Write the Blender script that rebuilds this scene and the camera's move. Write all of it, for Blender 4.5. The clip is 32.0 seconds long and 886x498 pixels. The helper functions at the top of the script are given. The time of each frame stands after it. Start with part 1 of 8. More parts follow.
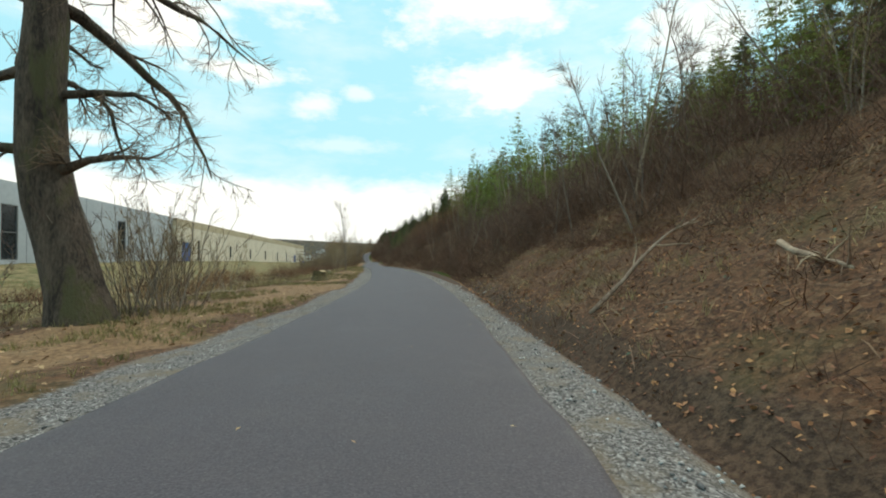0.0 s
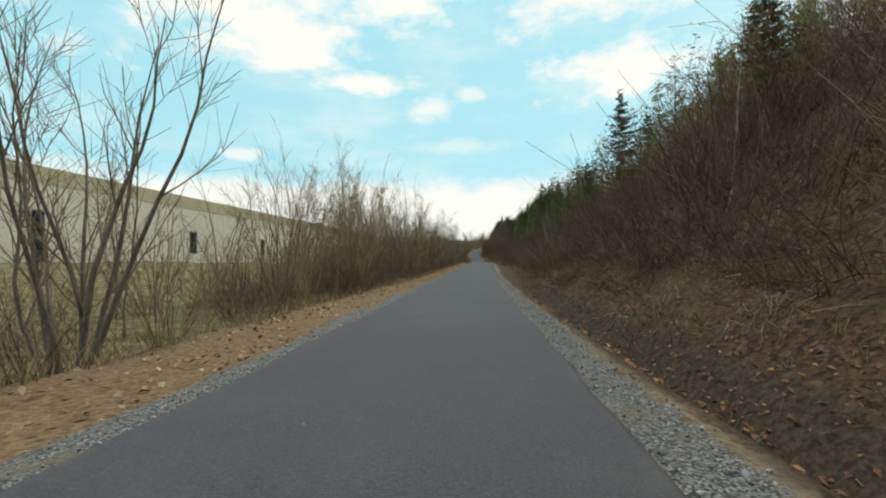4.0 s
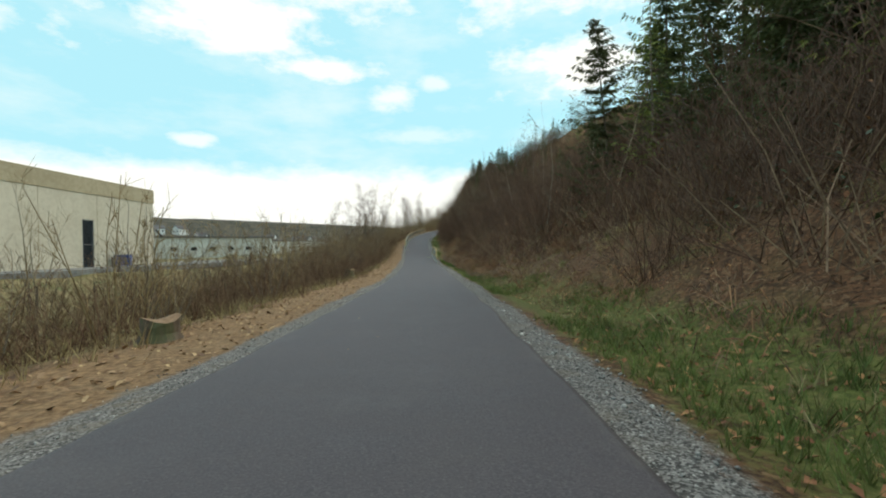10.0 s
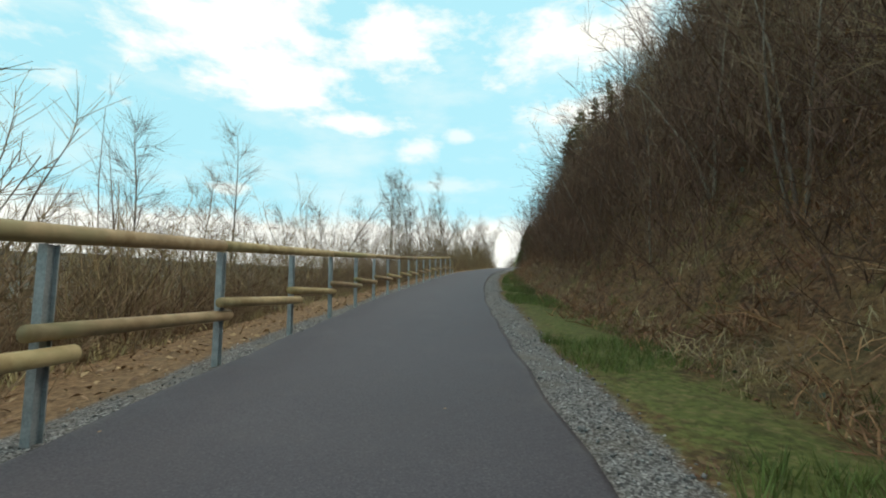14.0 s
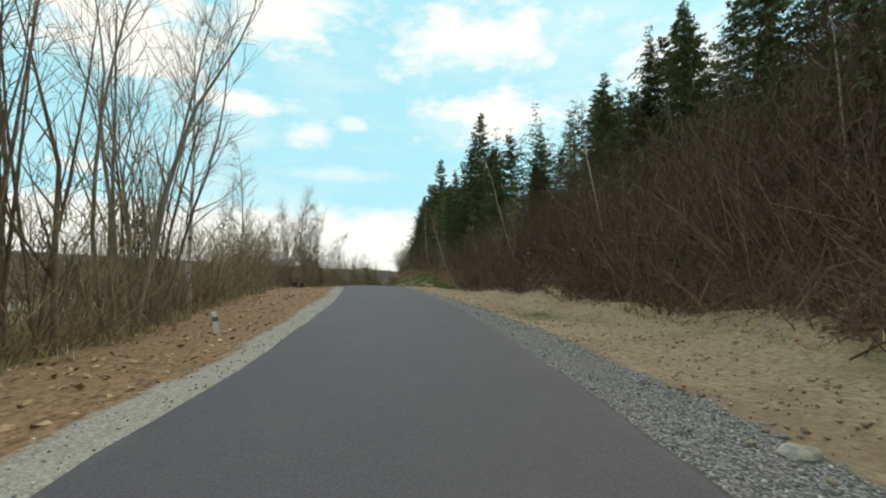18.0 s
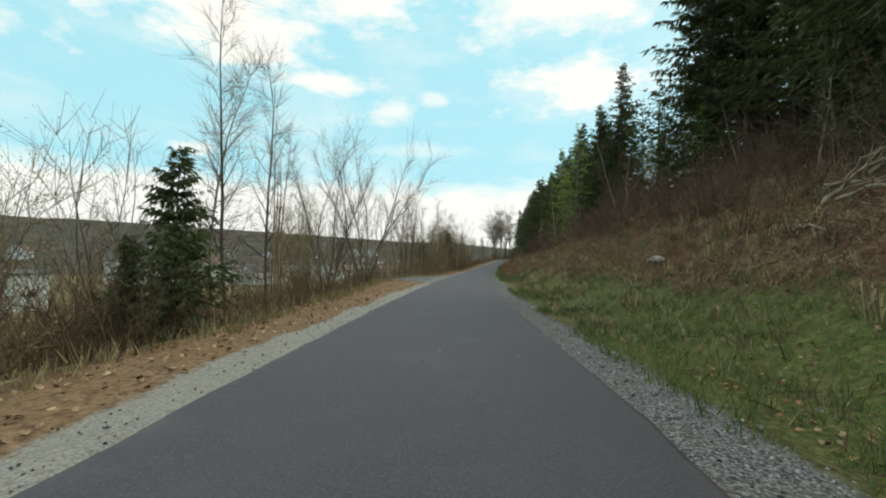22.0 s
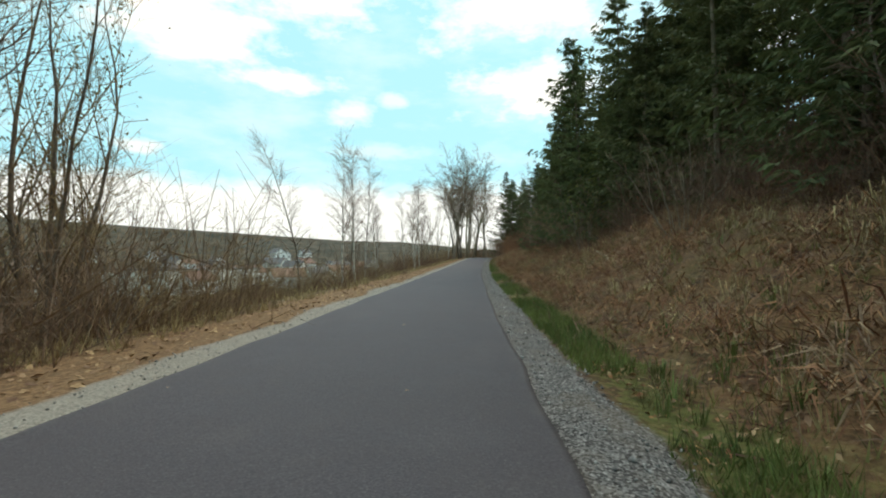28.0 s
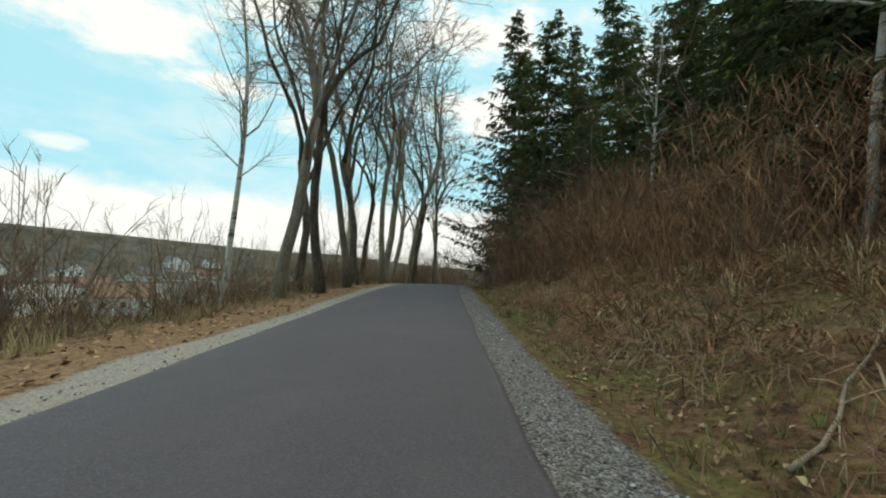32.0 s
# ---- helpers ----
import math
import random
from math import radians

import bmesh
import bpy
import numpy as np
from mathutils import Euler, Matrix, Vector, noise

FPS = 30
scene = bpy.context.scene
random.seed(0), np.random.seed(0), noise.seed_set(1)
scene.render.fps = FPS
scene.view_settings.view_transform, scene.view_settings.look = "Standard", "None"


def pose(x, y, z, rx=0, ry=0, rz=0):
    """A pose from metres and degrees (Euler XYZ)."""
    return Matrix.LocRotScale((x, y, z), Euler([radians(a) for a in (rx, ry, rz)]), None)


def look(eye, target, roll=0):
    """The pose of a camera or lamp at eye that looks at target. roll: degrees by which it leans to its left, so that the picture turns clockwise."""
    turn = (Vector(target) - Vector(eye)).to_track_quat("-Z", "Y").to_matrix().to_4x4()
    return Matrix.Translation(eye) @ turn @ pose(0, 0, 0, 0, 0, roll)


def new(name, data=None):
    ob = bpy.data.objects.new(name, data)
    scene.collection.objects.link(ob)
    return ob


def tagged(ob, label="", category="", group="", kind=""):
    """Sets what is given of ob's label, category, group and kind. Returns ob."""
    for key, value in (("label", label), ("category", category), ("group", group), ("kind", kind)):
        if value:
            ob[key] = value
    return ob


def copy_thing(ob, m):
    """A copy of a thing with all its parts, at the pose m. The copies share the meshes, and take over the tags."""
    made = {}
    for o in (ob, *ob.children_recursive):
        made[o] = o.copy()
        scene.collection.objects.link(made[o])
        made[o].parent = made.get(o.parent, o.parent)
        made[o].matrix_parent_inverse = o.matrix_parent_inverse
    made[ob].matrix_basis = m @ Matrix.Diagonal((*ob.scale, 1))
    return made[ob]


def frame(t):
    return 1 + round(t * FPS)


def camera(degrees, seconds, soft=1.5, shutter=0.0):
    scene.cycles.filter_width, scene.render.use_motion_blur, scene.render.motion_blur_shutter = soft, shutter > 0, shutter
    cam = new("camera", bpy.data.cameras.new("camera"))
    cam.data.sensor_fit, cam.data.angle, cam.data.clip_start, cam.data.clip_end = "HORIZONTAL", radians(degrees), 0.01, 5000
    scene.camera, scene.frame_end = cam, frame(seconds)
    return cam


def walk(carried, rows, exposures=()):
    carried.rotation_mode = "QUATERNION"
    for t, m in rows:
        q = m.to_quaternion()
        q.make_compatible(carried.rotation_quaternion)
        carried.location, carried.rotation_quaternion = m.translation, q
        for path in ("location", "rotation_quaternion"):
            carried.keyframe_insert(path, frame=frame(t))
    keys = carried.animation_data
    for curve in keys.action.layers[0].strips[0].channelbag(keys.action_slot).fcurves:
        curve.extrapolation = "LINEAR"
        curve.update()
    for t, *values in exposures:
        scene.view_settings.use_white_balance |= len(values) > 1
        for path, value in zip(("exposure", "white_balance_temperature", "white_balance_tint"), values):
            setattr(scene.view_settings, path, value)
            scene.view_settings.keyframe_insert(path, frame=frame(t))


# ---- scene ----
# ---- camera ----
# seconds, x, y, z, yaw to the right of north, tilt up, lean
CAM = [
    (0.0, -0.02, 0.00, 1.00, 18.33, 1.13, -0.52),
    (0.5, 2.72, 9.45, 0.96, 16.18, 1.04, 0.03),
    (1.0, 5.08, 18.97, 0.93, 12.50, 1.17, 1.02),
    (1.5, 7.00, 28.14, 0.92, 9.77, 1.48, 0.76),
    (2.0, 8.48, 36.56, 0.93, 5.07, 1.40, 1.41),
    (2.5, 9.46, 45.24, 0.93, 6.61, 1.53, 0.51),
    (3.0, 10.46, 54.09, 0.90, 4.73, 1.56, -0.19),
    (3.5, 11.46, 62.64, 0.80, 5.04, 1.29, -0.92),
    (4.0, 12.45, 70.66, 0.69, 3.62, 1.07, -0.84),
    (4.5, 13.64, 78.25, 0.58, 5.82, 0.97, -0.74),
    (5.0, 14.84, 86.04, 0.52, 6.51, 0.82, 0.00),
    (5.5, 16.06, 94.01, 0.46, 6.60, 1.03, 0.00),
    (6.0, 17.33, 102.10, 0.44, 6.79, 1.15, 0.00),
    (6.5, 18.63, 110.31, 0.43, 6.83, 1.44, 0.06),
    (7.0, 19.95, 118.60, 0.44, 7.82, 1.45, -0.25),
    (7.5, 21.44, 126.96, 0.45, 8.06, 1.39, 0.11),
    (8.0, 23.00, 135.44, 0.49, 7.86, 1.72, 0.12),
    (8.5, 24.37, 144.20, 0.53, 7.34, 1.90, 0.77),
    (9.0, 25.86, 153.09, 0.56, 8.19, 1.36, 0.38),
    (9.5, 27.38, 162.02, 0.49, 8.78, 0.54, -0.57),
    (10.0, 29.06, 171.26, 0.28, 8.41, -0.28, -0.95),
    (10.5, 30.55, 180.49, 0.05, 8.23, -0.07, 0.17),
    (11.0, 31.79, 189.66, -0.15, 4.95, 0.45, 0.32),
    (11.5, 32.65, 198.69, -0.27, 3.34, 1.09, 0.19),
    (12.0, 33.24, 207.75, -0.30, 1.21, 1.38, -1.15),
    (12.5, 33.92, 216.17, -0.17, 2.70, 2.24, 0.22),
    (13.0, 34.46, 224.34, 0.19, 1.18, 4.54, -0.35),
    (13.5, 35.22, 232.54, 1.05, 3.86, 7.18, 1.02),
    (14.0, 36.23, 240.89, 1.91, 5.46, 5.96, 0.00),
    (14.5, 37.51, 249.35, 2.52, 7.25, 6.22, 0.00),
    (15.0, 39.09, 257.90, 3.16, 9.36, 6.61, 0.00),
    (15.5, 40.97, 266.51, 3.89, 8.21, 7.31, -0.06),
    (16.0, 43.29, 275.15, 4.66, 15.27, 7.56, -0.62),
    (16.5, 45.89, 283.84, 5.41, 14.62, 7.54, -0.26),
    (17.0, 48.86, 292.50, 6.12, 21.63, 6.92, -1.00),
    (17.5, 51.94, 301.12, 6.76, 20.98, 6.08, 0.28),
    (18.0, 54.75, 309.90, 7.31, 19.29, 4.78, -0.50),
    (18.5, 57.19, 319.09, 7.77, 15.68, 3.87, 0.97),
    (19.0, 58.80, 328.56, 8.11, 5.71, 2.91, 1.07),
    (19.5, 60.42, 337.73, 8.32, 5.47, 2.40, 0.84),
    (20.0, 61.52, 346.91, 8.42, 5.38, 1.81, 0.67),
    (20.5, 62.52, 355.81, 8.44, 8.94, 1.27, 0.02),
    (21.0, 63.75, 364.16, 8.42, 9.38, 1.22, -0.37),
    (21.5, 65.09, 371.99, 8.40, 8.59, 1.36, 0.43),
    (22.0, 66.33, 379.57, 8.37, 8.97, 1.59, 0.50),
    (22.5, 68.12, 386.86, 8.35, 13.38, 1.64, -0.02),
    (23.0, 70.02, 394.00, 8.31, 13.05, 1.31, 0.93),
    (23.5, 71.58, 400.90, 8.25, 10.63, 1.19, 1.07),
    (24.0, 73.29, 407.14, 8.23, 11.92, 1.51, 0.03),
    (24.5, 74.88, 413.59, 8.19, 11.17, 1.26, -1.44),
    (25.0, 76.62, 420.24, 8.16, 10.98, 1.05, -0.62),
    (25.5, 78.69, 427.62, 8.09, 12.88, 1.05, -0.90),
    (26.0, 80.96, 435.60, 8.07, 15.38, 1.35, -0.95),
    (26.5, 83.46, 443.46, 8.10, 17.36, 1.75, -0.63),
    (27.0, 85.81, 451.32, 8.14, 13.44, 1.61, 0.00),
    (27.5, 88.06, 459.16, 8.20, 13.81, 1.73, 0.00),
    (28.0, 90.32, 466.94, 8.26, 14.08, 1.83, 0.00),
    (28.5, 92.69, 474.61, 8.34, 19.18, 1.82, -0.21),
    (29.0, 95.16, 482.19, 8.44, 17.96, 1.98, 0.23),
    (29.5, 97.67, 489.79, 8.56, 17.15, 2.45, 0.32),
    (30.0, 100.14, 497.36, 8.73, 16.60, 2.64, 0.19),
    (30.5, 102.56, 504.44, 8.91, 16.95, 2.73, -0.03),
    (31.0, 104.95, 511.20, 9.11, 20.74, 2.78, -1.92),
    (31.5, 107.34, 517.48, 9.32, 20.87, 2.90, -1.07),
    (32.0, 109.48, 522.79, 9.52, 21.01, 4.10, 1.74),
]


def aim(t, x, y, z, yaw, tilt, lean):
    a, b = radians(yaw), radians(tilt)
    way = Vector((math.sin(a) * math.cos(b), math.cos(a) * math.cos(b), math.sin(b)))
    return (t, look((x, y, z), Vector((x, y, z)) + way * 10, lean))


cam = camera(90.0, 32.0, 2.0)
# the clip's camera opens and closes a little on the way: seconds, stops
STOPS = [(0, 0.1), (1, -0.1), (3, -0.08), (7, 0.05), (8, -0.08), (9, 0), (10, 0.08), (11, -0.08), (12, 0.1), (13, 0.04), (16, 0.14), (18, 0.03), (19, -0.18), (20, 0), (23, 0.0), (24, 0), (25, -0.1), (26, 0.45), (26.5, 0.18), (29, 0.18), (30, 0.18), (32, 0.0)]
walk(cam, [aim(*r) for r in CAM], [(t, v, 6500.0, 5.0) for t, v in STOPS])

# ---- light ----
world = bpy.data.worlds.new("sky")
scene.world = world
world.use_nodes = True
SUN_AZ, SUN_EL = 60.0, 42.0


def build_sky():
    nt = world.node_tree
    nt.nodes.clear()
    N, L = nt.nodes.new, nt.links.new
    out, bg = N("ShaderNodeOutputWorld"), N("ShaderNodeBackground")
    sky = N("ShaderNodeTexSky")
    sky.sky_type, sky.sun_disc = "NISHITA", False
    sky.sun_elevation, sky.sun_rotation = radians(SUN_EL), radians(SUN_AZ)
    co = N("ShaderNodeTexCoord")
    sep = N("ShaderNodeSeparateXYZ")
    L(co.outputs["Generated"], sep.inputs[0])

    def m(op, a, b=0.0, c=0.0, clamp=False):
        n = N("ShaderNodeMath")
        n.operation, n.use_clamp = op, clamp
        for i, v in enumerate((a, b, c)):
            if isinstance(v, (int, float)):
                n.inputs[i].default_value = v
            else:
                L(v, n.inputs[i])
        return n.outputs[0]

    def mix(f, a, b):
        n = N("ShaderNodeMix")
        n.data_type = "RGBA"
        for i, v in ((0, f), (6, a), (7, b)):
            if isinstance(v, (int, float)):
                n.inputs[i].default_value = v
            elif isinstance(v, tuple):
                n.inputs[i].default_value = (*v, 1)
            else:
                L(v, n.inputs[i])
        return n.outputs[2]

    az = m("MULTIPLY", m("ARCTAN2", sep.outputs[0], sep.outputs[1]), 57.2958)
    el = m("MULTIPLY", m("ARCSINE", sep.outputs[2]), 57.2958)

    def fog(scale, detail, stretch):
        mp = N("ShaderNodeMapping")
        mp.inputs["Scale"].default_value = (1, 1, stretch)
        L(co.outputs["Generated"], mp.inputs[0])
        t = N("ShaderNodeTexNoise")
        t.inputs["Scale"].default_value, t.inputs["Detail"].default_value, t.inputs["Roughness"].default_value = scale, detail, 0.62
        L(mp.outputs[0], t.inputs[0])
        return t.outputs[0]

    rough, broad = fog(11, 7, 2.2), fog(3.2, 6, 3.0)
    # azimuth, elevation, half width, half height, strength of each cloud
    clouds = [(-21, 29.5, 14, 8, 1), (-15, 25, 9.5, 4, .95), (-6.5, 21.4, 7, 1.5, .9), (-1, 31, 8, 4.0, .95), (2.0, 18.6, 3.6, 1.7, .75), (8, 20.2, 2.6, 1.1, .6),
              (26, 21.2, 10, 3.2, .95), (24, 30, 14, 4, .95), (-21, 12.2, 2.2, .8, .7), (48, 24, 9, 5, .8), (-50, 24, 12, 7, .8), (5, 14.0, 6, 1.0, .4)]
    total = None
    for a0, e0, w, h, k in clouds:
        dx = m("DIVIDE", m("SUBTRACT", az, a0), w)
        dy = m("DIVIDE", m("SUBTRACT", el, e0), h)
        r = m("SQRT", m("ADD", m("MULTIPLY", dx, dx), m("MULTIPLY", dy, dy)))
        v = m("ADD", m("SUBTRACT", 1.12, r), m("MULTIPLY", m("SUBTRACT", rough, 0.5), 2.7))
        v = m("MULTIPLY", m("SMOOTH_MIN", m("MAXIMUM", m("MULTIPLY", v, 1.35), 0.0), 1.0, 0.3), k)
        total = v if total is None else m("MAXIMUM", total, v)
    thin = m("MULTIPLY", m("SUBTRACT", broad, 0.47, clamp=True), 2.2, clamp=True)
    total = m("MAXIMUM", total, m("MULTIPLY", thin, 0.75), clamp=True)
    # pale band above the horizon, with an uneven upper edge
    low = m("SUBTRACT", m("ADD", 10.0, m("MULTIPLY", m("SUBTRACT", rough, 0.5), 5.0)), el)
    low = m("MULTIPLY", m("ADD", m("MULTIPLY", low, 0.45), 0.3), 0.9, clamp=True)
    total = m("MAXIMUM", total, m("MULTIPLY", low, 0.92), clamp=True)
    # unseen white cloud closes overhead, added to whiten the sky's light on the ground
    high = m("MULTIPLY", m("ADD", m("SUBTRACT", el, 40.0), m("MULTIPLY", m("SUBTRACT", broad, 0.5), 30.0)), 0.09, clamp=True)
    total = m("MAXIMUM", total, m("MULTIPLY", high, 0.95), clamp=True)
    n = N("ShaderNodeMix")
    n.data_type, n.blend_type = "RGBA", "MULTIPLY"
    n.inputs[0].default_value = 1
    L(sky.outputs[0], n.inputs[6])
    n.inputs[7].default_value = (0.085, 0.085, 0.085, 1)
    air = mix(0.85, n.outputs[2], (0.52, 0.93, 1.05))
    L(mix(total, air, (1.10, 1.05, 0.99)), bg.inputs[0])
    bg.inputs[1].default_value = 1.0
    L(bg.outputs[0], out.inputs[0])


build_sky()
sun = new("sun", bpy.data.lights.new("sun", "SUN"))
sun.data.energy, sun.data.angle, sun.data.color = 1.15, radians(20), (1.0, 0.89, 0.76)
sun.matrix_basis = look((0, 0, 0), (-math.sin(radians(SUN_AZ)) * math.cos(radians(SUN_EL)), -math.cos(radians(SUN_AZ)) * math.cos(radians(SUN_EL)), -math.sin(radians(SUN_EL))))

# ---- plan: the trail's middle line every 20 m, the first row at -20 m ----
ROAD = [(-8.03, -18.95, -0.29), (-0.83, 0.00, -0.01), (4.40, 19.28, -0.08), (7.78, 39.02, -0.06), (10.29, 58.84, -0.15), (12.90, 78.66, -0.42), (15.84, 98.42, -0.55), (19.06, 118.18, -0.56), (22.47, 137.93, -0.51), (26.18, 157.54, -0.44), (29.34, 177.29, -0.87), (31.66, 197.16, -1.26), (33.32, 217.09, -1.05), (34.99, 237.00, 0.29), (37.68, 256.83, 2.02), (42.41, 276.29, 3.75), (49.19, 295.06, 5.28), (55.69, 313.92, 6.50), (59.08, 333.61, 7.24), (61.24, 353.51, 7.42), (64.76, 373.11, 7.41), (68.72, 392.76, 7.30), (73.60, 412.19, 7.22), (78.83, 431.38, 7.09), (84.49, 450.54, 7.14), (90.11, 469.75, 7.29), (96.28, 488.82, 7.55), (102.88, 507.69, 8.00), (109.86, 526.54, 8.64), (117.49, 545.33, 9.28), (126.57, 563.15, 9.00), (138.33, 579.33, 8.75), (153.19, 592.71, 8.45)]
HALF = 1.54


def spline(k):
    """Smooth curve through one column of ROAD, as a table every metre from -20 m."""
    p = np.array([r[k] for r in ROAD])
    p = np.concatenate([[2 * p[0] - p[1]], p, [2 * p[-1] - p[-2]]])
    t = np.arange(0, (len(ROAD) - 1) * 20 + 1) / 20.0
    i = np.minimum(t.astype(int), len(ROAD) - 2)
    f = t - i
    a, b, c, d = p[i], p[i + 1], p[i + 2], p[i + 3]
    return 0.5 * (2 * b + (c - a) * f + (2 * a - 5 * b + 4 * c - d) * f ** 2 + (3 * b - a - 3 * c + d) * f ** 3)


RX, RY, RZ = spline(0), spline(1), spline(2)
RS = np.arange(len(RX)) - 20.0
# the ramp up to the long railing starts steeply
RAMP = np.interp(RS, [205, 219, 227.6, 235.5, 243.8, 252, 264], [0, -.10, -.16, .12, .28, .15, 0])
RZ = RZ + np.convolve(RAMP, np.hanning(9) / np.hanning(9).sum(), "same")
HX, HY = np.gradient(RX), np.gradient(RY)
_n = np.hypot(HX, HY)
HX, HY = HX / _n, HY / _n


def along(table, s):
    """A table of the trail at s, straight on past both ends."""
    v = np.interp(s, RS, table)
    slope0, slope1 = table[1] - table[0], table[-1] - table[-2]
    return v + np.minimum(s - RS[0], 0) * slope0 + np.maximum(s - RS[-1], 0) * slope1


def road_z(s):
    return np.interp(s, RS, RZ)


def place(s, u):
    """x, y of the point s metres along and u metres to the right; far off the way across is due east."""
    s, u = np.asarray(s, float), np.asarray(u, float)
    near = np.clip(u, -60, 60)
    tx, ty = np.interp(s, RS, HX), np.interp(s, RS, HY)
    return along(RX, s) + ty * near + (u - near), along(RY, s) - tx * near


def heading(s):
    return math.degrees(math.atan2(float(np.interp(s, RS, HX)), float(np.interp(s, RS, HY))))


def hash2(i, j, k):
    v = np.sin(i * 127.1 + j * 311.7 + k * 74.7) * 43758.5453
    return v - np.floor(v)


def lump(x, y, size, k=0):
    """Smooth value noise, -1 to 1."""
    x, y = np.asarray(x, float) / size, np.asarray(y, float) / size
    i, j = np.floor(x), np.floor(y)
    f, g = x - i, y - j
    f, g = f * f * (3 - 2 * f), g * g * (3 - 2 * g)
    a, b, c, d = hash2(i, j, k), hash2(i + 1, j, k), hash2(i, j + 1, k), hash2(i + 1, j + 1, k)
    return 2 * ((a * (1 - f) + b * f) * (1 - g) + (c * (1 - f) + d * f) * g) - 1


def table(text):
    rows = [[float(v) for v in r.split()] for r in text.strip().splitlines()]
    return np.array(rows).T


# metres along; flat verge to the left, valley height, run of the fall, height further out
LEFT = table("""
-40 7.5 -0.4 3 0.5
20 6.5 -0.4 3 0.6
37 4.6 -0.4 3 0.7
63 3.7 -0.9 2.5 0.8
104 3.4 -1.2 2.5 0.6
138 4.0 -1.2 2.5 0.2
158 4.8 -1.2 3 -0.4
174 3.4 -1.4 3 -0.8
192 3.7 -1.8 4 -1.2
217 3.6 -2.2 5 -1.6
236 3.4 -2.2 6 -1.8
270 3.0 -1.5 8 -2
315 3.4 0 10 -2
334 5.0 1 10 -2
350 6.2 1.5 9 -2
370 3.2 0.4 11 -2
400 3.3 -0.3 14 -2
416 5.4 -0.5 14 -2
430 3.4 -0.5 14 -2
493 3.4 0 17 -2
540 3.4 0.5 18 -2
""")
# metres along; foot of the bank, first slope, second slope, depth of the ditch, how far the first slope goes
RIGHT = table("""
-40 3.2 .62 .42 .5 9
10 3.2 .60 .42 .5 9
37 4.6 .55 .45 .25 10
60 3.4 .75 .55 .45 10
85 3.3 .80 .55 .55 10
120 4.6 .62 .55 .1 10
150 3.4 .55 .60 .05 9
192 3.1 .70 .60 .05 10
214 3.8 .72 .52 .4 9
219 3.5 .85 .55 .6 9
224 3.6 .86 .55 .55 9
231 4.2 .88 .6 .05 9
240 4.0 1.4 .6 .05 6.5
260 3.5 1.5 .55 .05 6.5
270 3.2 1.35 .55 .05 7
284 3.2 .95 .55 .05 9
300 3.2 .75 .5 .1 9
308 3.7 .75 .5 .1 9
314 4.9 .72 .5 .03 9
323 5.0 .75 .48 .03 9
345 5.0 .52 .45 .05 9
362 3.2 .48 .45 .0 9
374 3.0 .60 .45 .0 9
405 3.0 .58 .45 .0 9
424 2.95 .66 .45 .05 9
438 2.9 .66 .45 .15 9
452 2.9 .54 .48 .1 9
493 2.8 .46 .5 .05 9
528 2.8 .42 .45 .05 9
545 2.8 .36 .36 .05 9
""")


def col(tab, k, s):
    return np.interp(s, tab[0], tab[k])


def smooth(v):
    v = np.clip(v, 0, 1)
    return v * v * (3 - 2 * v)


def ground_z(s, u):
    s, u = np.asarray(s, float), np.asarray(u, float)
    x, y = place(s, u)
    rz = road_z(s)
    a = -u
    # left
    wl, zv, rl, zf = (col(LEFT, k, s) for k in (1, 2, 3, 4))
    zl = rz - 0.03 - 0.05 * np.clip(a - HALF, 0, 2)
    zl = zl + (zv - zl) * smooth((a - wl) / rl)
    zl = zl + (zf - zv) * smooth((a - 12) / 16)
    zl = zl + np.where(a > 1.9, 0.05 * lump(s, u, 1.3, 1) + 0.03 * lump(s, u, 0.5, 2), 0)
    zl = zl + smooth((a - 4) / 6) * (0.18 * lump(x, y, 4, 3) + 0.1 * lump(x, y, 1.7, 4))
    ridge = 62 + 22 * lump(x, y, 260, 5) + 7 * lump(x, y, 90, 6)
    ridge = ridge - 16 * smooth((s - 500) / 250)
    zl = zl + smooth((a - 170) / 520) * ridge
    # right
    r0, k1, k2, dd, run = (col(RIGHT, k, s) for k in (1, 2, 3, 4, 5))
    zr = rz - 0.03 - 0.04 * np.clip(u - HALF, 0, 1)
    zr = zr - dd * np.exp(-((u - r0 + 0.45) / 0.38) ** 2)
    b = u - r0
    rough = smooth(b / 2.5)
    up = k1 * (np.sqrt(np.clip(b, 0, None) ** 2 + 0.16) - 0.4) * (b > 0)
    bend = np.clip(b - run, 0, None)
    up = up - (k1 - k2) * bend
    cap = np.clip(b - 20, 0, None)
    up = up - k2 * cap * smooth(cap / 34) * 0.95
    zr = zr + up + rough * (0.36 * lump(x, y, 3.1, 7) + 0.22 * lump(x, y, 1.4, 8) + 0.09 * lump(x, y, 0.6, 9) + 0.5 * smooth(b / 10) * lump(x, y, 9, 10))
    zr = zr + np.where(u > 2.0, 0.03 * lump(s, u, 0.6, 11), 0)
    # the dug sandy edge of the bank
    dug = smooth((s - 316.5) / 3) * smooth((338 - s) / 8)
    zr = zr + dug * (0.32 + 0.16 * lump(s, u, 1.6, 12)) * np.exp(-((u - 5.0 - 0.3 * lump(s, 0 * s, 3.0, 13)) / 0.6) ** 2)
    inside = rz - 0.05
    return np.where(np.abs(u) <= HALF + 0.02, inside, np.where(u < 0, zl, zr))

# ---- materials ----
def shader(name):
    mt = bpy.data.materials.new(name)
    mt.use_nodes = True
    nt = mt.node_tree
    return mt, nt, nt.nodes["Principled BSDF"]


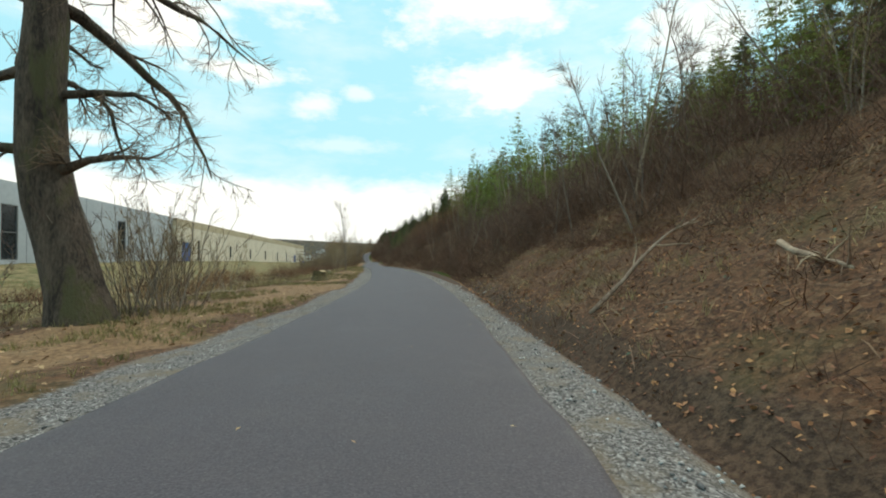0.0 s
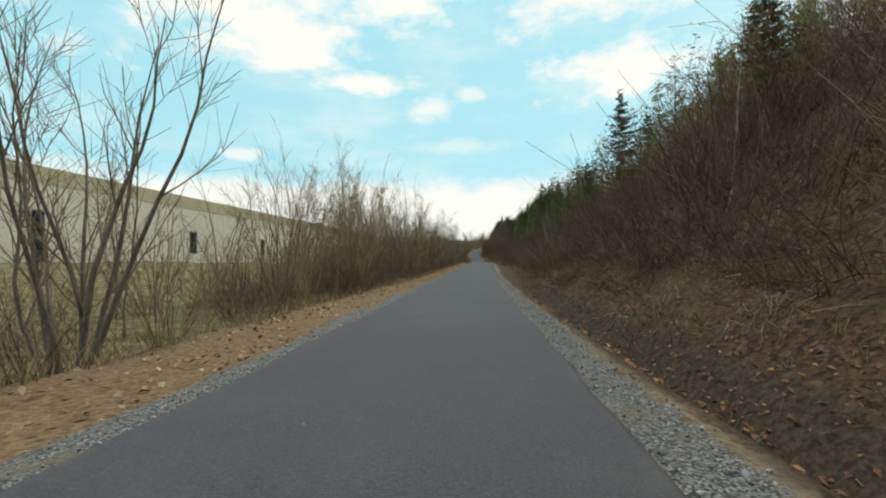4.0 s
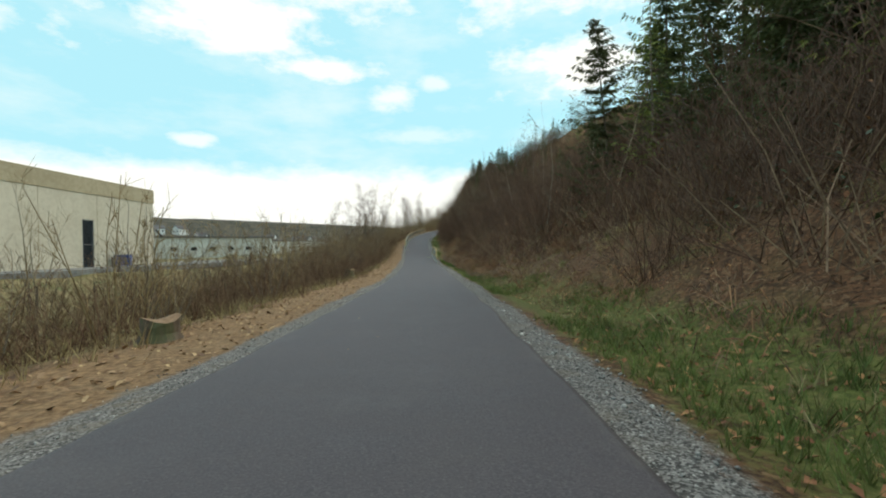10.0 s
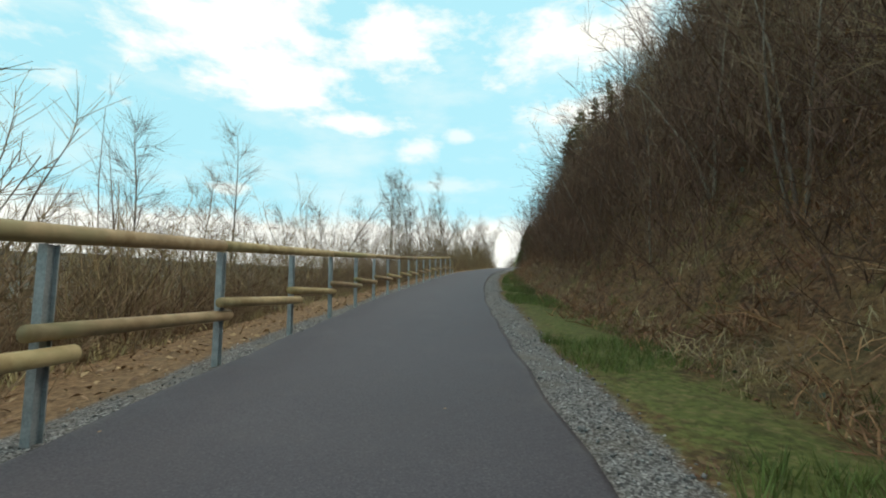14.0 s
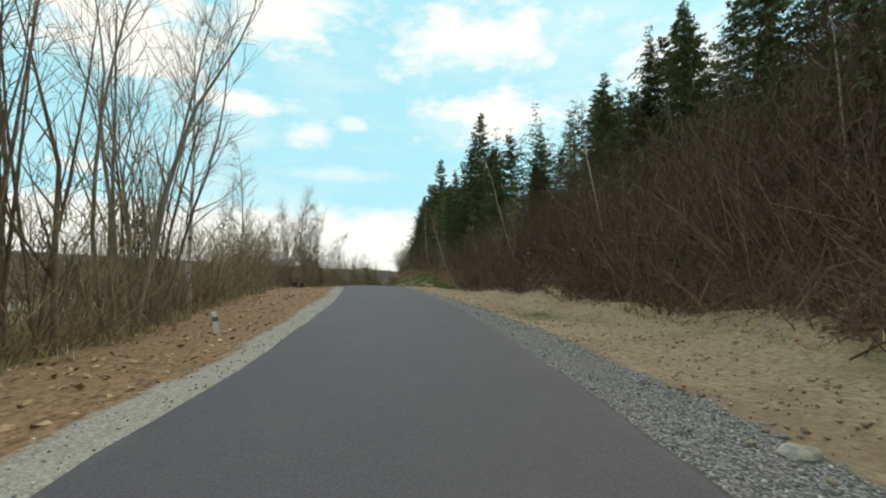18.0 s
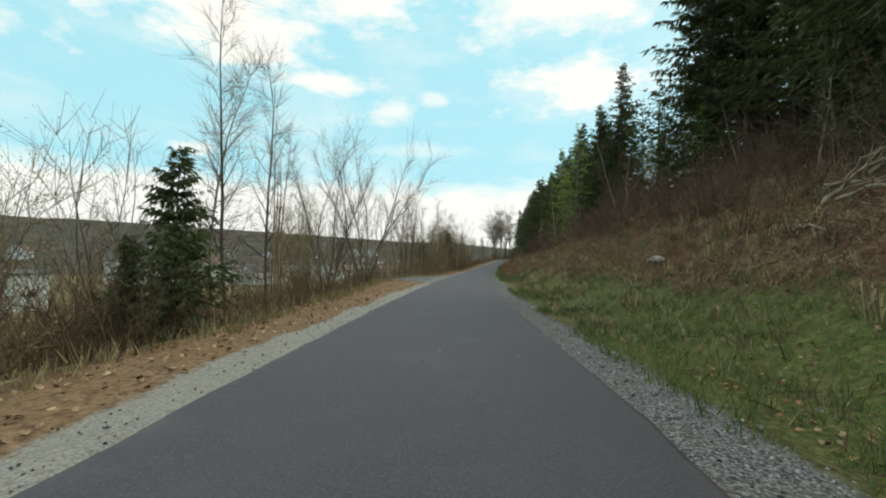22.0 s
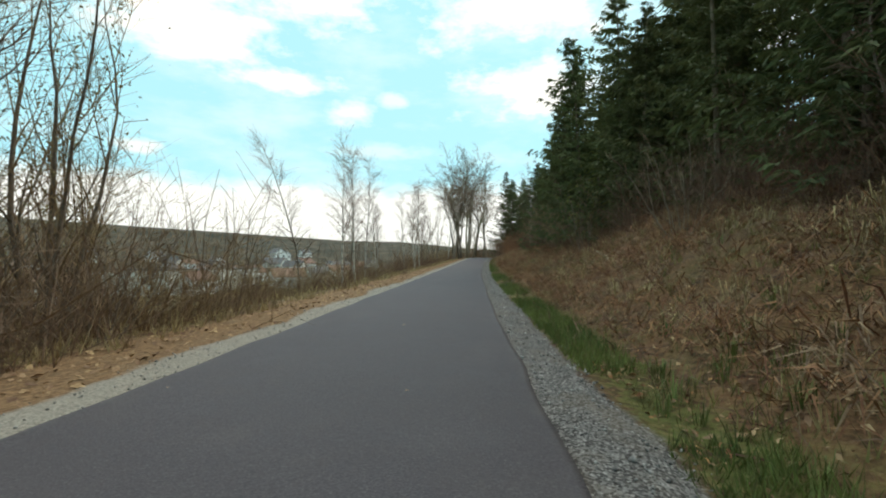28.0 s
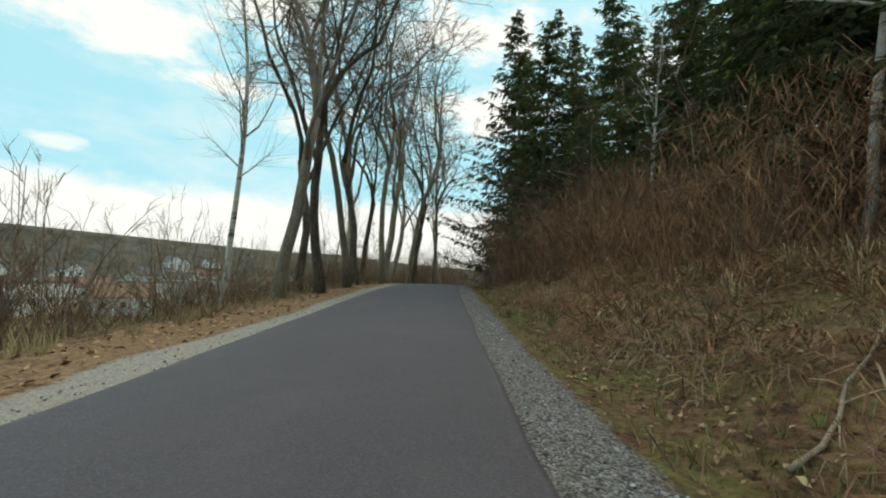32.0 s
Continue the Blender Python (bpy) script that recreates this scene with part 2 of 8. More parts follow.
class Nodes:
    """Short hand for one node tree."""

    def __init__(self, nt):
        self.nt = nt

    def add(self, kind, **inputs):
        n = self.nt.nodes.new(kind)
        for k, v in inputs.items():
            self.put(n.inputs[k], v)
        return n

    def put(self, socket, v):
        if isinstance(v, bpy.types.NodeSocket):
            self.nt.links.new(v, socket)
        elif isinstance(v, tuple) and len(v) == 3 and socket.type == "RGBA":
            socket.default_value = (*v, 1)
        else:
            socket.default_value = v

    def math(self, op, a, b=0.0, clamp=False):
        n = self.nt.nodes.new("ShaderNodeMath")
        n.operation, n.use_clamp = op, clamp
        self.put(n.inputs[0], a)
        self.put(n.inputs[1], b)
        return n.outputs[0]

    def mix(self, f, a, b, blend="MIX"):
        n = self.nt.nodes.new("ShaderNodeMix")
        n.data_type, n.blend_type = "RGBA", blend
        self.put(n.inputs[0], f)
        self.put(n.inputs[6], a)
        self.put(n.inputs[7], b)
        return n.outputs[2]

    def noise(self, co, scale, detail=4, rough=0.6, warp=0.0):
        n = self.add("ShaderNodeTexNoise", Scale=scale, Detail=detail, Roughness=rough, Distortion=warp)
        self.put(n.inputs["Vector"], co)
        return n.outputs[0]

    def ramp(self, v, lo, hi):
        n = self.nt.nodes.new("ShaderNodeMapRange")
        n.interpolation_type = "SMOOTHSTEP"
        self.put(n.inputs[0], v)
        self.put(n.inputs[1], lo)
        self.put(n.inputs[2], hi)
        return n.outputs[0]

    def attr(self, name):
        n = self.nt.nodes.new("ShaderNodeAttribute")
        n.attribute_name = name
        return n.outputs["Fac"]

    def bump(self, height, strength, distance, bsdf):
        n = self.add("ShaderNodeBump", Strength=strength, Distance=distance)
        self.put(n.inputs["Height"], height)
        self.put(bsdf.inputs["Normal"], n.outputs[0])


def plain(name, c1, c2, scale=6.0, rough=0.85, bump=0.3, depth=0.01, vary=0.25, metal=0.0, stretch=None, island=False, patch=None, thin=0.0):
    """Two-tone noise material at two scales, with a little difference from thing to thing."""
    mt, nt, bs = shader(name)
    g = Nodes(nt)
    co = g.add("ShaderNodeTexCoord").outputs["Object"]
    if stretch:
        mp = g.add("ShaderNodeMapping")
        mp.inputs["Scale"].default_value = stretch
        g.put(mp.inputs[0], co)
        co = mp.outputs[0]
    fine, broad = g.noise(co, scale * 6, 5, 0.65), g.noise(co, scale, 3, 0.55)
    f = g.math("ADD", g.math("MULTIPLY", fine, 0.55), g.math("MULTIPLY", broad, 0.45))
    c = g.mix(g.ramp(f, 0.36, 0.64), c1, c2)
    if patch:
        c = g.mix(g.ramp(g.noise(co, scale * 0.35, 5, 0.7), 0.5, 0.62), c, patch)
    r = g.add("ShaderNodeNewGeometry").outputs["Random Per Island"] if island else g.add("ShaderNodeObjectInfo").outputs["Random"]
    hs = g.add("ShaderNodeHueSaturation")
    g.put(hs.inputs["Value"], g.math("ADD", g.math("MULTIPLY", r, 2 * vary), 1 - vary))
    g.put(hs.inputs["Hue"], g.math("ADD", g.math("MULTIPLY", r, 0.03), 0.485))
    g.put(hs.inputs["Color"], c)
    g.put(bs.inputs["Base Color"], hs.outputs[0])
    bs.inputs["Roughness"].default_value, bs.inputs["Metallic"].default_value = rough, metal
    if bump:
        g.bump(f, bump, depth, bs)
    if thin:
        tr = g.add("ShaderNodeBsdfTranslucent")
        g.put(tr.inputs[0], hs.outputs[0])
        mx = g.add("ShaderNodeMixShader")
        mx.inputs[0].default_value = thin
        nt.links.new(bs.outputs[0], mx.inputs[1])
        nt.links.new(tr.outputs[0], mx.inputs[2])
        nt.links.new(mx.outputs[0], nt.nodes["Material Output"].inputs[0])
    return mt


BARK = plain("bark", (0.10, 0.075, 0.055), (0.22, 0.18, 0.13), 5, 0.95, 0.8, 0.03, 0.25, stretch=(1, 1, 0.3), patch=(0.13, 0.14, 0.07))
OAK_BARK = plain("oak_bark", (0.035, 0.026, 0.019), (0.15, 0.115, 0.08), 4, 0.95, 1.0, 0.12, 0.1, stretch=(1, 1, 0.3), patch=(0.10, 0.095, 0.04))
GREY_BARK = plain("grey_bark", (0.14, 0.115, 0.09), (0.30, 0.25, 0.19), 6, 0.95, 0.6, 0.02, 0.25, stretch=(1, 1, 0.4))
BIRCH_BARK = plain("birch_bark", (0.34, 0.31, 0.27), (0.62, 0.58, 0.51), 5, 0.8, 0.3, 0.01, 0.12, stretch=(1, 1, 2.5), patch=(0.10, 0.085, 0.07))
TWIG = plain("twig", (0.12, 0.078, 0.052), (0.25, 0.17, 0.115), 3, 0.9, 0, vary=0.3)
TWIG_WARM = plain("twig_warm", (0.19, 0.12, 0.06), (0.37, 0.265, 0.145), 3, 0.9, 0, vary=0.3)
TWIG_RED = plain("twig_red", (0.068, 0.036, 0.023), (0.19, 0.106, 0.064), 2, 0.9, 0, vary=0.35, island=True)
TWIG_TAN = plain("twig_tan", (0.16, 0.10, 0.062), (0.33, 0.23, 0.145), 2, 0.9, 0, vary=0.35, island=True)
DEAD_WOOD = plain("dead_wood", (0.24, 0.18, 0.12), (0.46, 0.37, 0.26), 4, 0.9, 0.4, 0.02, 0.2, stretch=(1, 1, 0.3))
SPRUCE = plain("spruce_needles", (0.05, 0.066, 0.026), (0.13, 0.152, 0.06), 1.6, 0.8, 0, vary=0.35, thin=0.3)
FRESH = plain("fresh_needles", (0.14, 0.18, 0.042), (0.32, 0.37, 0.105), 1.0, 0.75, 0, vary=0.25, thin=0.45)
BUDS = plain("spring_buds", (0.20, 0.175, 0.085), (0.39, 0.34, 0.18), 0.6, 0.85, 0, vary=0.25, thin=0.3)
HEDGE = plain("hedge_twig", (0.11, 0.066, 0.036), (0.27, 0.18, 0.10), 1.2, 0.9, 0, vary=0.35, island=True)
HEDGE_TAN = plain("hedge_twig_tan", (0.17, 0.115, 0.055), (0.36, 0.27, 0.145), 1.2, 0.9, 0, vary=0.3, island=True)
OLIVE = plain("olive_needles", (0.06, 0.075, 0.026), (0.135, 0.15, 0.055), 1.0, 0.75, 0, vary=0.3, thin=0.2)
LEAF = plain("dead_leaf", (0.21, 0.125, 0.068), (0.46, 0.32, 0.185), 3, 0.9, 0, vary=0.5, island=True)
LEAF_RED = plain("russet_leaf", (0.16, 0.066, 0.03), (0.44, 0.225, 0.105), 3, 0.9, 0, vary=0.45, island=True)
IVY = plain("ivy_leaf", (0.02, 0.045, 0.02), (0.06, 0.10, 0.035), 2, 0.45, 0, vary=0.4, island=True)
GRASS = plain("grass_blade", (0.075, 0.11, 0.024), (0.19, 0.225, 0.06), 0.4, 0.7, 0, vary=0.4, island=True, thin=0.2)
RUST = plain("dead_bracken", (0.16, 0.075, 0.038), (0.36, 0.19, 0.10), 2, 0.9, 0, vary=0.4, island=True)
STRAW = plain("straw_blade", (0.24, 0.18, 0.085), (0.46, 0.37, 0.20), 0.5, 0.85, 0, vary=0.35, island=True, thin=0.15)
OLIVE_GRASS = plain("olive_grass_blade", (0.11, 0.105, 0.032), (0.27, 0.235, 0.09), 0.5, 0.8, 0, vary=0.4, island=True, thin=0.15)
STONE = plain("gravel_stone", (0.09, 0.087, 0.085), (0.46, 0.45, 0.43), 3, 0.9, 0.3, 0.01, 0.6, island=True)
LOG = plain("peeled_log", (0.30, 0.21, 0.095), (0.52, 0.39, 0.21), 3, 0.75, 0.35, 0.012, 0.2, stretch=(0.4, 0.4, 0.4), patch=(0.33, 0.29, 0.14))
LOG_END = plain("log_end", (0.22, 0.14, 0.07), (0.40, 0.28, 0.15), 12, 0.8, 0.2)
STEEL = plain("galvanised_steel", (0.34, 0.38, 0.40), (0.52, 0.56, 0.57), 9, 0.5, 0.1, 0.004, 0.08, metal=0.6)
GREY_CLAD = plain("grey_cladding", (0.36, 0.38, 0.40), (0.42, 0.44, 0.46), 0.4, 0.55, 0.1, 0.01, 0.05)
CREAM = plain("cream_render", (0.60, 0.53, 0.40), (0.70, 0.63, 0.49), 0.5, 0.85, 0.15, 0.01, 0.04)
TAN = plain("tan_band", (0.40, 0.32, 0.20), (0.50, 0.41, 0.27), 0.5, 0.7, 0.1, 0.01, 0.04)
BLUE = plain("blue_door", (0.03, 0.075, 0.23), (0.05, 0.11, 0.30), 1.5, 0.5, 0.1, 0.004, 0.08)
DARK_GLASS = plain("dark_glass", (0.015, 0.018, 0.022), (0.035, 0.04, 0.045), 1, 0.15, 0)
FRAME = plain("window_frame", (0.10, 0.10, 0.10), (0.16, 0.16, 0.16), 4, 0.5, 0)
ROOF_DARK = plain("dark_roof", (0.09, 0.085, 0.085), (0.16, 0.15, 0.15), 2, 0.8, 0.1)
ROOF_RED = plain("brown_roof", (0.16, 0.09, 0.065), (0.24, 0.14, 0.10), 2, 0.8, 0.1)
WHITE = plain("white_render", (0.66, 0.65, 0.62), (0.78, 0.77, 0.74), 1, 0.85, 0.1, vary=0.1)
OLD_WOOD = plain("weathered_wood", (0.055, 0.045, 0.038), (0.14, 0.115, 0.09), 4, 0.9, 0.6, 0.02, 0.12, stretch=(0.3, 1, 1))
PAINT_YELLOW = plain("marking_paint", (0.50, 0.50, 0.22), (0.66, 0.65, 0.36), 8, 0.8, 0.1)
PAINT_WHITE = plain("white_paint", (0.60, 0.60, 0.57), (0.78, 0.77, 0.73), 6, 0.7, 0.1)


def asphalt():
    mt, nt, bs = shader("asphalt")
    g = Nodes(nt)
    co = g.add("ShaderNodeTexCoord").outputs["Object"]
    speck = g.noise(co, 70, 3, 0.7)
    chip = g.add("ShaderNodeTexVoronoi", Scale=95.0)
    g.put(chip.inputs["Vector"], co)
    broad, mid = g.noise(co, 0.35, 4, 0.6), g.noise(co, 2.2, 5, 0.65)
    side = g.attr("across")
    c = g.mix(g.ramp(speck, 0.32, 0.7), (0.046, 0.040, 0.048), (0.097, 0.085, 0.098))
    c = g.mix(g.math("MULTIPLY", g.ramp(mid, 0.42, 0.75), 0.3), c, (0.125, 0.114, 0.114))
    c = g.mix(g.math("MULTIPLY", g.ramp(broad, 0.40, 0.66), 0.35), c, (0.060, 0.052, 0.060))
    c = g.mix(g.math("MULTIPLY", g.ramp(g.noise(co, 0.9, 6, 0.7), 0.5, 0.72), 0.25), c, (0.122, 0.11, 0.115))
    # pale chips in the surface
    bit = g.add("ShaderNodeSeparateColor")
    g.put(bit.inputs[0], chip.outputs["Color"])
    c = g.mix(g.math("MULTIPLY", g.ramp(bit.outputs[0], 0.86, 0.96), 0.18), c, (0.20, 0.19, 0.185))
    # pale dust blown in from both edges and along the wheel lines
    dust = g.math("ADD", g.ramp(g.math("ADD", side, g.math("MULTIPLY", g.math("SUBTRACT", mid, 0.5), 0.5)), 1.44, 1.66), 0.0)
    c = g.mix(g.math("MULTIPLY", dust, 0.3), c, (0.17, 0.16, 0.15))
    g.put(bs.inputs["Base Color"], c)
    g.put(bs.inputs["Roughness"], g.math("ADD", 0.62, g.math("MULTIPLY", mid, 0.25)))
    h = g.math("ADD", g.math("MULTIPLY", speck, 0.6), chip.outputs["Distance"])
    g.bump(h, 0.35, 0.004, bs)
    return mt


def soil():
    """Ground of the whole place; signed widths in metres tell gravel, grass, leaves and bare sand apart."""
    mt, nt, bs = shader("soil")
    g = Nodes(nt)
    co = g.add("ShaderNodeTexCoord").outputs["Object"]
    n1, n2, n3 = g.noise(co, 0.55, 4, 0.6), g.noise(co, 2.4, 5, 0.65), g.noise(co, 14, 5, 0.7)
    n4 = g.noise(co, 42, 3, 0.7)
    vor = g.add("ShaderNodeTexVoronoi", Scale=70.0)
    g.put(vor.inputs["Vector"], co)
    stone = vor.outputs["Color"]
    sep = g.add("ShaderNodeSeparateColor")
    g.put(sep.inputs[0], stone)
    # forest floor: a mosaic of leaves over dark gaps
    bend = g.add("ShaderNodeVectorMath")
    bend.operation = "ADD"
    g.put(bend.inputs[0], co)
    warp = g.add("ShaderNodeTexNoise", Scale=9.0, Detail=2.0)
    g.put(warp.inputs["Vector"], co)
    shrink = g.add("ShaderNodeVectorMath")
    shrink.operation = "SCALE"
    g.put(shrink.inputs[0], warp.outputs["Color"])
    shrink.inputs["Scale"].default_value = 0.12
    g.put(bend.inputs[1], shrink.outputs[0])
    leaf = g.add("ShaderNodeTexVoronoi", Scale=19.0)
    g.put(leaf.inputs["Vector"], bend.outputs[0])
    tint = g.add("ShaderNodeSeparateColor")
    g.put(tint.inputs[0], leaf.outputs["Color"])
    n5 = g.noise(co, 5.5, 4, 0.7)
    c = g.mix(g.ramp(n3, 0.35, 0.68), (0.042, 0.023, 0.014), (0.14, 0.075, 0.041))
    c = g.mix(g.math("MULTIPLY", g.ramp(tint.outputs[0], 0.45, 0.75), 0.7), c, (0.18, 0.092, 0.048))
    c = g.mix(g.math("MULTIPLY", g.ramp(tint.outputs[1], 0.76, 0.92), 0.5), c, (0.29, 0.185, 0.105))
    c = g.mix(g.math("MULTIPLY", g.ramp(n5, 0.52, 0.68), 0.75), c, (0.04, 0.026, 0.018))
    c = g.mix(g.math("MULTIPLY", g.ramp(n2, 0.5, 0.7), 0.4), c, (0.20, 0.12, 0.06))
    c = g.mix(g.math("MULTIPLY", g.ramp(n1, 0.5, 0.68), 0.55), c, g.mix(n3, (0.06, 0.055, 0.024), (0.19, 0.165, 0.07)))

    # dry orange-tan growth with moss; its lightness also paints in a sunnier bank
    dry = g.mix(g.ramp(n3, 0.34, 0.66), (0.12, 0.066, 0.03), (0.32, 0.195, 0.09))
    dry = g.mix(g.math("MULTIPLY", g.ramp(g.noise(co, 0.8, 5, 0.65), 0.5, 0.64), 0.75), dry, g.mix(n3, (0.07, 0.07, 0.018), (0.20, 0.19, 0.045)))
    c = g.mix(g.math("MULTIPLY", g.attr("dry"), g.ramp(n2, 0.36, 0.6)), c, dry)

    def layer(c, name, edge, fuzz, colour, amount=1.0):
        v = g.math("ADD", g.attr(name), g.math("ADD", g.math("MULTIPLY", g.math("SUBTRACT", n2, 0.5), fuzz), g.math("MULTIPLY", g.math("SUBTRACT", n3, 0.5), fuzz * 0.6)))
        return g.mix(g.math("MULTIPLY", g.ramp(v, -edge, edge), amount), c, colour)

    meadow = g.mix(g.ramp(n2, 0.38, 0.66), (0.13, 0.115, 0.045), (0.33, 0.255, 0.135))
    meadow = g.mix(g.math("MULTIPLY", g.ramp(n1, 0.52, 0.64), 0.7), meadow, (0.085, 0.105, 0.032))
    c = layer(c, "meadow", 0.8, 2.5, meadow)
    woods = g.mix(g.ramp(g.noise(co, 0.09, 8, 0.72), 0.4, 0.62), (0.034, 0.036, 0.026), (0.12, 0.095, 0.065))
    c = layer(c, "woods", 12, 20, woods)
    sand = g.mix(g.ramp(n3, 0.34, 0.66), (0.23, 0.165, 0.10), (0.42, 0.33, 0.21))
    sand = g.mix(g.math("MULTIPLY", g.ramp(n1, 0.5, 0.66), 0.55), sand, (0.20, 0.135, 0.085))
    c = layer(c, "sand", 0.15, 1.0, sand)
    mud = g.mix(g.ramp(n3, 0.35, 0.66), (0.042, 0.028, 0.02), (0.12, 0.082, 0.054))
    c = layer(c, "mud", 0.2, 0.8, mud, 0.92)
    green = g.mix(g.ramp(n3, 0.34, 0.66), (0.068, 0.086, 0.021), (0.155, 0.17, 0.05))
    green = g.mix(g.math("MULTIPLY", g.ramp(n2, 0.5, 0.7), 0.55), green, (0.17, 0.15, 0.06))
    green = g.mix(g.math("MULTIPLY", g.ramp(n5, 0.5, 0.66), 0.6), green, (0.05, 0.045, 0.016))
    green = g.mix(g.math("MULTIPLY", g.ramp(tint.outputs[1], 0.8, 0.92), 0.3), green, (0.30, 0.22, 0.11))
    c = layer(c, "grass", 0.3, 1.5, green)
    leaves = g.mix(g.ramp(n3, 0.33, 0.66), (0.125, 0.072, 0.038), (0.33, 0.215, 0.115))
    leaves = g.mix(g.math("MULTIPLY", g.ramp(n2, 0.52, 0.7), 0.5), leaves, (0.24, 0.18, 0.11))
    c = layer(c, "leaves", 0.12, 0.7, leaves)
    grit = g.mix(g.ramp(sep.outputs[0], 0.1, 1.1), (0.058, 0.055, 0.054), (0.30, 0.29, 0.278))
    grit = g.mix(g.ramp(sep.outputs[1], 0.9, 0.97), grit, (0.42, 0.41, 0.39))
    grit = g.mix(g.math("MULTIPLY", g.ramp(n2, 0.45, 0.7), g.math("ADD", 0.3, g.math("MULTIPLY", g.attr("dusty"), 0.6))), grit, (0.20, 0.165, 0.12))
    pale = g.mix(sep.outputs[0], (0.22, 0.205, 0.175), (0.42, 0.395, 0.34))
    grit = g.mix(g.ramp(g.attr("pale"), 0.2, 0.8), grit, pale)
    c = layer(c, "gravel", 0.07, 0.4, grit)
    g.put(bs.inputs["Base Color"], c)
    bs.inputs["Roughness"].default_value = 0.95
    bs.inputs["Specular IOR Level"].default_value = 0.25
    h = g.math("ADD", g.math("ADD", n3, g.math("MULTIPLY", n4, 0.5)), g.math("ADD", g.math("MULTIPLY", n5, 0.8), g.math("MULTIPLY", leaf.outputs["Distance"], 0.2)))
    g.bump(h, 0.55, 0.045, bs)
    return mt


# ---- mesh helpers ----
class Buf:
    """Vertices and faces of one mesh."""

    def __init__(self):
        self.v, self.f = [], []

    def tube(self, pts, rad, n=3):
        base = len(self.v)
        k = len(pts)
        if n == 2:  # a twig too thin to show its roundness
            d = (pts[-1] - pts[0]).normalized()
            a = d.cross(Vector((math.sin(base * 1.7), math.cos(base * 1.7), 0.3))).normalized()
            for p, r in zip(pts, rad):
                self.v += [p - a * r, p + a * r]
            self.f += [(base + 2 * i, base + 2 * i + 1, base + 2 * i + 3, base + 2 * i + 2) for i in range(k - 1)]
            return
        for i, (p, r) in enumerate(zip(pts, rad)):
            d = (pts[min(i + 1, k - 1)] - pts[max(i - 1, 0)])
            d = d.normalized() if d.length > 1e-9 else Vector((0, 0, 1))
            a = d.cross(Vector((0.31, 0.95, 0.05)) if abs(d.y) < 0.9 else Vector((1, 0, 0))).normalized()
            b = d.cross(a)
            for j in range(n):
                t = 2 * math.pi * j / n
                self.v.append(p + (a * math.cos(t) + b * math.sin(t)) * r)
        for i in range(k - 1):
            for j in range(n):
                q = (j + 1) % n
                self.f.append((base + i * n + j, base + i * n + q, base + (i + 1) * n + q, base + (i + 1) * n + j))
        if n > 3:
            self.f.append(tuple(base + (k - 1) * n + j for j in range(n)))
            self.f.append(tuple(base + j for j in reversed(range(n))))

    def box(self, c, size, turn=0.0):
        base = len(self.v)
        cs, sn = math.cos(turn), math.sin(turn)
        for z in (-1, 1):
            for y in (-1, 1):
                for x in (-1, 1):
                    px, py = x * size[0] / 2, y * size[1] / 2
                    self.v.append(Vector((c[0] + px * cs - py * sn, c[1] + px * sn + py * cs, c[2] + z * size[2] / 2)))
        for q in ((0, 2, 3, 1), (4, 5, 7, 6), (0, 1, 5, 4), (2, 6, 7, 3), (0, 4, 6, 2), (1, 3, 7, 5)):
            self.f.append(tuple(base + i for i in q))

    def face(self, *pts):
        base = len(self.v)
        self.v.extend(pts)
        self.f.append(tuple(range(base, base + len(pts))))

    def mesh(self, name, material, smooth_shade=False):
        me = bpy.data.meshes.new(name)
        me.from_pydata([tuple(p) for p in self.v], [], self.f)
        me.materials.append(material)
        if smooth_shade:
            me.shade_smooth()
        return me


def part(name, buf, material, parent, label="", smooth_shade=False):
    ob = new(name, buf.mesh(name, material, smooth_shade))
    ob.parent = parent
    if label:
        ob["label"] = label
    return ob


def thing(name, label, category, group="", kind=""):
    return tagged(new(name), label, category, group, kind)


def quick_mesh(name, verts, faces, material, smooth_shade=False):
    """A mesh from arrays: verts (n, 3), faces (m, 3) or (m, 4)."""
    me = bpy.data.meshes.new(name)
    n, k = faces.shape
    me.vertices.add(len(verts))
    me.vertices.foreach_set("co", np.ascontiguousarray(verts, dtype=np.float32).ravel())
    me.loops.add(n * k)
    me.loops.foreach_set("vertex_index", np.ascontiguousarray(faces, dtype=np.int32).ravel())
    me.polygons.add(n)
    me.polygons.foreach_set("loop_start", np.arange(0, n * k, k, dtype=np.int32))
    me.materials.append(material)
    me.update(calc_edges=True)
    if smooth_shade:
        me.shade_smooth()
    return me


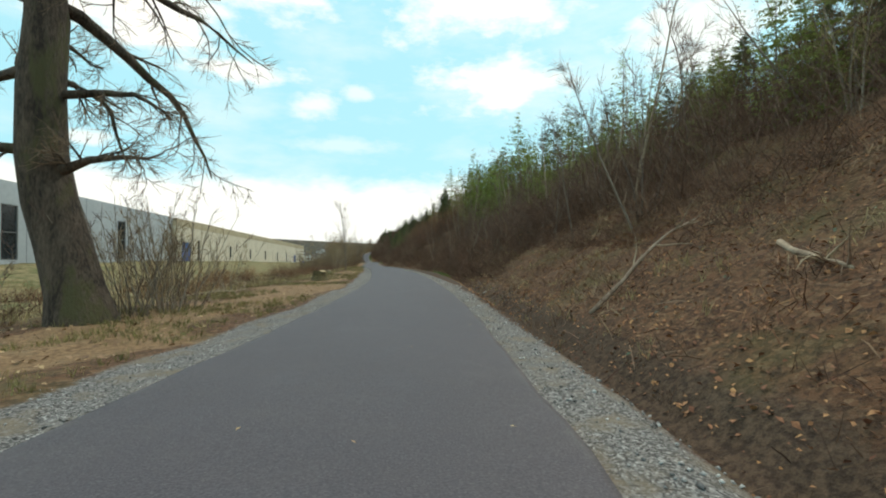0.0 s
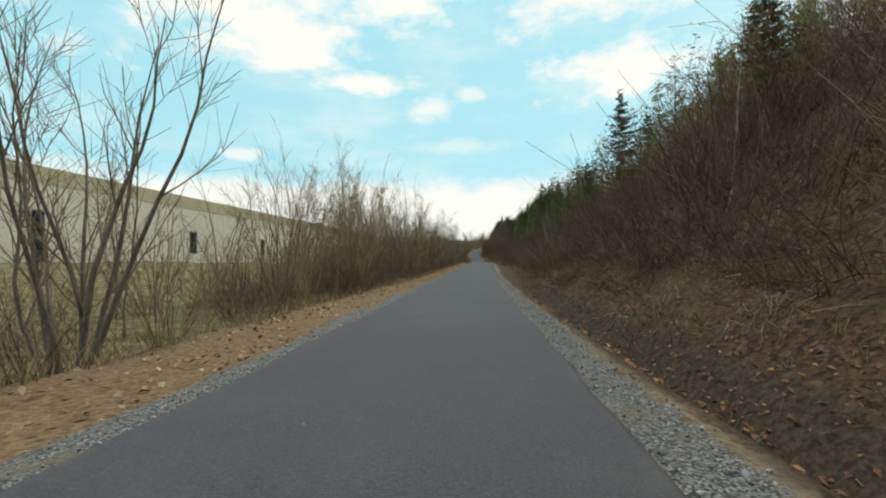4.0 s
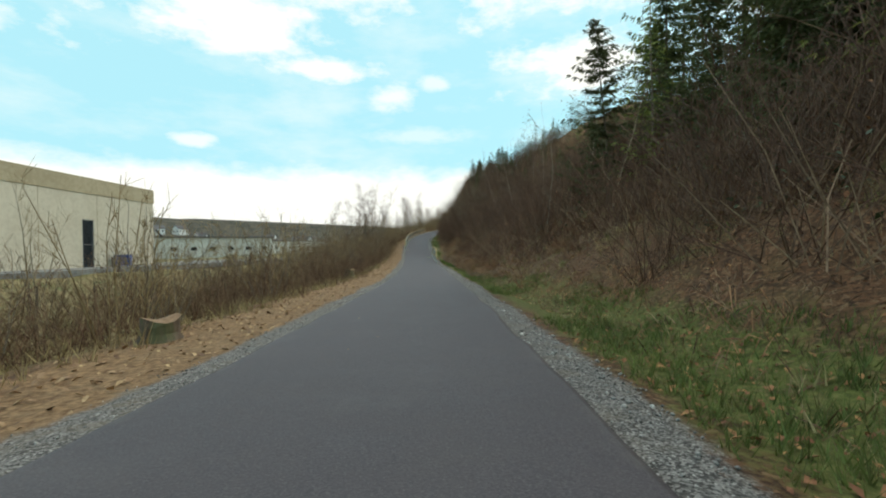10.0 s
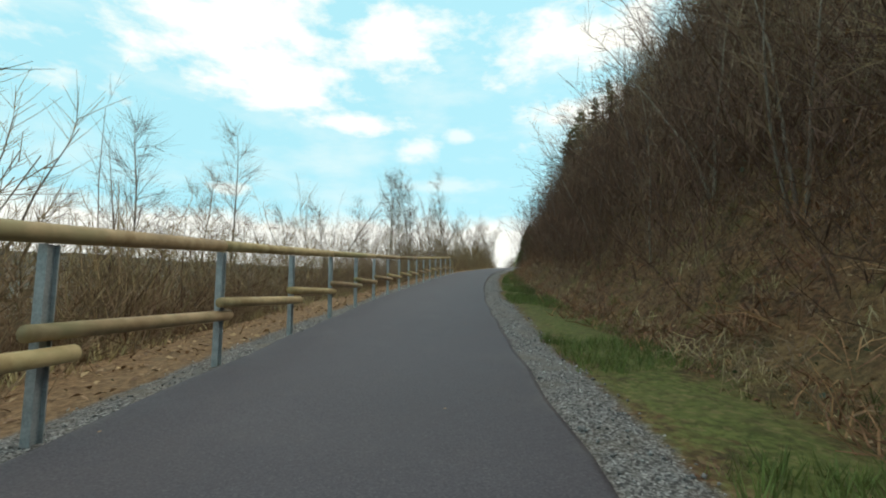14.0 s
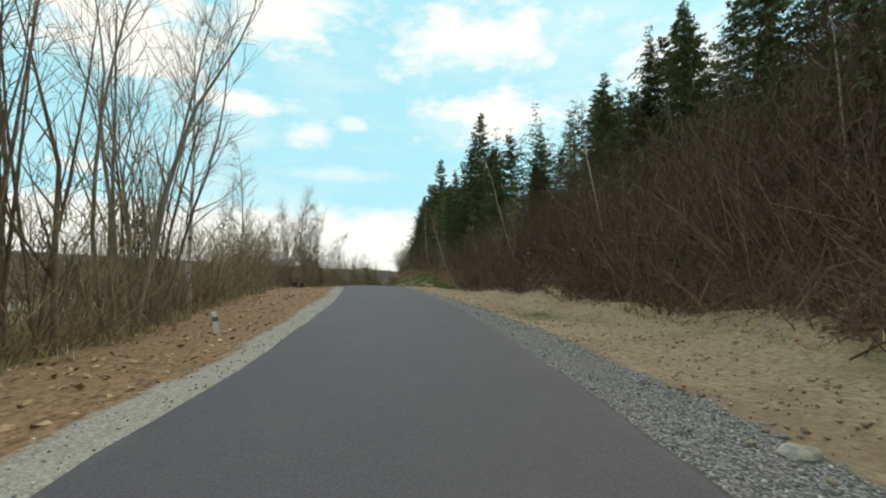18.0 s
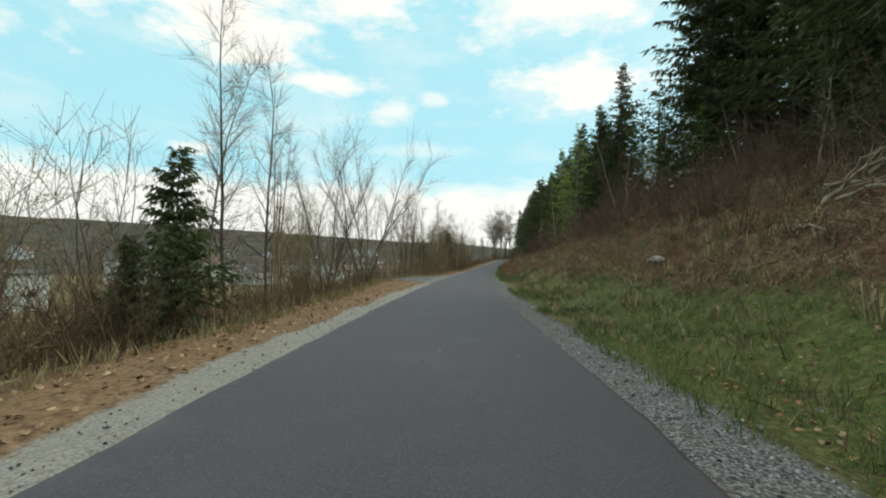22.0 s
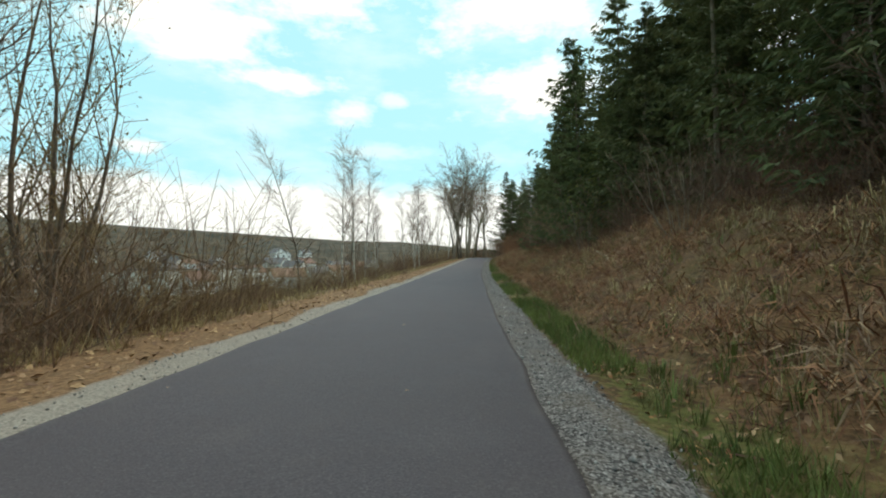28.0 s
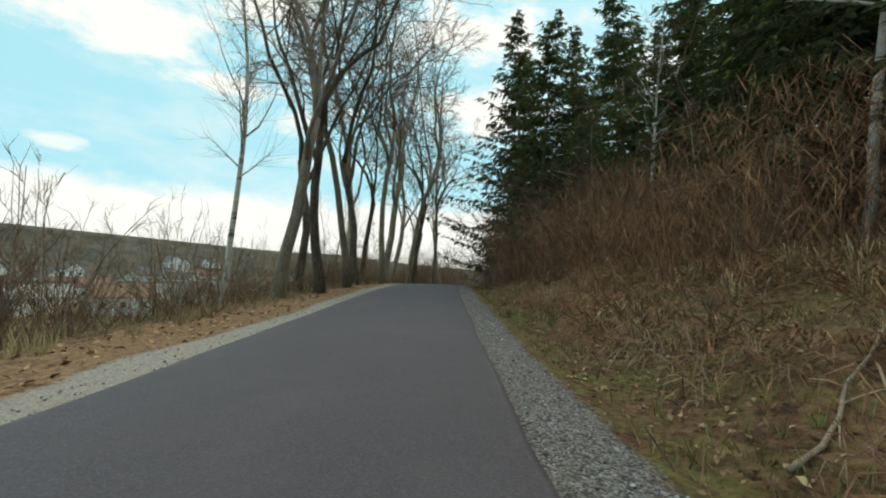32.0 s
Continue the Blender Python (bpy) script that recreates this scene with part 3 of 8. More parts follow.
# ---- ground, one sheet to the horizon ----
def build_ground():
    s = np.concatenate([[-2500, -1200, -600, -300, -160, -100, -60], np.arange(-40, 585, 0.8), np.arange(586, 640, 2), [660, 700, 760, 850, 1000, 1300, 1800, 2600]])
    right = np.concatenate([[1.45, 1.65, 1.85, 2.05, 2.25, 2.5], np.arange(2.75, 7, 0.25), np.arange(7, 12, 0.45), np.arange(12, 24, 1.0), np.arange(24, 60, 4), [60, 80, 110, 160, 260, 420, 700, 1200, 2200]])
    left = np.concatenate([[1.45, 1.65, 1.85, 2.05, 2.25], np.arange(2.5, 8, 0.3), np.arange(8, 14, 0.7), np.arange(14, 30, 2.0), np.arange(30, 60, 6), [60, 80, 110, 150, 190, 230, 270, 310, 350, 400, 450, 500, 560, 620, 700, 800, 1000, 1400, 2200]])
    u = np.concatenate([-left[::-1], right])
    S, U = np.meshgrid(s, u, indexing="ij")
    S, U = S.ravel(), U.ravel()
    x, y = place(S, U)
    z = ground_z(S, U)
    ns, nu = len(s), len(u)
    i = (np.arange(ns - 1)[:, None] * nu + np.arange(nu - 1)[None, :]).ravel()
    faces = np.stack([i, i + 1, i + nu + 1, i + nu], 1)
    me = quick_mesh("ground", np.stack([x, y, z], 1), faces, soil(), True)
    a = np.abs(U)

    def put(name, v):
        at = me.attributes.new(name, "FLOAT", "POINT")
        at.data.foreach_set("value", np.ascontiguousarray(v, dtype=np.float32))

    wl = col(LEFT, 1, S)
    put("gravel", np.where(U > 0, gravel_right(S) - U, gravel_left(S) - a))
    lv = np.where(U < 0, np.minimum(a - 1.6, wl + 0.3 - a), -1.0)
    put("leaves", np.where(S < 62, lv - 0.25 - (0.95 + 0.8 * lump(S, U, 1.6, 63)) * smooth((58 - S) / 25), lv))
    put("pale", np.where(U < 0, np.clip((S - 280) / 20, 0, 1) * np.where((S > 411) & (S < 427) & (a > 2.3), 0.25, 1.0), np.where(S < 70, 0.3, 0.0)))
    put("dusty", np.where((U < 0) & (S < 120), 1.0, np.where(U < 0, 0.4, np.where(S < 70, 1.15, np.where(S < 140, 0.8, 0.1)))))
    # tan dry stretches; past 400 m the colour also carries the bank's stronger sun
    put("dry", np.where(U > 0, 0.6 * np.maximum(smooth((S - 400) / 60), smooth((S - 222) / 10) * smooth((314 - S) / 10)), 0.0))
    put("meadow", np.where(U < 0, a - wl - 0.8, -5.0))
    put("woods", np.where(U < 0, a - 230.0, U - 60.0))
    g0, g1 = grass_band(S)
    patch = 0.55 * lump(S, U, 2.6, 61) + 0.3 * lump(S, U, 1.1, 62) - 0.45 + 0.2 * smooth((S - 470) / 30) - 0.12 * np.clip(U - g1, 0, 9)
    put("grass", np.where(U > 0, np.maximum(np.minimum(U - g0, g1 - U), np.where((S > 180) & (U > 2.3), patch, -2.0)), -2.0))
    d0, d1 = sand_band(S)
    put("sand", np.where(U > 0, np.minimum(U - d0, d1 - U), -2.0))
    r0, dd = col(RIGHT, 1, S), col(RIGHT, 4, S)
    rut = np.minimum(np.minimum(U - 2.3, r0 + 0.5 - U), np.minimum(S - 106, 152 - S) * 0.2) - 0.5 * np.abs(lump(S * 0.25, U, 0.5, 64))
    put("mud", np.where(U > 0, np.maximum(np.where(dd > 0.12, np.minimum(U - np.where(S < 110, gravel_right(S) + 0.1, r0 - 0.9), r0 + np.where(S < 110, 0.2, 0.1) - U), -2.0), rut), -2.0))
    tagged(new("ground", me), "brown leaf-strewn bank, verge and meadow", "ground", kind="structure")


def gravel_right(s):
    return HALF + np.interp(s, [0, 15, 22, 34, 40, 120, 135, 160, 274, 282, 289, 296, 318, 340, 360, 540], [.62, .6, .55, .6, .45, .45, .35, .5, .58, .7, .75, .6, .9, .5, .62, .6]) + 0.08 * lump(s, 0 * s, 1.6, 21)


def gravel_left(s):
    w = np.interp(s, [0, 30, 50, 70, 149, 156, 165, 172, 240, 290, 411, 416, 422, 427, 540], [.8, .8, .5, .45, .5, 3.4, 3.4, .5, .45, .55, .6, 3.6, 3.4, .6, .6])
    return HALF + w + 0.12 * lump(s, 0 * s, 1.9, 22)


def grass_band(s):
    """Inner and outer edge of the green strip by the right-hand shoulder."""
    k = [0, 18, 24, 30, 44, 50, 96, 104, 126, 136, 144, 160, 172, 190, 200, 214, 226, 250, 276, 282, 290, 300, 316, 330, 346, 357, 362, 367, 380, 400, 420, 440, 470, 500, 530]
    inner = np.interp(s, k, [3, 3, 3.2, 3.2, 4, 3, 3, 5, 5, 3, 2.4, 2.3, 2.3, 2.3, 2.2, 2.3, 2.2, 2.15, 2.6, 2.5, 2.5, 2.4, 2.5, 4, 3.8, 5.0, 3.6, 2.3, 2.2, 2.2, 2.2, 2.2, 2.2, 2.2, 2.3])
    width = np.interp(s, k, [-.6, -.6, -.3, .4, .6, -.6, -.6, 2.0, 1.6, .1, .3, .7, 1.7, 1.5, .6, .5, .5, 1.2, .7, 1.0, .9, .4, -.6, -.6, 1.4, 1.5, 1.6, 2.2, 2.2, 2.3, 1.9, 1.3, .5, .5, .1])
    return inner, inner + width


def sand_band(s):
    k = [0, 20, 38, 46, 60, 110, 122, 140, 150, 296, 304, 316, 320, 322, 330, 350, 357, 362, 366, 540]
    inner = np.interp(s, k, [1.9] * len(k))
    width = np.interp(s, k, [.2, .1, .3, .3, .3, .3, .5, .2, .1, -.6, 1.2, 1.8, 2.8, 3.3, 3.0, 2.4, 3.2, 1.8, -.6, -.6])
    return inner, inner + width


def build_road():
    s = np.arange(-20, 618, 0.5)
    prof = [(-1.0, -0.07), (-1.0, -0.004), (-0.97, 0.004), (-0.5, 0.018), (0, 0.024), (0.5, 0.018), (0.97, 0.004), (1.0, -0.004), (1.0, -0.07)]
    cols = []
    for k, (w, dz) in enumerate(prof):
        u = w * HALF + (0.03 * lump(s, 0 * s, 0.9, 30 + (w > 0)) + 0.015 * lump(s, 0 * s, 0.35, 33) if abs(w) > 0.9 else 0)
        x, y = place(s, u)
        cols.append(np.stack([x, y, road_z(s) + dz], 1))
    v = np.stack(cols, 1).reshape(-1, 3)
    n = len(prof)
    i = (np.arange(len(s) - 1)[:, None] * n + np.arange(n - 1)[None, :]).ravel()
    me = quick_mesh("road", v, np.stack([i, i + 1, i + n + 1, i + n], 1), asphalt())
    at = me.attributes.new("across", "FLOAT", "POINT")
    at.data.foreach_set("value", np.tile(np.array([abs(w) * HALF for w, _ in prof], np.float32), len(s)))
    tagged(new("road", me), "narrow dark grey asphalt cycle path with dusty edges", "path", kind="structure")


build_ground()
build_road()

# ---- kinds of trees and shrubs ----
def bough(rng, start, way, length, r0, r1, n, wander, lift):
    """A crooked line of n pieces with its radii; lift pulls it up (or down)."""
    pts, d = [start.copy()], way.normalized()
    for i in range(n):
        d = (d + Vector((rng.gauss(0, wander), rng.gauss(0, wander), rng.gauss(0, wander) + lift))).normalized()
        pts.append(pts[-1] + d * (length / n))
    return pts, [r0 + (r1 - r0) * (i / n) for i in range(n + 1)]


def along_line(pts, t):
    k = min(t * (len(pts) - 1), len(pts) - 1.001)
    i = int(k)
    return pts[i].lerp(pts[i + 1], k - i), (pts[i + 1] - pts[i]).normalized()


def off(rng, d, angle, turn=None):
    """A way at an angle to d."""
    side = d.cross(Vector((0, 0, 1)) if abs(d.z) < 0.95 else Vector((1, 0, 0))).normalized()
    side = Matrix.Rotation(rng.uniform(0, 6.283) if turn is None else turn, 3, d) @ side
    return (d * math.cos(angle) + side * math.sin(angle)).normalized()


def clothe(rng, wood, fine, pts, rad, kids, span, angle, length, lift, twigs, thin, tlen, t0=0.25, wander=0.12, pieces=(4, 2)):
    """Side boughs on a line and twigs on each."""
    for i in range(kids):
        t = t0 + (1 - t0) * (i + rng.random()) / kids
        p, d = along_line(pts, t)
        r = rad[0] + (rad[-1] - rad[0]) * t
        ln = length * (1 - span * t) * rng.uniform(0.65, 1.2)
        q, qr = bough(rng, p, off(rng, d, angle * rng.uniform(0.7, 1.25)), ln, max(min(r * 0.55, 0.012 + ln * 0.012), thin), thin * 0.8, pieces[0], wander, lift)
        (wood if qr[0] > 0.022 else fine).tube(q, qr, 4 if qr[0] > 0.022 else 3 if qr[0] > 0.012 else 2)
        for _ in range(twigs):
            a, e = along_line(q, rng.uniform(0.15, 1.0))
            w, wr = bough(rng, a, off(rng, e, rng.uniform(0.35, 0.9)), tlen * rng.uniform(0.5, 1.3), thin * 0.8, thin * 0.35, pieces[1], wander, lift)
            fine.tube(w, wr, 2)


def finish(name, label, category, group, wood, fine, bark, twig, buds=None):
    ob = thing(name, label, category, group)
    part("trunk", wood, bark, ob, smooth_shade=True)
    part("crown", fine, twig, ob)
    if buds:
        part("leaves", *buds, ob)
    return ob


def make_alder(seed, h, label, bark=None, twig=None, group="bare trees beside the path", lean=0.02, kids=34, name="bare_tree"):
    rng = random.Random(seed)
    wood, fine = Buf(), Buf()
    pts, rad = bough(rng, Vector((0, 0, -0.3)), Vector((rng.gauss(0, lean), rng.gauss(0, lean), 1)), h + 0.3, 0.0072 * h, 0.008, 12, 0.05, 0.03)
    wood.tube(pts, rad, 7)
    clothe(rng, wood, fine, pts, rad, kids, 0.72, 0.85, 0.22 * h, 0.06, 18, 0.006, 0.085 * h, 0.2)
    return finish(name, label, "tree", group, wood, fine, bark or BARK, twig or TWIG)


def willow_parts(seed, h, stems, splay, kids=8, twigs=9, coarse=False):
    rng = random.Random(seed)
    wood, fine = Buf(), Buf()
    for k in range(stems):
        a = 6.283 * (k + rng.random() * 0.7) / stems
        sp = splay * rng.uniform(0.3, 1.2)
        w = Vector((math.cos(a) * sp, math.sin(a) * sp, 1))
        ln = h * rng.uniform(0.7, 1.08)
        r = 0.0066 * h * rng.uniform(0.6, 1.1)
        pts, rad = bough(rng, Vector((math.cos(a) * 0.16, math.sin(a) * 0.16, -0.3)), w, ln + 0.3, r * 1.15, 0.006, 4 if coarse else 9, 0.09, 0.035)
        wood.tube(pts, rad, 5 if r > 0.03 else 3)
        clothe(rng, wood, fine, pts, rad, kids, 0.6, 0.5, 0.26 * h, 0.10, twigs, 0.0065, 0.11 * h, 0.18, 0.08, (2, 1) if coarse else (4, 2))
    return wood, fine


def make_willow(seed, h, stems, splay, label, twig=None, kids=8, bark=None, group="bare trees beside the path", name="bare_tree", twigs=9):
    wood, fine = willow_parts(seed, h, stems, splay, kids, twigs)
    return finish(name, label, "tree", group, wood, fine, bark or GREY_BARK, twig or TWIG)


def make_budding(seed, h, stems, splay, label, buds, kids=12, twigs=11, per=1, group="budding willows beside the path"):
    """A many-stemmed willow in bud: small pale leaves along the outer twigs."""
    wood, fine = willow_parts(seed, h, stems, splay, kids, twigs)
    rng = random.Random(seed + 500)
    leaf = Buf()
    for q in list(fine.v)[::3]:
        if q.z < 0.22 * h:
            continue
        for _ in range(per):
            c = q + Vector((rng.gauss(0, 0.10), rng.gauss(0, 0.10), rng.gauss(0, 0.10)))
            d = Vector((rng.gauss(0, 1), rng.gauss(0, 1), rng.gauss(0, 1))).normalized() * rng.uniform(0.02, 0.045)
            e = d.cross(Vector((rng.gauss(0, 1), rng.gauss(0, 1), rng.gauss(0, 1)))).normalized() * 0.017
            leaf.face(c - d, c - e, c + d, c + e)
    return finish("willow_tree", label, "tree", group, wood, fine, GREY_BARK, TWIG_WARM, (leaf, buds))


def make_forked(seed, h, r, label, bark, group="", spread=0.5, limbs=5, fork=0.4, lean=(0, 0), twigs=9):
    """An old tree: a stout trunk that forks into crooked limbs."""
    rng = random.Random(seed)
    wood, fine = Buf(), Buf()
    pts, rad = bough(rng, Vector((0, 0, -0.4)), Vector((lean[0], lean[1], 1)), h * fork + 0.4, r, r * 0.72, 6, 0.09, 0.02)
    rad[0], rad[1] = r * 1.45, r * 1.08
    wood.tube(pts, rad, 10)
    top = pts[-1]
    for k in range(limbs):
        a = 6.283 * (k + rng.random() * 0.6) / limbs
        w = Vector((math.cos(a) * spread, math.sin(a) * spread, 1)) if k else Vector((lean[0] * 0.5, lean[1] * 0.5, 1))
        ln = h * (1 - fork) * rng.uniform(0.8, 1.1)
        st = along_line(pts, rng.uniform(0.72, 1.0))[0] if k else top
        q, qr = bough(rng, st, w, ln, r * (0.62 if k else 0.7) * rng.uniform(0.6, 1.0), 0.018, 9, 0.17, 0.05)
        wood.tube(q, qr, 7)
        for j in range(7):
            p, d = along_line(q, 0.18 + 0.8 * (j + rng.random()) / 7)
            ln2 = ln * rng.uniform(0.25, 0.5)
            z, zr = bough(rng, p, off(rng, d, rng.uniform(0.5, 1.1)), ln2, max(qr[0] * 0.36 * (1 - j / 10), 0.02), 0.012, 6, 0.17, 0.03)
            wood.tube(z, zr, 5)
            clothe(rng, wood, fine, z, zr, twigs, 0.4, 0.75, ln2 * 0.42, 0.02, 5, 0.008, 0.4, 0.2, 0.14)
    return finish("bare_tree", label, "tree", group, wood, fine, bark, TWIG)


def make_birch(seed, h, label, group="birches beside the path"):
    rng = random.Random(seed)
    wood, fine = Buf(), Buf()
    pts, rad = bough(rng, Vector((0, 0, -0.3)), Vector((rng.gauss(0, 0.06), rng.gauss(0, 0.06), 1)), h + 0.3, 0.0078 * h, 0.008, 12, 0.045, 0.04)
    wood.tube(pts, rad, 7)
    clothe(rng, wood, fine, pts, rad, 32, 0.65, 0.75, 0.22 * h, 0.02, 16, 0.0055, 0.09 * h, 0.3)
    return finish("birch_tree", label, "tree", group, wood, fine, BIRCH_BARK, TWIG)


def conifer_parts(seed, h, reach, gap, per, skirt, m):
    """Trunk and needle sprays: drooping boughs in loose tiers, each a row of hanging feathered sprays."""
    rng = random.Random(seed)
    wood, fine = Buf(), Buf()
    pts, rad = bough(rng, Vector((0, 0, -0.4)), Vector((0, 0, 1)), h + 0.4, 0.010 * h, 0.008, 8, 0.012, 0.02)
    wood.tube(pts, rad, 6)
    lobes = [(rng.uniform(0, 6.283), rng.uniform(0.1, 0.9), rng.uniform(-0.4, 0.4)) for _ in range(9)]
    z = skirt * h
    while z < h * 0.985:
        f = z / h
        ln0 = reach * (1 - f) ** 0.95 * min(1.0, 0.65 + f * 2.0) + 0.10
        turn = rng.uniform(0, 6.283)
        for k in range(per):
            if rng.random() < 0.1:
                continue
            p0 = along_line(pts, min(0.995, (z + rng.uniform(-1, 1) * gap + 0.4) / (h + 0.4)))[0]
            a = turn + 6.283 * k / per + rng.uniform(-0.4, 0.4)
            swell = 1 + sum(q * math.exp(-((f - c) / 0.13) ** 2) * max(0, math.cos(a - b)) for b, c, q in lobes)
            ln = ln0 * rng.uniform(0.4, 1.3) * swell
            out = Vector((math.cos(a), math.sin(a), 0))
            tan = Vector((-out.y, out.x, 0))
            rise = 0.45 - 0.85 * (1 - f) + rng.uniform(-0.15, 0.15)
            mid = p0 + out * ln * 0.55 + Vector((0, 0, rise * ln * 0.5))
            tip = p0 + out * ln + Vector((0, 0, rise * ln * 0.5 + 0.16 * ln))
            n = max(2, round(m * min(1.3, 0.3 + ln / reach)))
            for j in range(n):
                q = (j + 0.4 + 0.6 * rng.random()) / n
                c = p0.lerp(mid, q / 0.55) if q < 0.55 else mid.lerp(tip, (q - 0.55) / 0.45)
                w = min(0.30 * ln * (1 - 0.55 * q) + 0.12, 0.26) * rng.uniform(0.6, 1.25)
                for sg in (1, -1, rng.uniform(-0.6, 0.6), rng.uniform(-1, 1), rng.uniform(-1.4, 1.4))[:5 if m > 4 else 3]:
                    e = c + tan * sg * w * rng.uniform(0.5, 1.0) + out * w * rng.uniform(0.3, 0.9) + Vector((0, 0, -w * rng.uniform(0.05, 0.75)))
                    g = c.lerp(e, rng.uniform(0.35, 0.6)) + Vector((0, 0, 0.10 * w))
                    side = (e - c).cross(Vector((rng.gauss(0, 0.7), rng.gauss(0, 0.7), 1))).normalized() * w * rng.uniform(0.09, 0.17)
                    fine.face(c, g - side, e, g + side)
        z += gap * rng.uniform(0.7, 1.3) * (0.75 + 0.5 * (1 - f))
    return wood, fine


def make_conifer(seed, h, reach, needles, label, group, gap=0.32, per=6, skirt=0.05, m=4, name="spruce_tree", bark=None):
    wood, fine = conifer_parts(seed, h, reach, gap, per, skirt, m)
    ob = thing(name, label, "tree", group)
    part("trunk", wood, bark or BARK, ob, smooth_shade=True)
    part("crown", fine, needles, ob)
    return ob


class Kind:
    """A few models of one kind of thing; put() sets one down, the first time the model itself, later a copy."""

    def __init__(self, *makers):
        self.makers, self.made, self.n = makers, {}, 0

    def put(self, s, u, size=1.0, turn=None, k=None, tilt=0.0, tilt_way=0.0, sink=0.0):
        k = (self.n if k is None else k) % len(self.makers)
        self.n += 1
        x, y = place(s, u)
        z = float(ground_z(s, u)) - sink
        turn = (self.n * 137.5) % 360 if turn is None else turn
        m = Matrix.Translation((float(x), float(y), z)) @ Matrix.Rotation(radians(tilt), 4, Vector((math.cos(tilt_way), math.sin(tilt_way), 0))) @ Matrix.Rotation(radians(turn), 4, "Z") @ Matrix.Diagonal((size, size, size, 1))
        if k not in self.made:
            ob = self.makers[k]()
            ob.matrix_basis = m
            self.made[k] = (ob, size)
            return ob
        ob, first = self.made[k]
        return copy_thing(ob, m @ Matrix.Diagonal((1 / first, 1 / first, 1 / first, 1)))


alder = Kind(lambda: make_alder(1, 9.5, "tall slender bare tree with fine side branches"), lambda: make_alder(2, 8.5, "slender bare tree with upright twigs"),
             lambda: make_alder(3, 10.5, "tall bare tree with a grey trunk", GREY_BARK, None, kids=40))
willow = Kind(lambda: make_willow(11, 6.8, 10, 0.22, "bare many-stemmed willow with upright grey-brown stems"), lambda: make_willow(12, 6.0, 9, 0.3, "bare many-stemmed willow spreading at the base"),
              lambda: make_willow(13, 7.6, 5, 0.14, "tall bare willow clump with thin stems", TWIG_WARM), lambda: make_willow(14, 5.4, 15, 0.42, "broad bare willow fanning out from one stool", TWIG_WARM, 13))
pole = Kind(lambda: make_willow(21, 7.0, 3, 0.08, "thin bare pole-like tree of few stems", TWIG_WARM, 9, name="young_tree"), lambda: make_willow(22, 6.4, 2, 0.10, "thin bare twin-stemmed young tree", None, 10, name="young_tree"), lambda: make_alder(23, 6.5, "thin bare young tree with pale bark", GREY_BARK, TWIG_WARM, kids=22, name="young_tree"))
bush = Kind(lambda: make_willow(31, 2.9, 11, 0.45, "dense bare brown bush of thin stems", TWIG_WARM, 5, None, "bushes beside the path", "bush", 5), lambda: make_willow(32, 2.4, 12, 0.55, "low dense bare bush with reddish twigs", TWIG, 5, None, "bushes beside the path", "bush", 6),
            lambda: make_willow(33, 3.4, 9, 0.35, "upright bare bush of yellow-brown stems", TWIG_WARM, 6, None, "bushes beside the path", "bush", 6))
birch = Kind(lambda: make_birch(41, 8.0, "slender birch with a pale peeling trunk"), lambda: make_birch(42, 6.5, "young birch with a thin white trunk"), lambda: make_birch(43, 12.0, "tall birch with a stout pale trunk on the bank"))
sapling = Kind(lambda: make_alder(51, 4.5, "thin bare sapling on the bank", GREY_BARK, TWIG, "saplings on the bank", 0.1, 16, "sapling"), lambda: make_willow(52, 3.8, 3, 0.2, "bare sapling with several thin stems on the bank", TWIG, 6, None, "saplings on the bank", "sapling"),
               lambda: make_alder(53, 5.5, "thin pale bare sapling leaning on the bank", DEAD_WOOD, TWIG, "saplings on the bank", 0.16, 12, "sapling"))
beech = Kind(lambda: make_forked(61, 13.5, 0.17, "tall bare old tree with twisted limbs", GREY_BARK, "old trees at the bend", 0.24, 4, 0.36, (0, 0), 12), lambda: make_forked(62, 12.5, 0.14, "tall bare crooked tree forking low", OAK_BARK, "old trees at the bend", 0.28, 3, 0.36, (0, 0), 12),
             lambda: make_forked(63, 14, 0.12, "tall bare tree with a straight dark trunk", BARK, "old trees at the bend", 0.22, 4, 0.5, (0, 0), 12))
spruce = Kind(lambda: make_conifer(71, 9.0, 3.0, SPRUCE, "dark green spruce with drooping branches", "conifers on the hill", 0.27, 7, 0.03, 13), lambda: make_conifer(72, 7.8, 2.9, SPRUCE, "dense dark green spruce on the slope", "conifers on the hill", 0.26, 7, 0.02, 13),
              lambda: make_conifer(73, 10, 3.0, OLIVE, "tall olive-green conifer on the slope", "conifers on the hill", 0.30, 7, 0.05, 13), lambda: make_conifer(74, 9.6, 2.6, SPRUCE, "tall spruce with a bare lower trunk", "conifers on the hill", 0.30, 7, 0.18, 13))
larch = Kind(lambda: make_conifer(81, 8.5, 2.7, FRESH, "fresh green larch with feathery branches", "larches on the hill", 0.36, 6, 0.04, 5, "larch_tree", GREY_BARK), lambda: make_conifer(82, 9.5, 2.2, FRESH, "tall thin light green larch", "larches on the hill", 0.5, 5, 0.12, 4, "larch_tree", GREY_BARK),
             lambda: make_conifer(83, 6.5, 2.5, FRESH, "broad young green larch on the slope", "larches on the hill", 0.30, 6, 0.02, 5, "larch_tree", GREY_BARK))
small_spruce = Kind(lambda: make_conifer(91, 5.0, 1.6, SPRUCE, "young dark green spruce beside the path", "young spruces", 0.16, 8, 0.02, 7), lambda: make_conifer(92, 4.2, 1.35, SPRUCE, "small dense spruce beside the path", "young spruces", 0.15, 8, 0.02, 7))
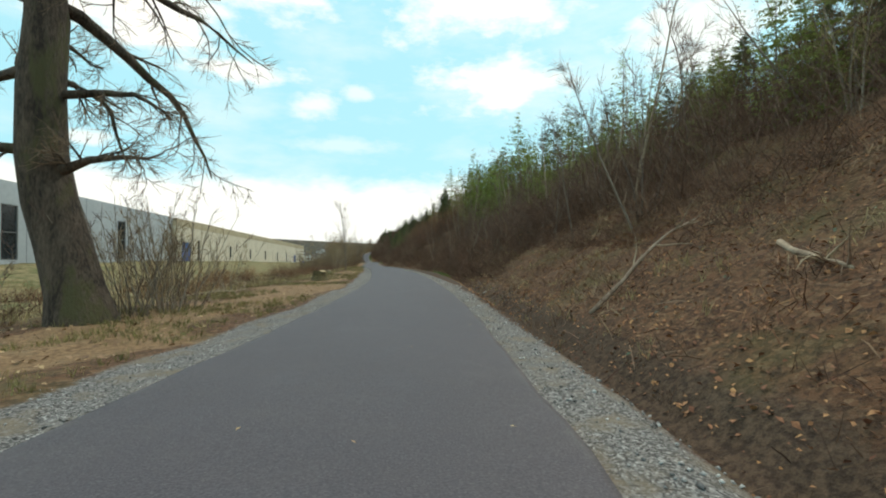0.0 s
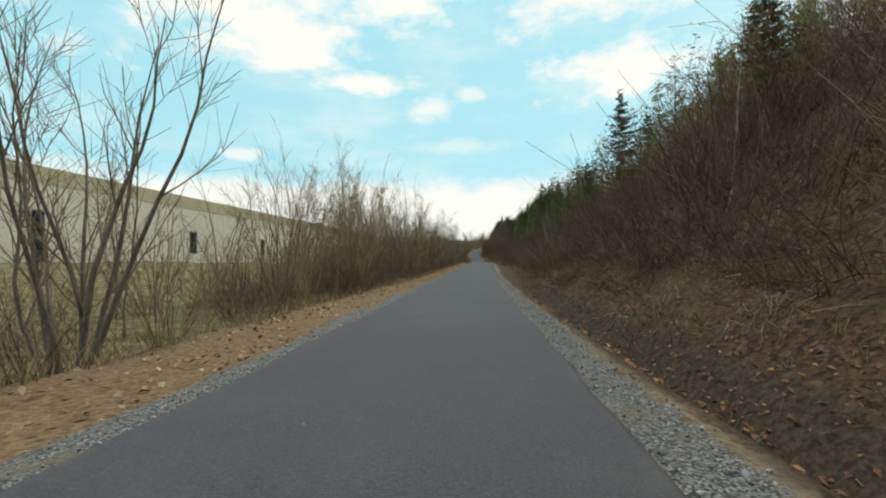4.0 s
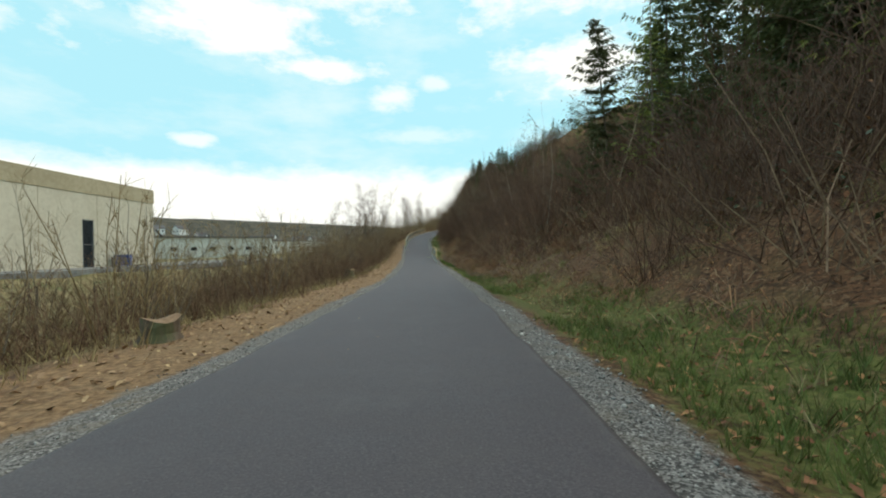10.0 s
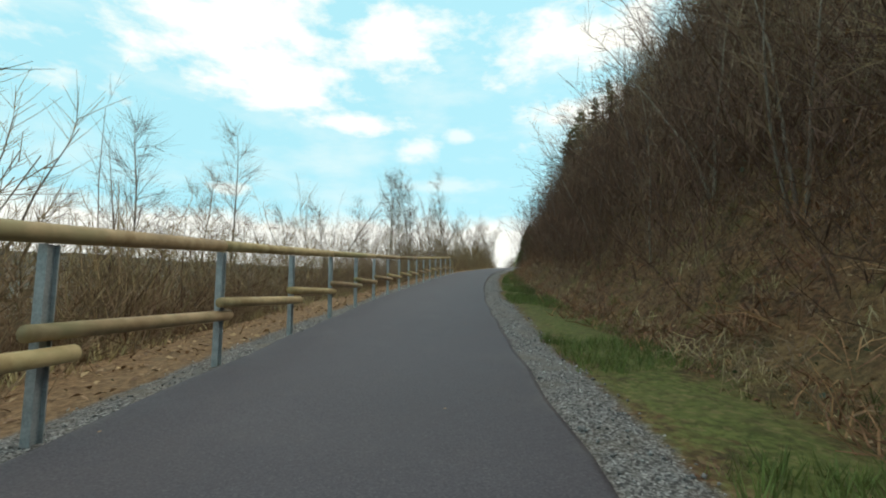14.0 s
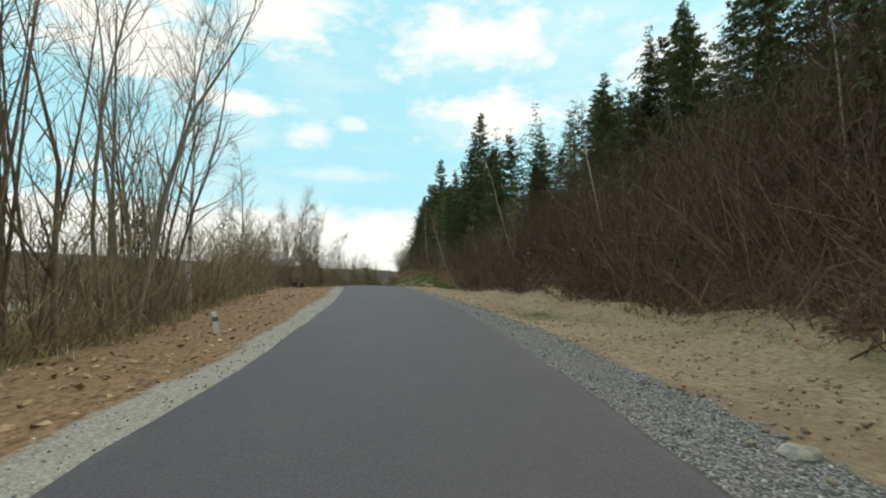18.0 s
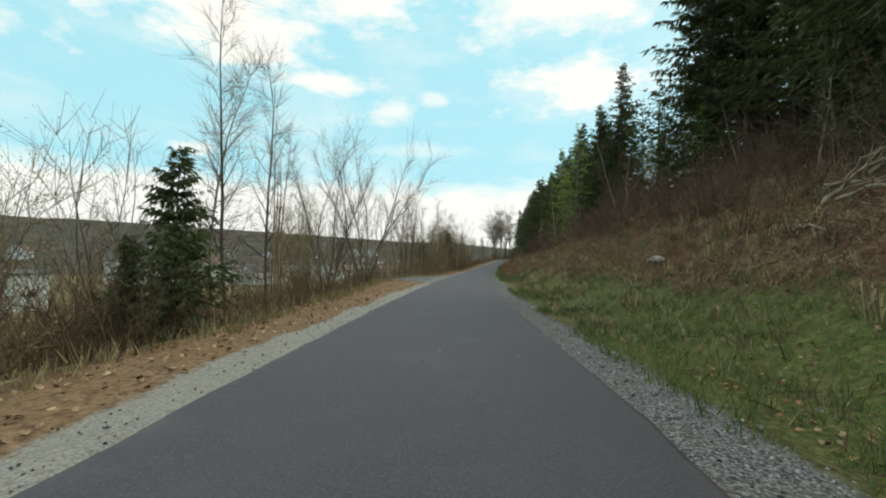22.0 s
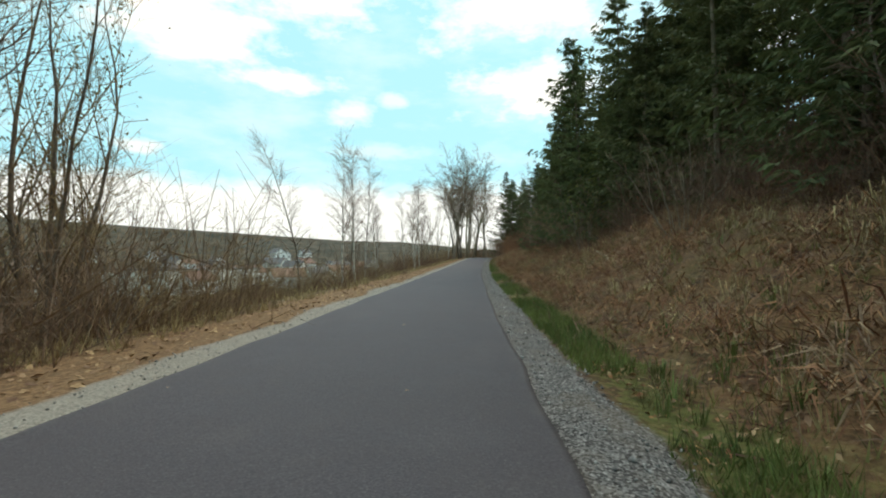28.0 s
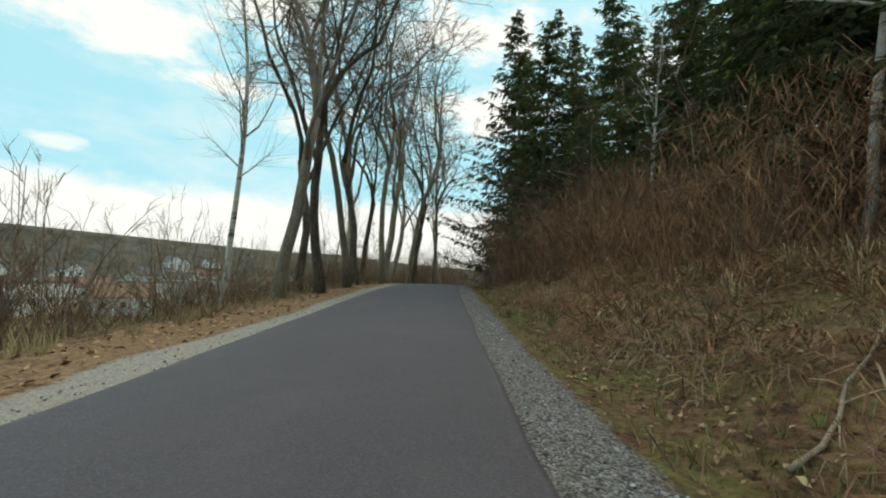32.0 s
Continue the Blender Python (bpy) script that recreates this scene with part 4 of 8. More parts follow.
budding = Kind(lambda: make_budding(301, 6.0, 9, 0.30, "dense rounded willow in pale green bud", BUDS), lambda: make_budding(302, 7.2, 7, 0.22, "tall willow with a hazy crown in bud", BUDS, 12), lambda: make_budding(303, 4.6, 12, 0.45, "broad low willow in pale bud", BUDS, 8, 9))
def make_upright(seed, h, label, bark, group="bare trees beside the path"):
    """A slim pale trunk with limbs that climb steeply from mid height."""
    rng = random.Random(seed)
    wood, fine = Buf(), Buf()
    pts, rad = bough(rng, Vector((0, 0, -0.3)), Vector((0, 0, 1)), h + 0.3, 0.0105 * h, 0.010, 12, 0.035, 0.03)
    wood.tube(pts, rad, 8)
    for i in range(17):
        q = 0.24 + 0.66 * (i + rng.random()) / 17
        p, d = along_line(pts, q)
        ln = h * 0.40 * (1.1 - 0.8 * q) * rng.uniform(0.7, 1.2)
        z, zr = bough(rng, p, off(rng, d, rng.uniform(0.4, 0.7)), ln, max(0.0042 * h * (1.2 - q), 0.012), 0.007, 7, 0.09, 0.05)
        wood.tube(z, zr, 5)
        clothe(rng, wood, fine, z, zr, 9, 0.5, 0.6, ln * 0.38, 0.05, 5, 0.006, 0.32, 0.2, 0.1, (3, 2))
    return finish("bare_tree", label, "tree", group, wood, fine, bark, TWIG_WARM)


ash = Kind(lambda: make_upright(64, 8.4, "slim pale-barked bare tree with steeply climbing limbs", GREY_BARK), lambda: make_willow(65, 8.4, 6, 0.3, "bare tree of several dark climbing stems with fine twigs", TWIG, 17, BARK, twigs=12))
young_larch = Kind(lambda: make_conifer(84, 6.5, 2.6, FRESH, "broad young green larch on the slope", "larches on the hill", 0.34, 6, 0.02, 8, "larch_tree", GREY_BARK), lambda: make_conifer(85, 7.5, 2.4, FRESH, "bushy light green larch on the slope", "larches on the hill", 0.36, 6, 0.02, 8, "larch_tree", GREY_BARK))

# ---- trees set down one by one ----
def build_oak():
    """An old oak that leans from its foot, then stands straight; low limbs droop towards the path."""
    g = random.Random(5)
    wood, fine = Buf(), Buf()
    pts = [Vector(p) for p in ((0.1, 0, -0.5), (0.02, 0, 0.0), (-0.12, 0.02, 0.6), (-0.38, 0.05, 1.5), (-0.62, 0.05, 2.3), (-0.74, 0.0, 3.2), (-0.72, -0.05, 4.4), (-0.66, 0, 5.8), (-0.8, 0.05, 7.4), (-0.7, 0.1, 9.4), (-0.9, 0, 11.5))]
    rad = [0.72, 0.58, 0.47, 0.44, 0.43, 0.40, 0.37, 0.34, 0.26, 0.16, 0.05]
    wood.tube(pts, rad, 12)
    limbs = [(2.75, 0.1, 2.4, 0.12, 0.02), (4.3, 0.0, 2.6, 0.10, -0.06), (4.6, 0.7, 2.4, 0.08, -0.08), (6.1, 0.1, 4.6, 0.15, -0.07), (6.3, -0.6, 4.2, 0.12, -0.05), (7.2, 0.25, 5.2, 0.15, -0.06), (8.0, -0.2, 4.0, 0.12, 0.02), (3.2, 3.3, 2.6, 0.12, 0.04), (4.8, 2.7, 3.4, 0.15, 0.05),
             (6.0, 3.8, 3.4, 0.14, 0.05), (5.2, 1.8, 3.0, 0.12, 0.0), (7.4, 2.2, 3.4, 0.12, 0.06), (8.4, 4.4, 3.2, 0.11, 0.06), (9.2, 0.8, 2.8, 0.09, 0.05)]
    for z, a, ln, r, lift in limbs:
        k = next(i for i in range(len(pts)) if pts[i].z > z) - 1
        p = pts[k].lerp(pts[k + 1], (z - pts[k].z) / (pts[k + 1].z - pts[k].z))
        q, qr = bough(g, p, Vector((math.cos(a), math.sin(a), 0.22)), ln, r, 0.016, 9, 0.2, lift)
        wood.tube(q, qr, 7)
        for j in range(8):
            c, d = along_line(q, 0.15 + 0.85 * (j + g.random()) / 8)
            l2 = ln * g.uniform(0.18, 0.36)
            y, yr = bough(g, c, off(g, d, g.uniform(0.5, 1.1)), l2, max(r * 0.32 * (1 - j / 10), 0.016), 0.009, 5, 0.2, lift)
            wood.tube(y, yr, 4)
            clothe(g, wood, fine, y, yr, 7, 0.4, 0.8, 0.5, -0.02, 5, 0.007, 0.3, 0.15, 0.16, (3, 2))
    ob = finish("oak_tree", "old oak with a thick leaning trunk and low crooked limbs", "tree", "", wood, fine, OAK_BARK, TWIG)
    x, y = place(8.9, -5.8)
    ob.matrix_basis = pose(float(x), float(y), float(ground_z(8.9, -5.8)), 0, 0, -heading(8.9))


build_oak()
for s, u, k, size in [(230, -6.6, 0, 1.0), (234.5, -8.6, 2, 0.9), (233, -7.0, 1, 1.1), (241, -7.6, 0, 0.92), (238, -9.5, 2, 0.9), (226, -11, 1, 0.9), (292, -5.4, 1, 1.1), (281, -6.0, 1, 1.05), (284, -7.2, 0, 1.1), (279, -7.6, 2, 1.1), (276.5, -6.4, 0, 1.0),
                      (287, -4.6, 0, 1.05), (296, -7, 2, 0.95), (339, -6.5, 0, 0.8), (398.5, -6.2, 0, 0.95), (401.5, -6.6, 1, 1.0), (400, -7.6, 2, 0.85), (496, -6.4, 1, 0.8), (505, -6.8, 0, 0.85), (508, -7.2, 1, 0.6), (359, -6.4, 1, 0.95), (361, -5.4, 2, 0.9), (363.5, -5.4, 0, 0.9), (366, -5.0, 0, 0.95), (368.5, -5.6, 1, 1.0), (371, -6.2, 1, 1.0), (373, -5.0, 2, 0.85), (375, -5.4, 0, 0.85), (525, -5.2, 1, 0.85)]:
    alder.put(s, u, size, k=k)
for s, u, k, size in [(78, -5.2, 1, 1.12), (86, -5.6, 3, 0.8), (168.5, -4.9, 3, 1.0), (240.5, -6.3, 1, 1.3), (231, -5.8, 2, 1.25), (303.5, -5.0, 3, 1.35), (308, -6.5, 0, 1.0), (324, -4.6, 2, 1.15), (327, -5.6, 0, 1.1), (321, -5.4, 1, 1.1),
                      (282.5, -4.5, 2, 0.95), (284.6, -5.4, 2, 0.9), (286.8, -4.8, 0, 0.95), (289.5, -5.8, 2, 0.9), (292.5, -4.9, 2, 0.85), (295.5, -6, 0, 0.95), (299, -5.2, 2, 0.85), (354.5, -7.2, 3, 1.1), (358.5, -7.6, 3, 1.05), (351, -8.0, 0, 0.95), (346, -8.4, 3, 1.0), (426, -6.0, 2, 0.85),
                      (436, -3.8, 2, 0.9), (442, -7, 0, 1.1), (534.5, -4.8, 2, 1.1), (532, -6.0, 0, 1.05), (398, -9, 0, 1.1)]:
    willow.put(s, u, size, k=k)
ash.put(46.6, -3.95, 0.85, k=0)
ash.put(379.7, -3.63, 0.95, k=0)
for s, u, k, size in [(409.5, -5.2, 1, 0.95), (407, -6.4, 1, 0.85), (424, -5.4, 1, 0.9)]:
    ash.put(s, u, size, k=k)
ash.put(176.5, -6.2, 0.9, k=0)
for s, u, k, size in [(330, -5.6, 0, 1.1), (451.5, -3.8, 0, 0.78), (513.5, -4.0, 1, 1.0), (515.5, -4.3, 0, 0.9), (517.5, -4.2, 1, 1.15), (500, -5.0, 0, 0.85), (503, -5.4, 0, 0.9), (507, -5.6, 0, 0.75), (509.5, -6.2, 1, 0.8), (497, -4.8, 1, 1.0), (520, -6, 0, 0.95), (314, 8.5, 0, 0.9), (371, 8.2, 0, 0.9), (462, 8.8, 1, 0.9), (543.7, 8.0, 2, 1.0), (552.0, 8.4, 2, 0.85), (557, 7.5, 1, 1.1)]:
    birch.put(s, u, size, k=k)
birch.put(547.6, -4.7, 0.95, k=2)
for s, u, k, size in [(549.5, -4.0, 0, 1.16), (551.5, -3.3, 1, 1.28), (555, -3.2, 2, 1.28), (558, -3.6, 1, 1.40), (562, -3.0, 2, 1.46), (566, -3.8, 0, 1.46), (570, -2.8, 2, 1.46), (575, -3.4, 1, 1.59), (580, -2.6, 2, 1.46), (586, -3.0, 0, 1.22), (592, 6, 2, 1.10), (600, 4.5, 1, 1.22), (588, 8, 2, 1.22), (553, -4.6, 1, 1.2), (560, -4.4, 0, 1.25), (565, -5.2, 1, 1.3), (572, -4.6, 0, 1.3), (583, -5.0, 1, 1.3)]:
    beech.put(s, u, size, k=k)
for s, u, k, size in [(375.6, -6.6, 0, 1.2), (377.6, -7.6, 1, 1.2), (380.5, -6.6, 1, 1.25), (384, -8, 0, 1.0), (389.5, -6.0, 1, 0.7), (437.5, -6.4, 0, 0.95), (452.3, -5.2, 0, 1.2), (454.5, -5.8, 1, 1.15), (368, -4.4, 1, 0.55), (395.2, -5.4, 1, 0.95), (394.2, -4.7, 0, 0.42), (392.8, -4.5, 1, 0.4)]:
    small_spruce.put(s, u, size, k=k)

for s, u, k, size in [(292, -8.0, 1, 0.95), (297, -7.4, 0, 0.9), (301, -8.4, 1, 0.85), (306, -7.0, 0, 0.8), (311, -8.0, 2, 0.9), (346, -9.5, 0, 0.9), (349.5, -8.6, 2, 1.05), (353, -9.4, 0, 0.95), (356.5, -8.8, 2, 1.0), (360, -9.6, 2, 1.0), (394, -8.6, 1, 0.9), (399, -9.8, 0, 0.85),
                      (409, -8.4, 1, 0.9), (412, -9.6, 0, 1.0), (445, -6.4, 1, 1.0), (448.5, -6.6, 0, 1.2), (450, -5.8, 1, 1.0), (452, -6.6, 0, 1.2), (456, -6.0, 2, 1.3), (461, -7.8, 1, 0.95), (467, -7.0, 0, 1.0), (473, -8.4, 1, 0.9), (480, -7.4, 0, 0.95), (487, -8.4, 1, 0.85), (243, -8.8, 2, 0.85), (250, -9.6, 0, 0.7), (258, -9.0, 2, 0.8), (266, -9.8, 0, 0.7)]:
    budding.put(s, u, size, k=k)

# ---- trees in stretches: from, to, nearest, furthest, how many, kind, smallest, largest ----
rng = random.Random(7)


def stretch(s0, s1, u0, u1, count, kind, lo, hi, lean=3):
    for i in range(count):
        kind.put(s0 + (s1 - s0) * (i + rng.random()) / count, rng.uniform(u0, u1), rng.uniform(lo, hi), tilt=rng.uniform(0, lean), tilt_way=rng.uniform(0, 6.28))


stretch(92, 150, -8.5, -4.4, 70, pole, 0.85, 1.15)
stretch(92, 152, -9, -5.0, 20, willow, 0.8, 1.1)
stretch(60, 96, -12, -5.0, 16, pole, 0.5, 0.8)
stretch(50, 160, -9.5, -4.6, 34, bush, 0.7, 1.15, 8)
stretch(84, 150, -8, -4.4, 20, bush, 0.6, 0.9, 8)
stretch(62, 76, -6.6, -4.9, 11, bush, 0.85, 1.15, 8)
stretch(158, 212, -9, -4.2, 30, bush, 0.6, 0.95, 8)
stretch(180, 226, -16, -6.5, 8, pole, 0.5, 0.75)
stretch(226, 240, -16, -6.0, 8, pole, 0.8, 1.15)
stretch(214, 242, -10, -4.8, 20, bush, 0.8, 1.15)
for s, u, k, size in [(217.5, -6.6, 1, 0.5), (219, -7.8, 2, 0.48), (220.5, -6.4, 0, 0.5), (222.5, -8.4, 1, 0.6), (224, -7.0, 0, 0.55), (228, -8.5, 1, 0.65)]:
    alder.put(s, u, size, k=k)
stretch(200, 290, -11, -4.4, 50, bush, 0.7, 1.1, 8)
stretch(240, 330, -15, -5, 28, pole, 0.8, 1.2)
stretch(290, 340, -10, -4.4, 24, bush, 0.7, 1.1, 8)
stretch(342, 372, -13, -7.6, 34, bush, 1.0, 1.5, 8)
stretch(356, 400, -11, -4.8, 20, pole, 0.7, 1.0)
stretch(358, 378, -7.4, -4.8, 16, pole, 1.0, 1.35, 6)
for s, u, size in [(542.5, -5.4, 0.8), (544.5, -6.2, 0.9), (546, -5.2, 0.75), (541, -6.4, 0.8), (548, -6.4, 0.9), (550, -5.6, 0.8), (543.5, -7.4, 1.0)]:
    bush.put(s, u, size)
stretch(366, 430, -11, -4.4, 22, bush, 0.6, 1.0, 8)
stretch(430, 487, -9, -4.2, 27, bush, 0.7, 1.25, 8)
stretch(500, 545, -11, -4.4, 14, bush, 0.5, 0.8, 8)
stretch(400, 486, -16, -4.6, 24, pole, 0.8, 1.15)
for s, u, size in [(463, -5.8, 1.5), (466, -6.4, 1.55), (469, -5.6, 1.45), (472, -6.2, 1.5), (475, -5.8, 1.4)]:
    pole.put(s, u, size)
stretch(440, 486, -12, -5.5, 14, birch, 0.8, 1.2)
stretch(560, 612, -9, -3.8, 20, pole, 0.8, 1.2)
stretch(540, 600, -12, -4.6, 16, bush, 0.6, 0.9, 8)
stretch(454, 486, -9.5, -5.6, 16, budding, 0.85, 1.15)
stretch(454, 484, -8.5, -4.8, 24, pole, 0.95, 1.3)
# the hill
stretch(-5, 60, 13, 34, 80, young_larch, 0.5, 0.8)
stretch(10, 140, 10.5, 16, 125, young_larch, 0.38, 0.65)
stretch(10, 60, 13, 24, 10, larch, 0.55, 0.8)
stretch(60, 140, 9, 14, 16, spruce, 0.5, 0.8)
stretch(30, 140, 14, 22, 10, larch, 1.0, 1.3)
stretch(136, 160, 10.5, 14, 12, spruce, 0.42, 0.66)
stretch(44, 64, 12, 17, 18, young_larch, 0.75, 1.0)
stretch(160, 196, 8, 13, 18, spruce, 0.75, 1.0)
stretch(136, 196, 8, 20, 18, larch, 0.7, 1.0)
stretch(196, 240, 12, 16, 9, spruce, 0.22, 0.4)
stretch(240, 320, 9.5, 14, 14, spruce, 0.35, 0.6)
stretch(196, 335, 12, 24, 26, larch, 0.28, 0.5)
stretch(240, 282, 8.5, 14, 14, spruce, 0.35, 0.65)
stretch(316, 346, 9.5, 13, 12, spruce, 0.5, 0.75)
stretch(313, 333, 9.5, 14, 16, spruce, 0.5, 0.72)
stretch(315, 323, 8.6, 11.5, 8, spruce, 0.75, 0.95)
stretch(330, 345, 9.0, 13, 8, spruce, 0.5, 0.75)
stretch(345, 365, 9.0, 13, 12, spruce, 0.75, 1.2)
stretch(378, 395, 9.5, 13, 10, spruce, 0.75, 1.1)
stretch(340, 364, 8, 18, 10, larch, 0.7, 1.0)
stretch(365, 378, 10.5, 15, 7, spruce, 0.3, 0.5)
stretch(395, 420, 10.5, 16, 10, larch, 0.45, 0.65)
stretch(158, 190, 9, 13, 14, spruce, 0.85, 1.15)
stretch(4, 24, 11.5, 17, 10, spruce, 0.4, 0.6)
for s, u, size, k in [(281.5, 7.6, 0.95, 1), (284, 8.4, 1.05, 0), (287, 8.0, 0.9, 1), (290, 8.8, 0.95, 0), (286, 10, 1.0, 2)]:
    spruce.put(s, u, size, k=k)
stretch(247, 264, 4.7, 6.4, 9, pole, 0.55, 0.8)
stretch(246, 284, -11, -5.6, 15, alder, 0.65, 0.95)
stretch(246, 284, -9, -5.0, 8, willow, 0.75, 0.95)
larch.put(424, 8.4, 1.15, k=0)
larch.put(427, 8.0, 1.0, k=0)
larch.put(429.5, 8.8, 0.9, k=2)
stretch(508, 536, 6.2, 8.6, 9, willow, 0.55, 0.85)
stretch(512, 552, 6.4, 8.4, 12, bush, 0.55, 0.85)
stretch(346, 368, -9.5, -7, 10, bush, 1.2, 1.6)
stretch(440, 500, 5.8, 7.2, 8, bush, 0.7, 1.0)
stretch(388, 411, 10.4, 15, 24, spruce, 1.1, 1.4)
stretch(413, 419, 11, 15, 4, spruce, 0.3, 0.45)
stretch(420, 450, 10.4, 15, 22, spruce, 0.75, 1.2)
stretch(382, 396, 10.5, 15, 10, spruce, 1.0, 1.3)
stretch(450, 500, 8.2, 13, 26, spruce, 0.9, 1.35)
for s, u, size, k in [(431, 10.6, 1.0, 2), (434, 11.2, 1.1, 0), (438, 10.4, 1.0, 3), (441, 9.8, 1.0, 0), (444, 10.2, 1.1, 2), (448, 9.4, 1.0, 3), (428, 11.4, 0.9, 3)]:
    spruce.put(s, u, size, k=k)
for s, u, size, k in [(462, 9.0, 1.1, 0), (466, 8.6, 1.15, 2), (470, 9.0, 1.2, 0), (475, 8.6, 1.15, 3), (480, 8.8, 1.2, 2), (486, 8.4, 1.15, 0), (491, 8.4, 1.1, 2)]:
    spruce.put(s, u, size, k=k)
stretch(254, 270, 5.8, 8, 8, pole, 0.5, 0.75)
stretch(12, 50, 8, 14, 26, sapling, 1.0, 1.5, 8)
stretch(382, 398, 10, 14, 8, spruce, 0.85, 1.15)
stretch(498, 532, 11, 15, 16, spruce, 1.0, 1.3)
stretch(445, 470, 8.5, 12, 10, spruce, 0.9, 1.15)
stretch(494, 510, 8.0, 12, 8, spruce, 0.9, 1.3)
stretch(510, 560, 10.5, 14, 24, spruce, 0.9, 1.3)
for s, u, size, k in [(498, 8.8, 1.1, 0), (501, 8.8, 1.35, 2), (504.5, 7.6, 1.4, 0), (508, 8.2, 1.4, 3), (512, 7.8, 1.25, 0), (516, 8.6, 1.3, 2), (520, 8.0, 1.25, 0), (541, 9.6, 1.25, 0), (543.5, 11.4, 1.4, 1), (545, 9.0, 1.3, 0), (547.5, 12.2, 1.45, 1), (549, 10.0, 1.3, 0), (552, 12.6, 1.4, 1), (540, 12.0, 1.4, 1), (555, 11.0, 1.35, 0)]:
    spruce.put(s, u, size, k=k)
stretch(470, 555, 7.5, 16, 14, larch, 0.8, 1.1)
for s, u, size, k in [(566, 12, 1.6, 0), (571, 14, 1.75, 2), (576, 11, 1.6, 3), (581, 13, 1.7, 0), (557, 5.2, 1.45, 0), (561.5, 4.8, 1.55, 2), (566, 5.2, 1.6, 0)]:
    spruce.put(s, u, size, k=k)
stretch(556, 596, 3.6, 8, 34, sapling, 0.9, 1.4, 6)
stretch(556, 600, 3.4, 10, 22, pole, 0.9, 1.4)
for s, u, size, k in [(572, 6.6, 1.35, 0), (577, 8.0, 1.2, 2), (566, 8.2, 1.3, 0), (560, 7.8, 1.25, 2), (584, 6.0, 1.3, 0), (592, 7.4, 1.3, 2), (555, 8.6, 1.3, 0), (588, 5.0, 1.0, 1)]:
    spruce.put(s, u, size, k=k)
stretch(236, 276, 6.5, 12, 26, bush, 0.8, 1.2, 8)
stretch(12, 24, 6.5, 11, 10, sapling, 0.9, 1.3, 10)
stretch(5, 14, 10, 15, 8, pole, 0.65, 0.95)
for s, u, size, k in [(392, 9.6, 1.05, 0), (395, 9.9, 1.1, 2), (203, 11.5, 0.5, 0), (206, 13, 0.55, 2), (210, 12.4, 0.4, 1)]:
    spruce.put(s, u, size, k=k)
stretch(26, 340, 5.5, 13, 110, sapling, 0.7, 1.15, 8)
stretch(340, 560, 6.5, 12, 60, sapling, 0.7, 1.1, 8)


# ---- small growth and litter, too many to count ----
nrng = np.random.RandomState(5)


def scatter(name, label, category, s, u, template, faces, material, size, tilt=0.3, lift=0.0, lean_down=0.0, squash=None):
    """One mesh of many copies of a small template (k, 3), turned, sized and set on the ground."""
    n, k = len(s), len(template)
    x, y = place(s, u)
    z = ground_z(s, u) + lift
    a = nrng.uniform(0, 2 * np.pi, n)
    ca, sa = np.cos(a)[:, None], np.sin(a)[:, None]
    t = template[None] * np.asarray(size)[:, None, None]
    if squash is not None:
        t = t * squash[:, None, :]
    px = t[:, :, 0] * ca - t[:, :, 1] * sa
    py = t[:, :, 0] * sa + t[:, :, 1] * ca
    pz = t[:, :, 2]
    tx, ty = nrng.uniform(-tilt, tilt, (n, 1)), nrng.uniform(-tilt, tilt, (n, 1))
    pz = pz + px * tx + py * ty
    v = np.stack([px + x[:, None], py + y[:, None], pz + z[:, None]], 2).reshape(-1, 3)
    f = (faces[None] + (np.arange(n) * k)[:, None, None]).reshape(-1, faces.shape[1])
    return tagged(new(name, quick_mesh(name, v, f, material)), label, category, kind="stuff")


def clump(seed, canes, h, spread, arch, r=0.007, pieces=3):
    """Template of arching canes."""
    g = random.Random(seed)
    b = Buf()
    for _ in range(canes):
        a, q = g.uniform(0, 6.283), g.uniform(0, 1) ** 0.5 * spread
        st = Vector((math.cos(a) * q, math.sin(a) * q, -0.08))
        w = Vector((g.gauss(0, 0.45), g.gauss(0, 0.45), 1))
        pts, rad = bough(g, st, w, h * g.uniform(0.5, 1.2), r, r * 0.4, pieces, 0.2, -arch)
        b.tube(pts, rad, 2)
    return np.array([tuple(p) for p in b.v]), np.array(b.f)


def bank_spots(n, s0, s1, u0, u1, power=1.0, density=None):
    s = nrng.uniform(s0, s1, n)
    u = u0 + (u1 - u0) * nrng.uniform(0, 1, n) ** power
    if density is not None:
        keep = nrng.uniform(0, 1, n) < density(s, u)
        s, u = s[keep], u[keep]
    return s, u


def as_template(*bufs):
    v, f = [], []
    for b in bufs:
        n = len(v)
        v += [tuple(q) for q in b.v]
        for q in b.f:
            q = [n + k for k in q]
            f += [q[:4]] if len(q) == 4 else [[q[0], q[1], q[2], q[2]]] if len(q) == 3 else []
    return np.array(v), np.array([q for q in f if len(set(q)) == 4])


def left_spots(n, s0, s1, deep, power):
    """Spots outside the left verge, thickest at its edge."""
    s = nrng.uniform(s0, s1, n)
    return s, -(col(LEFT, 1, s) + 0.6 + deep * nrng.uniform(0, 1, n) ** power)


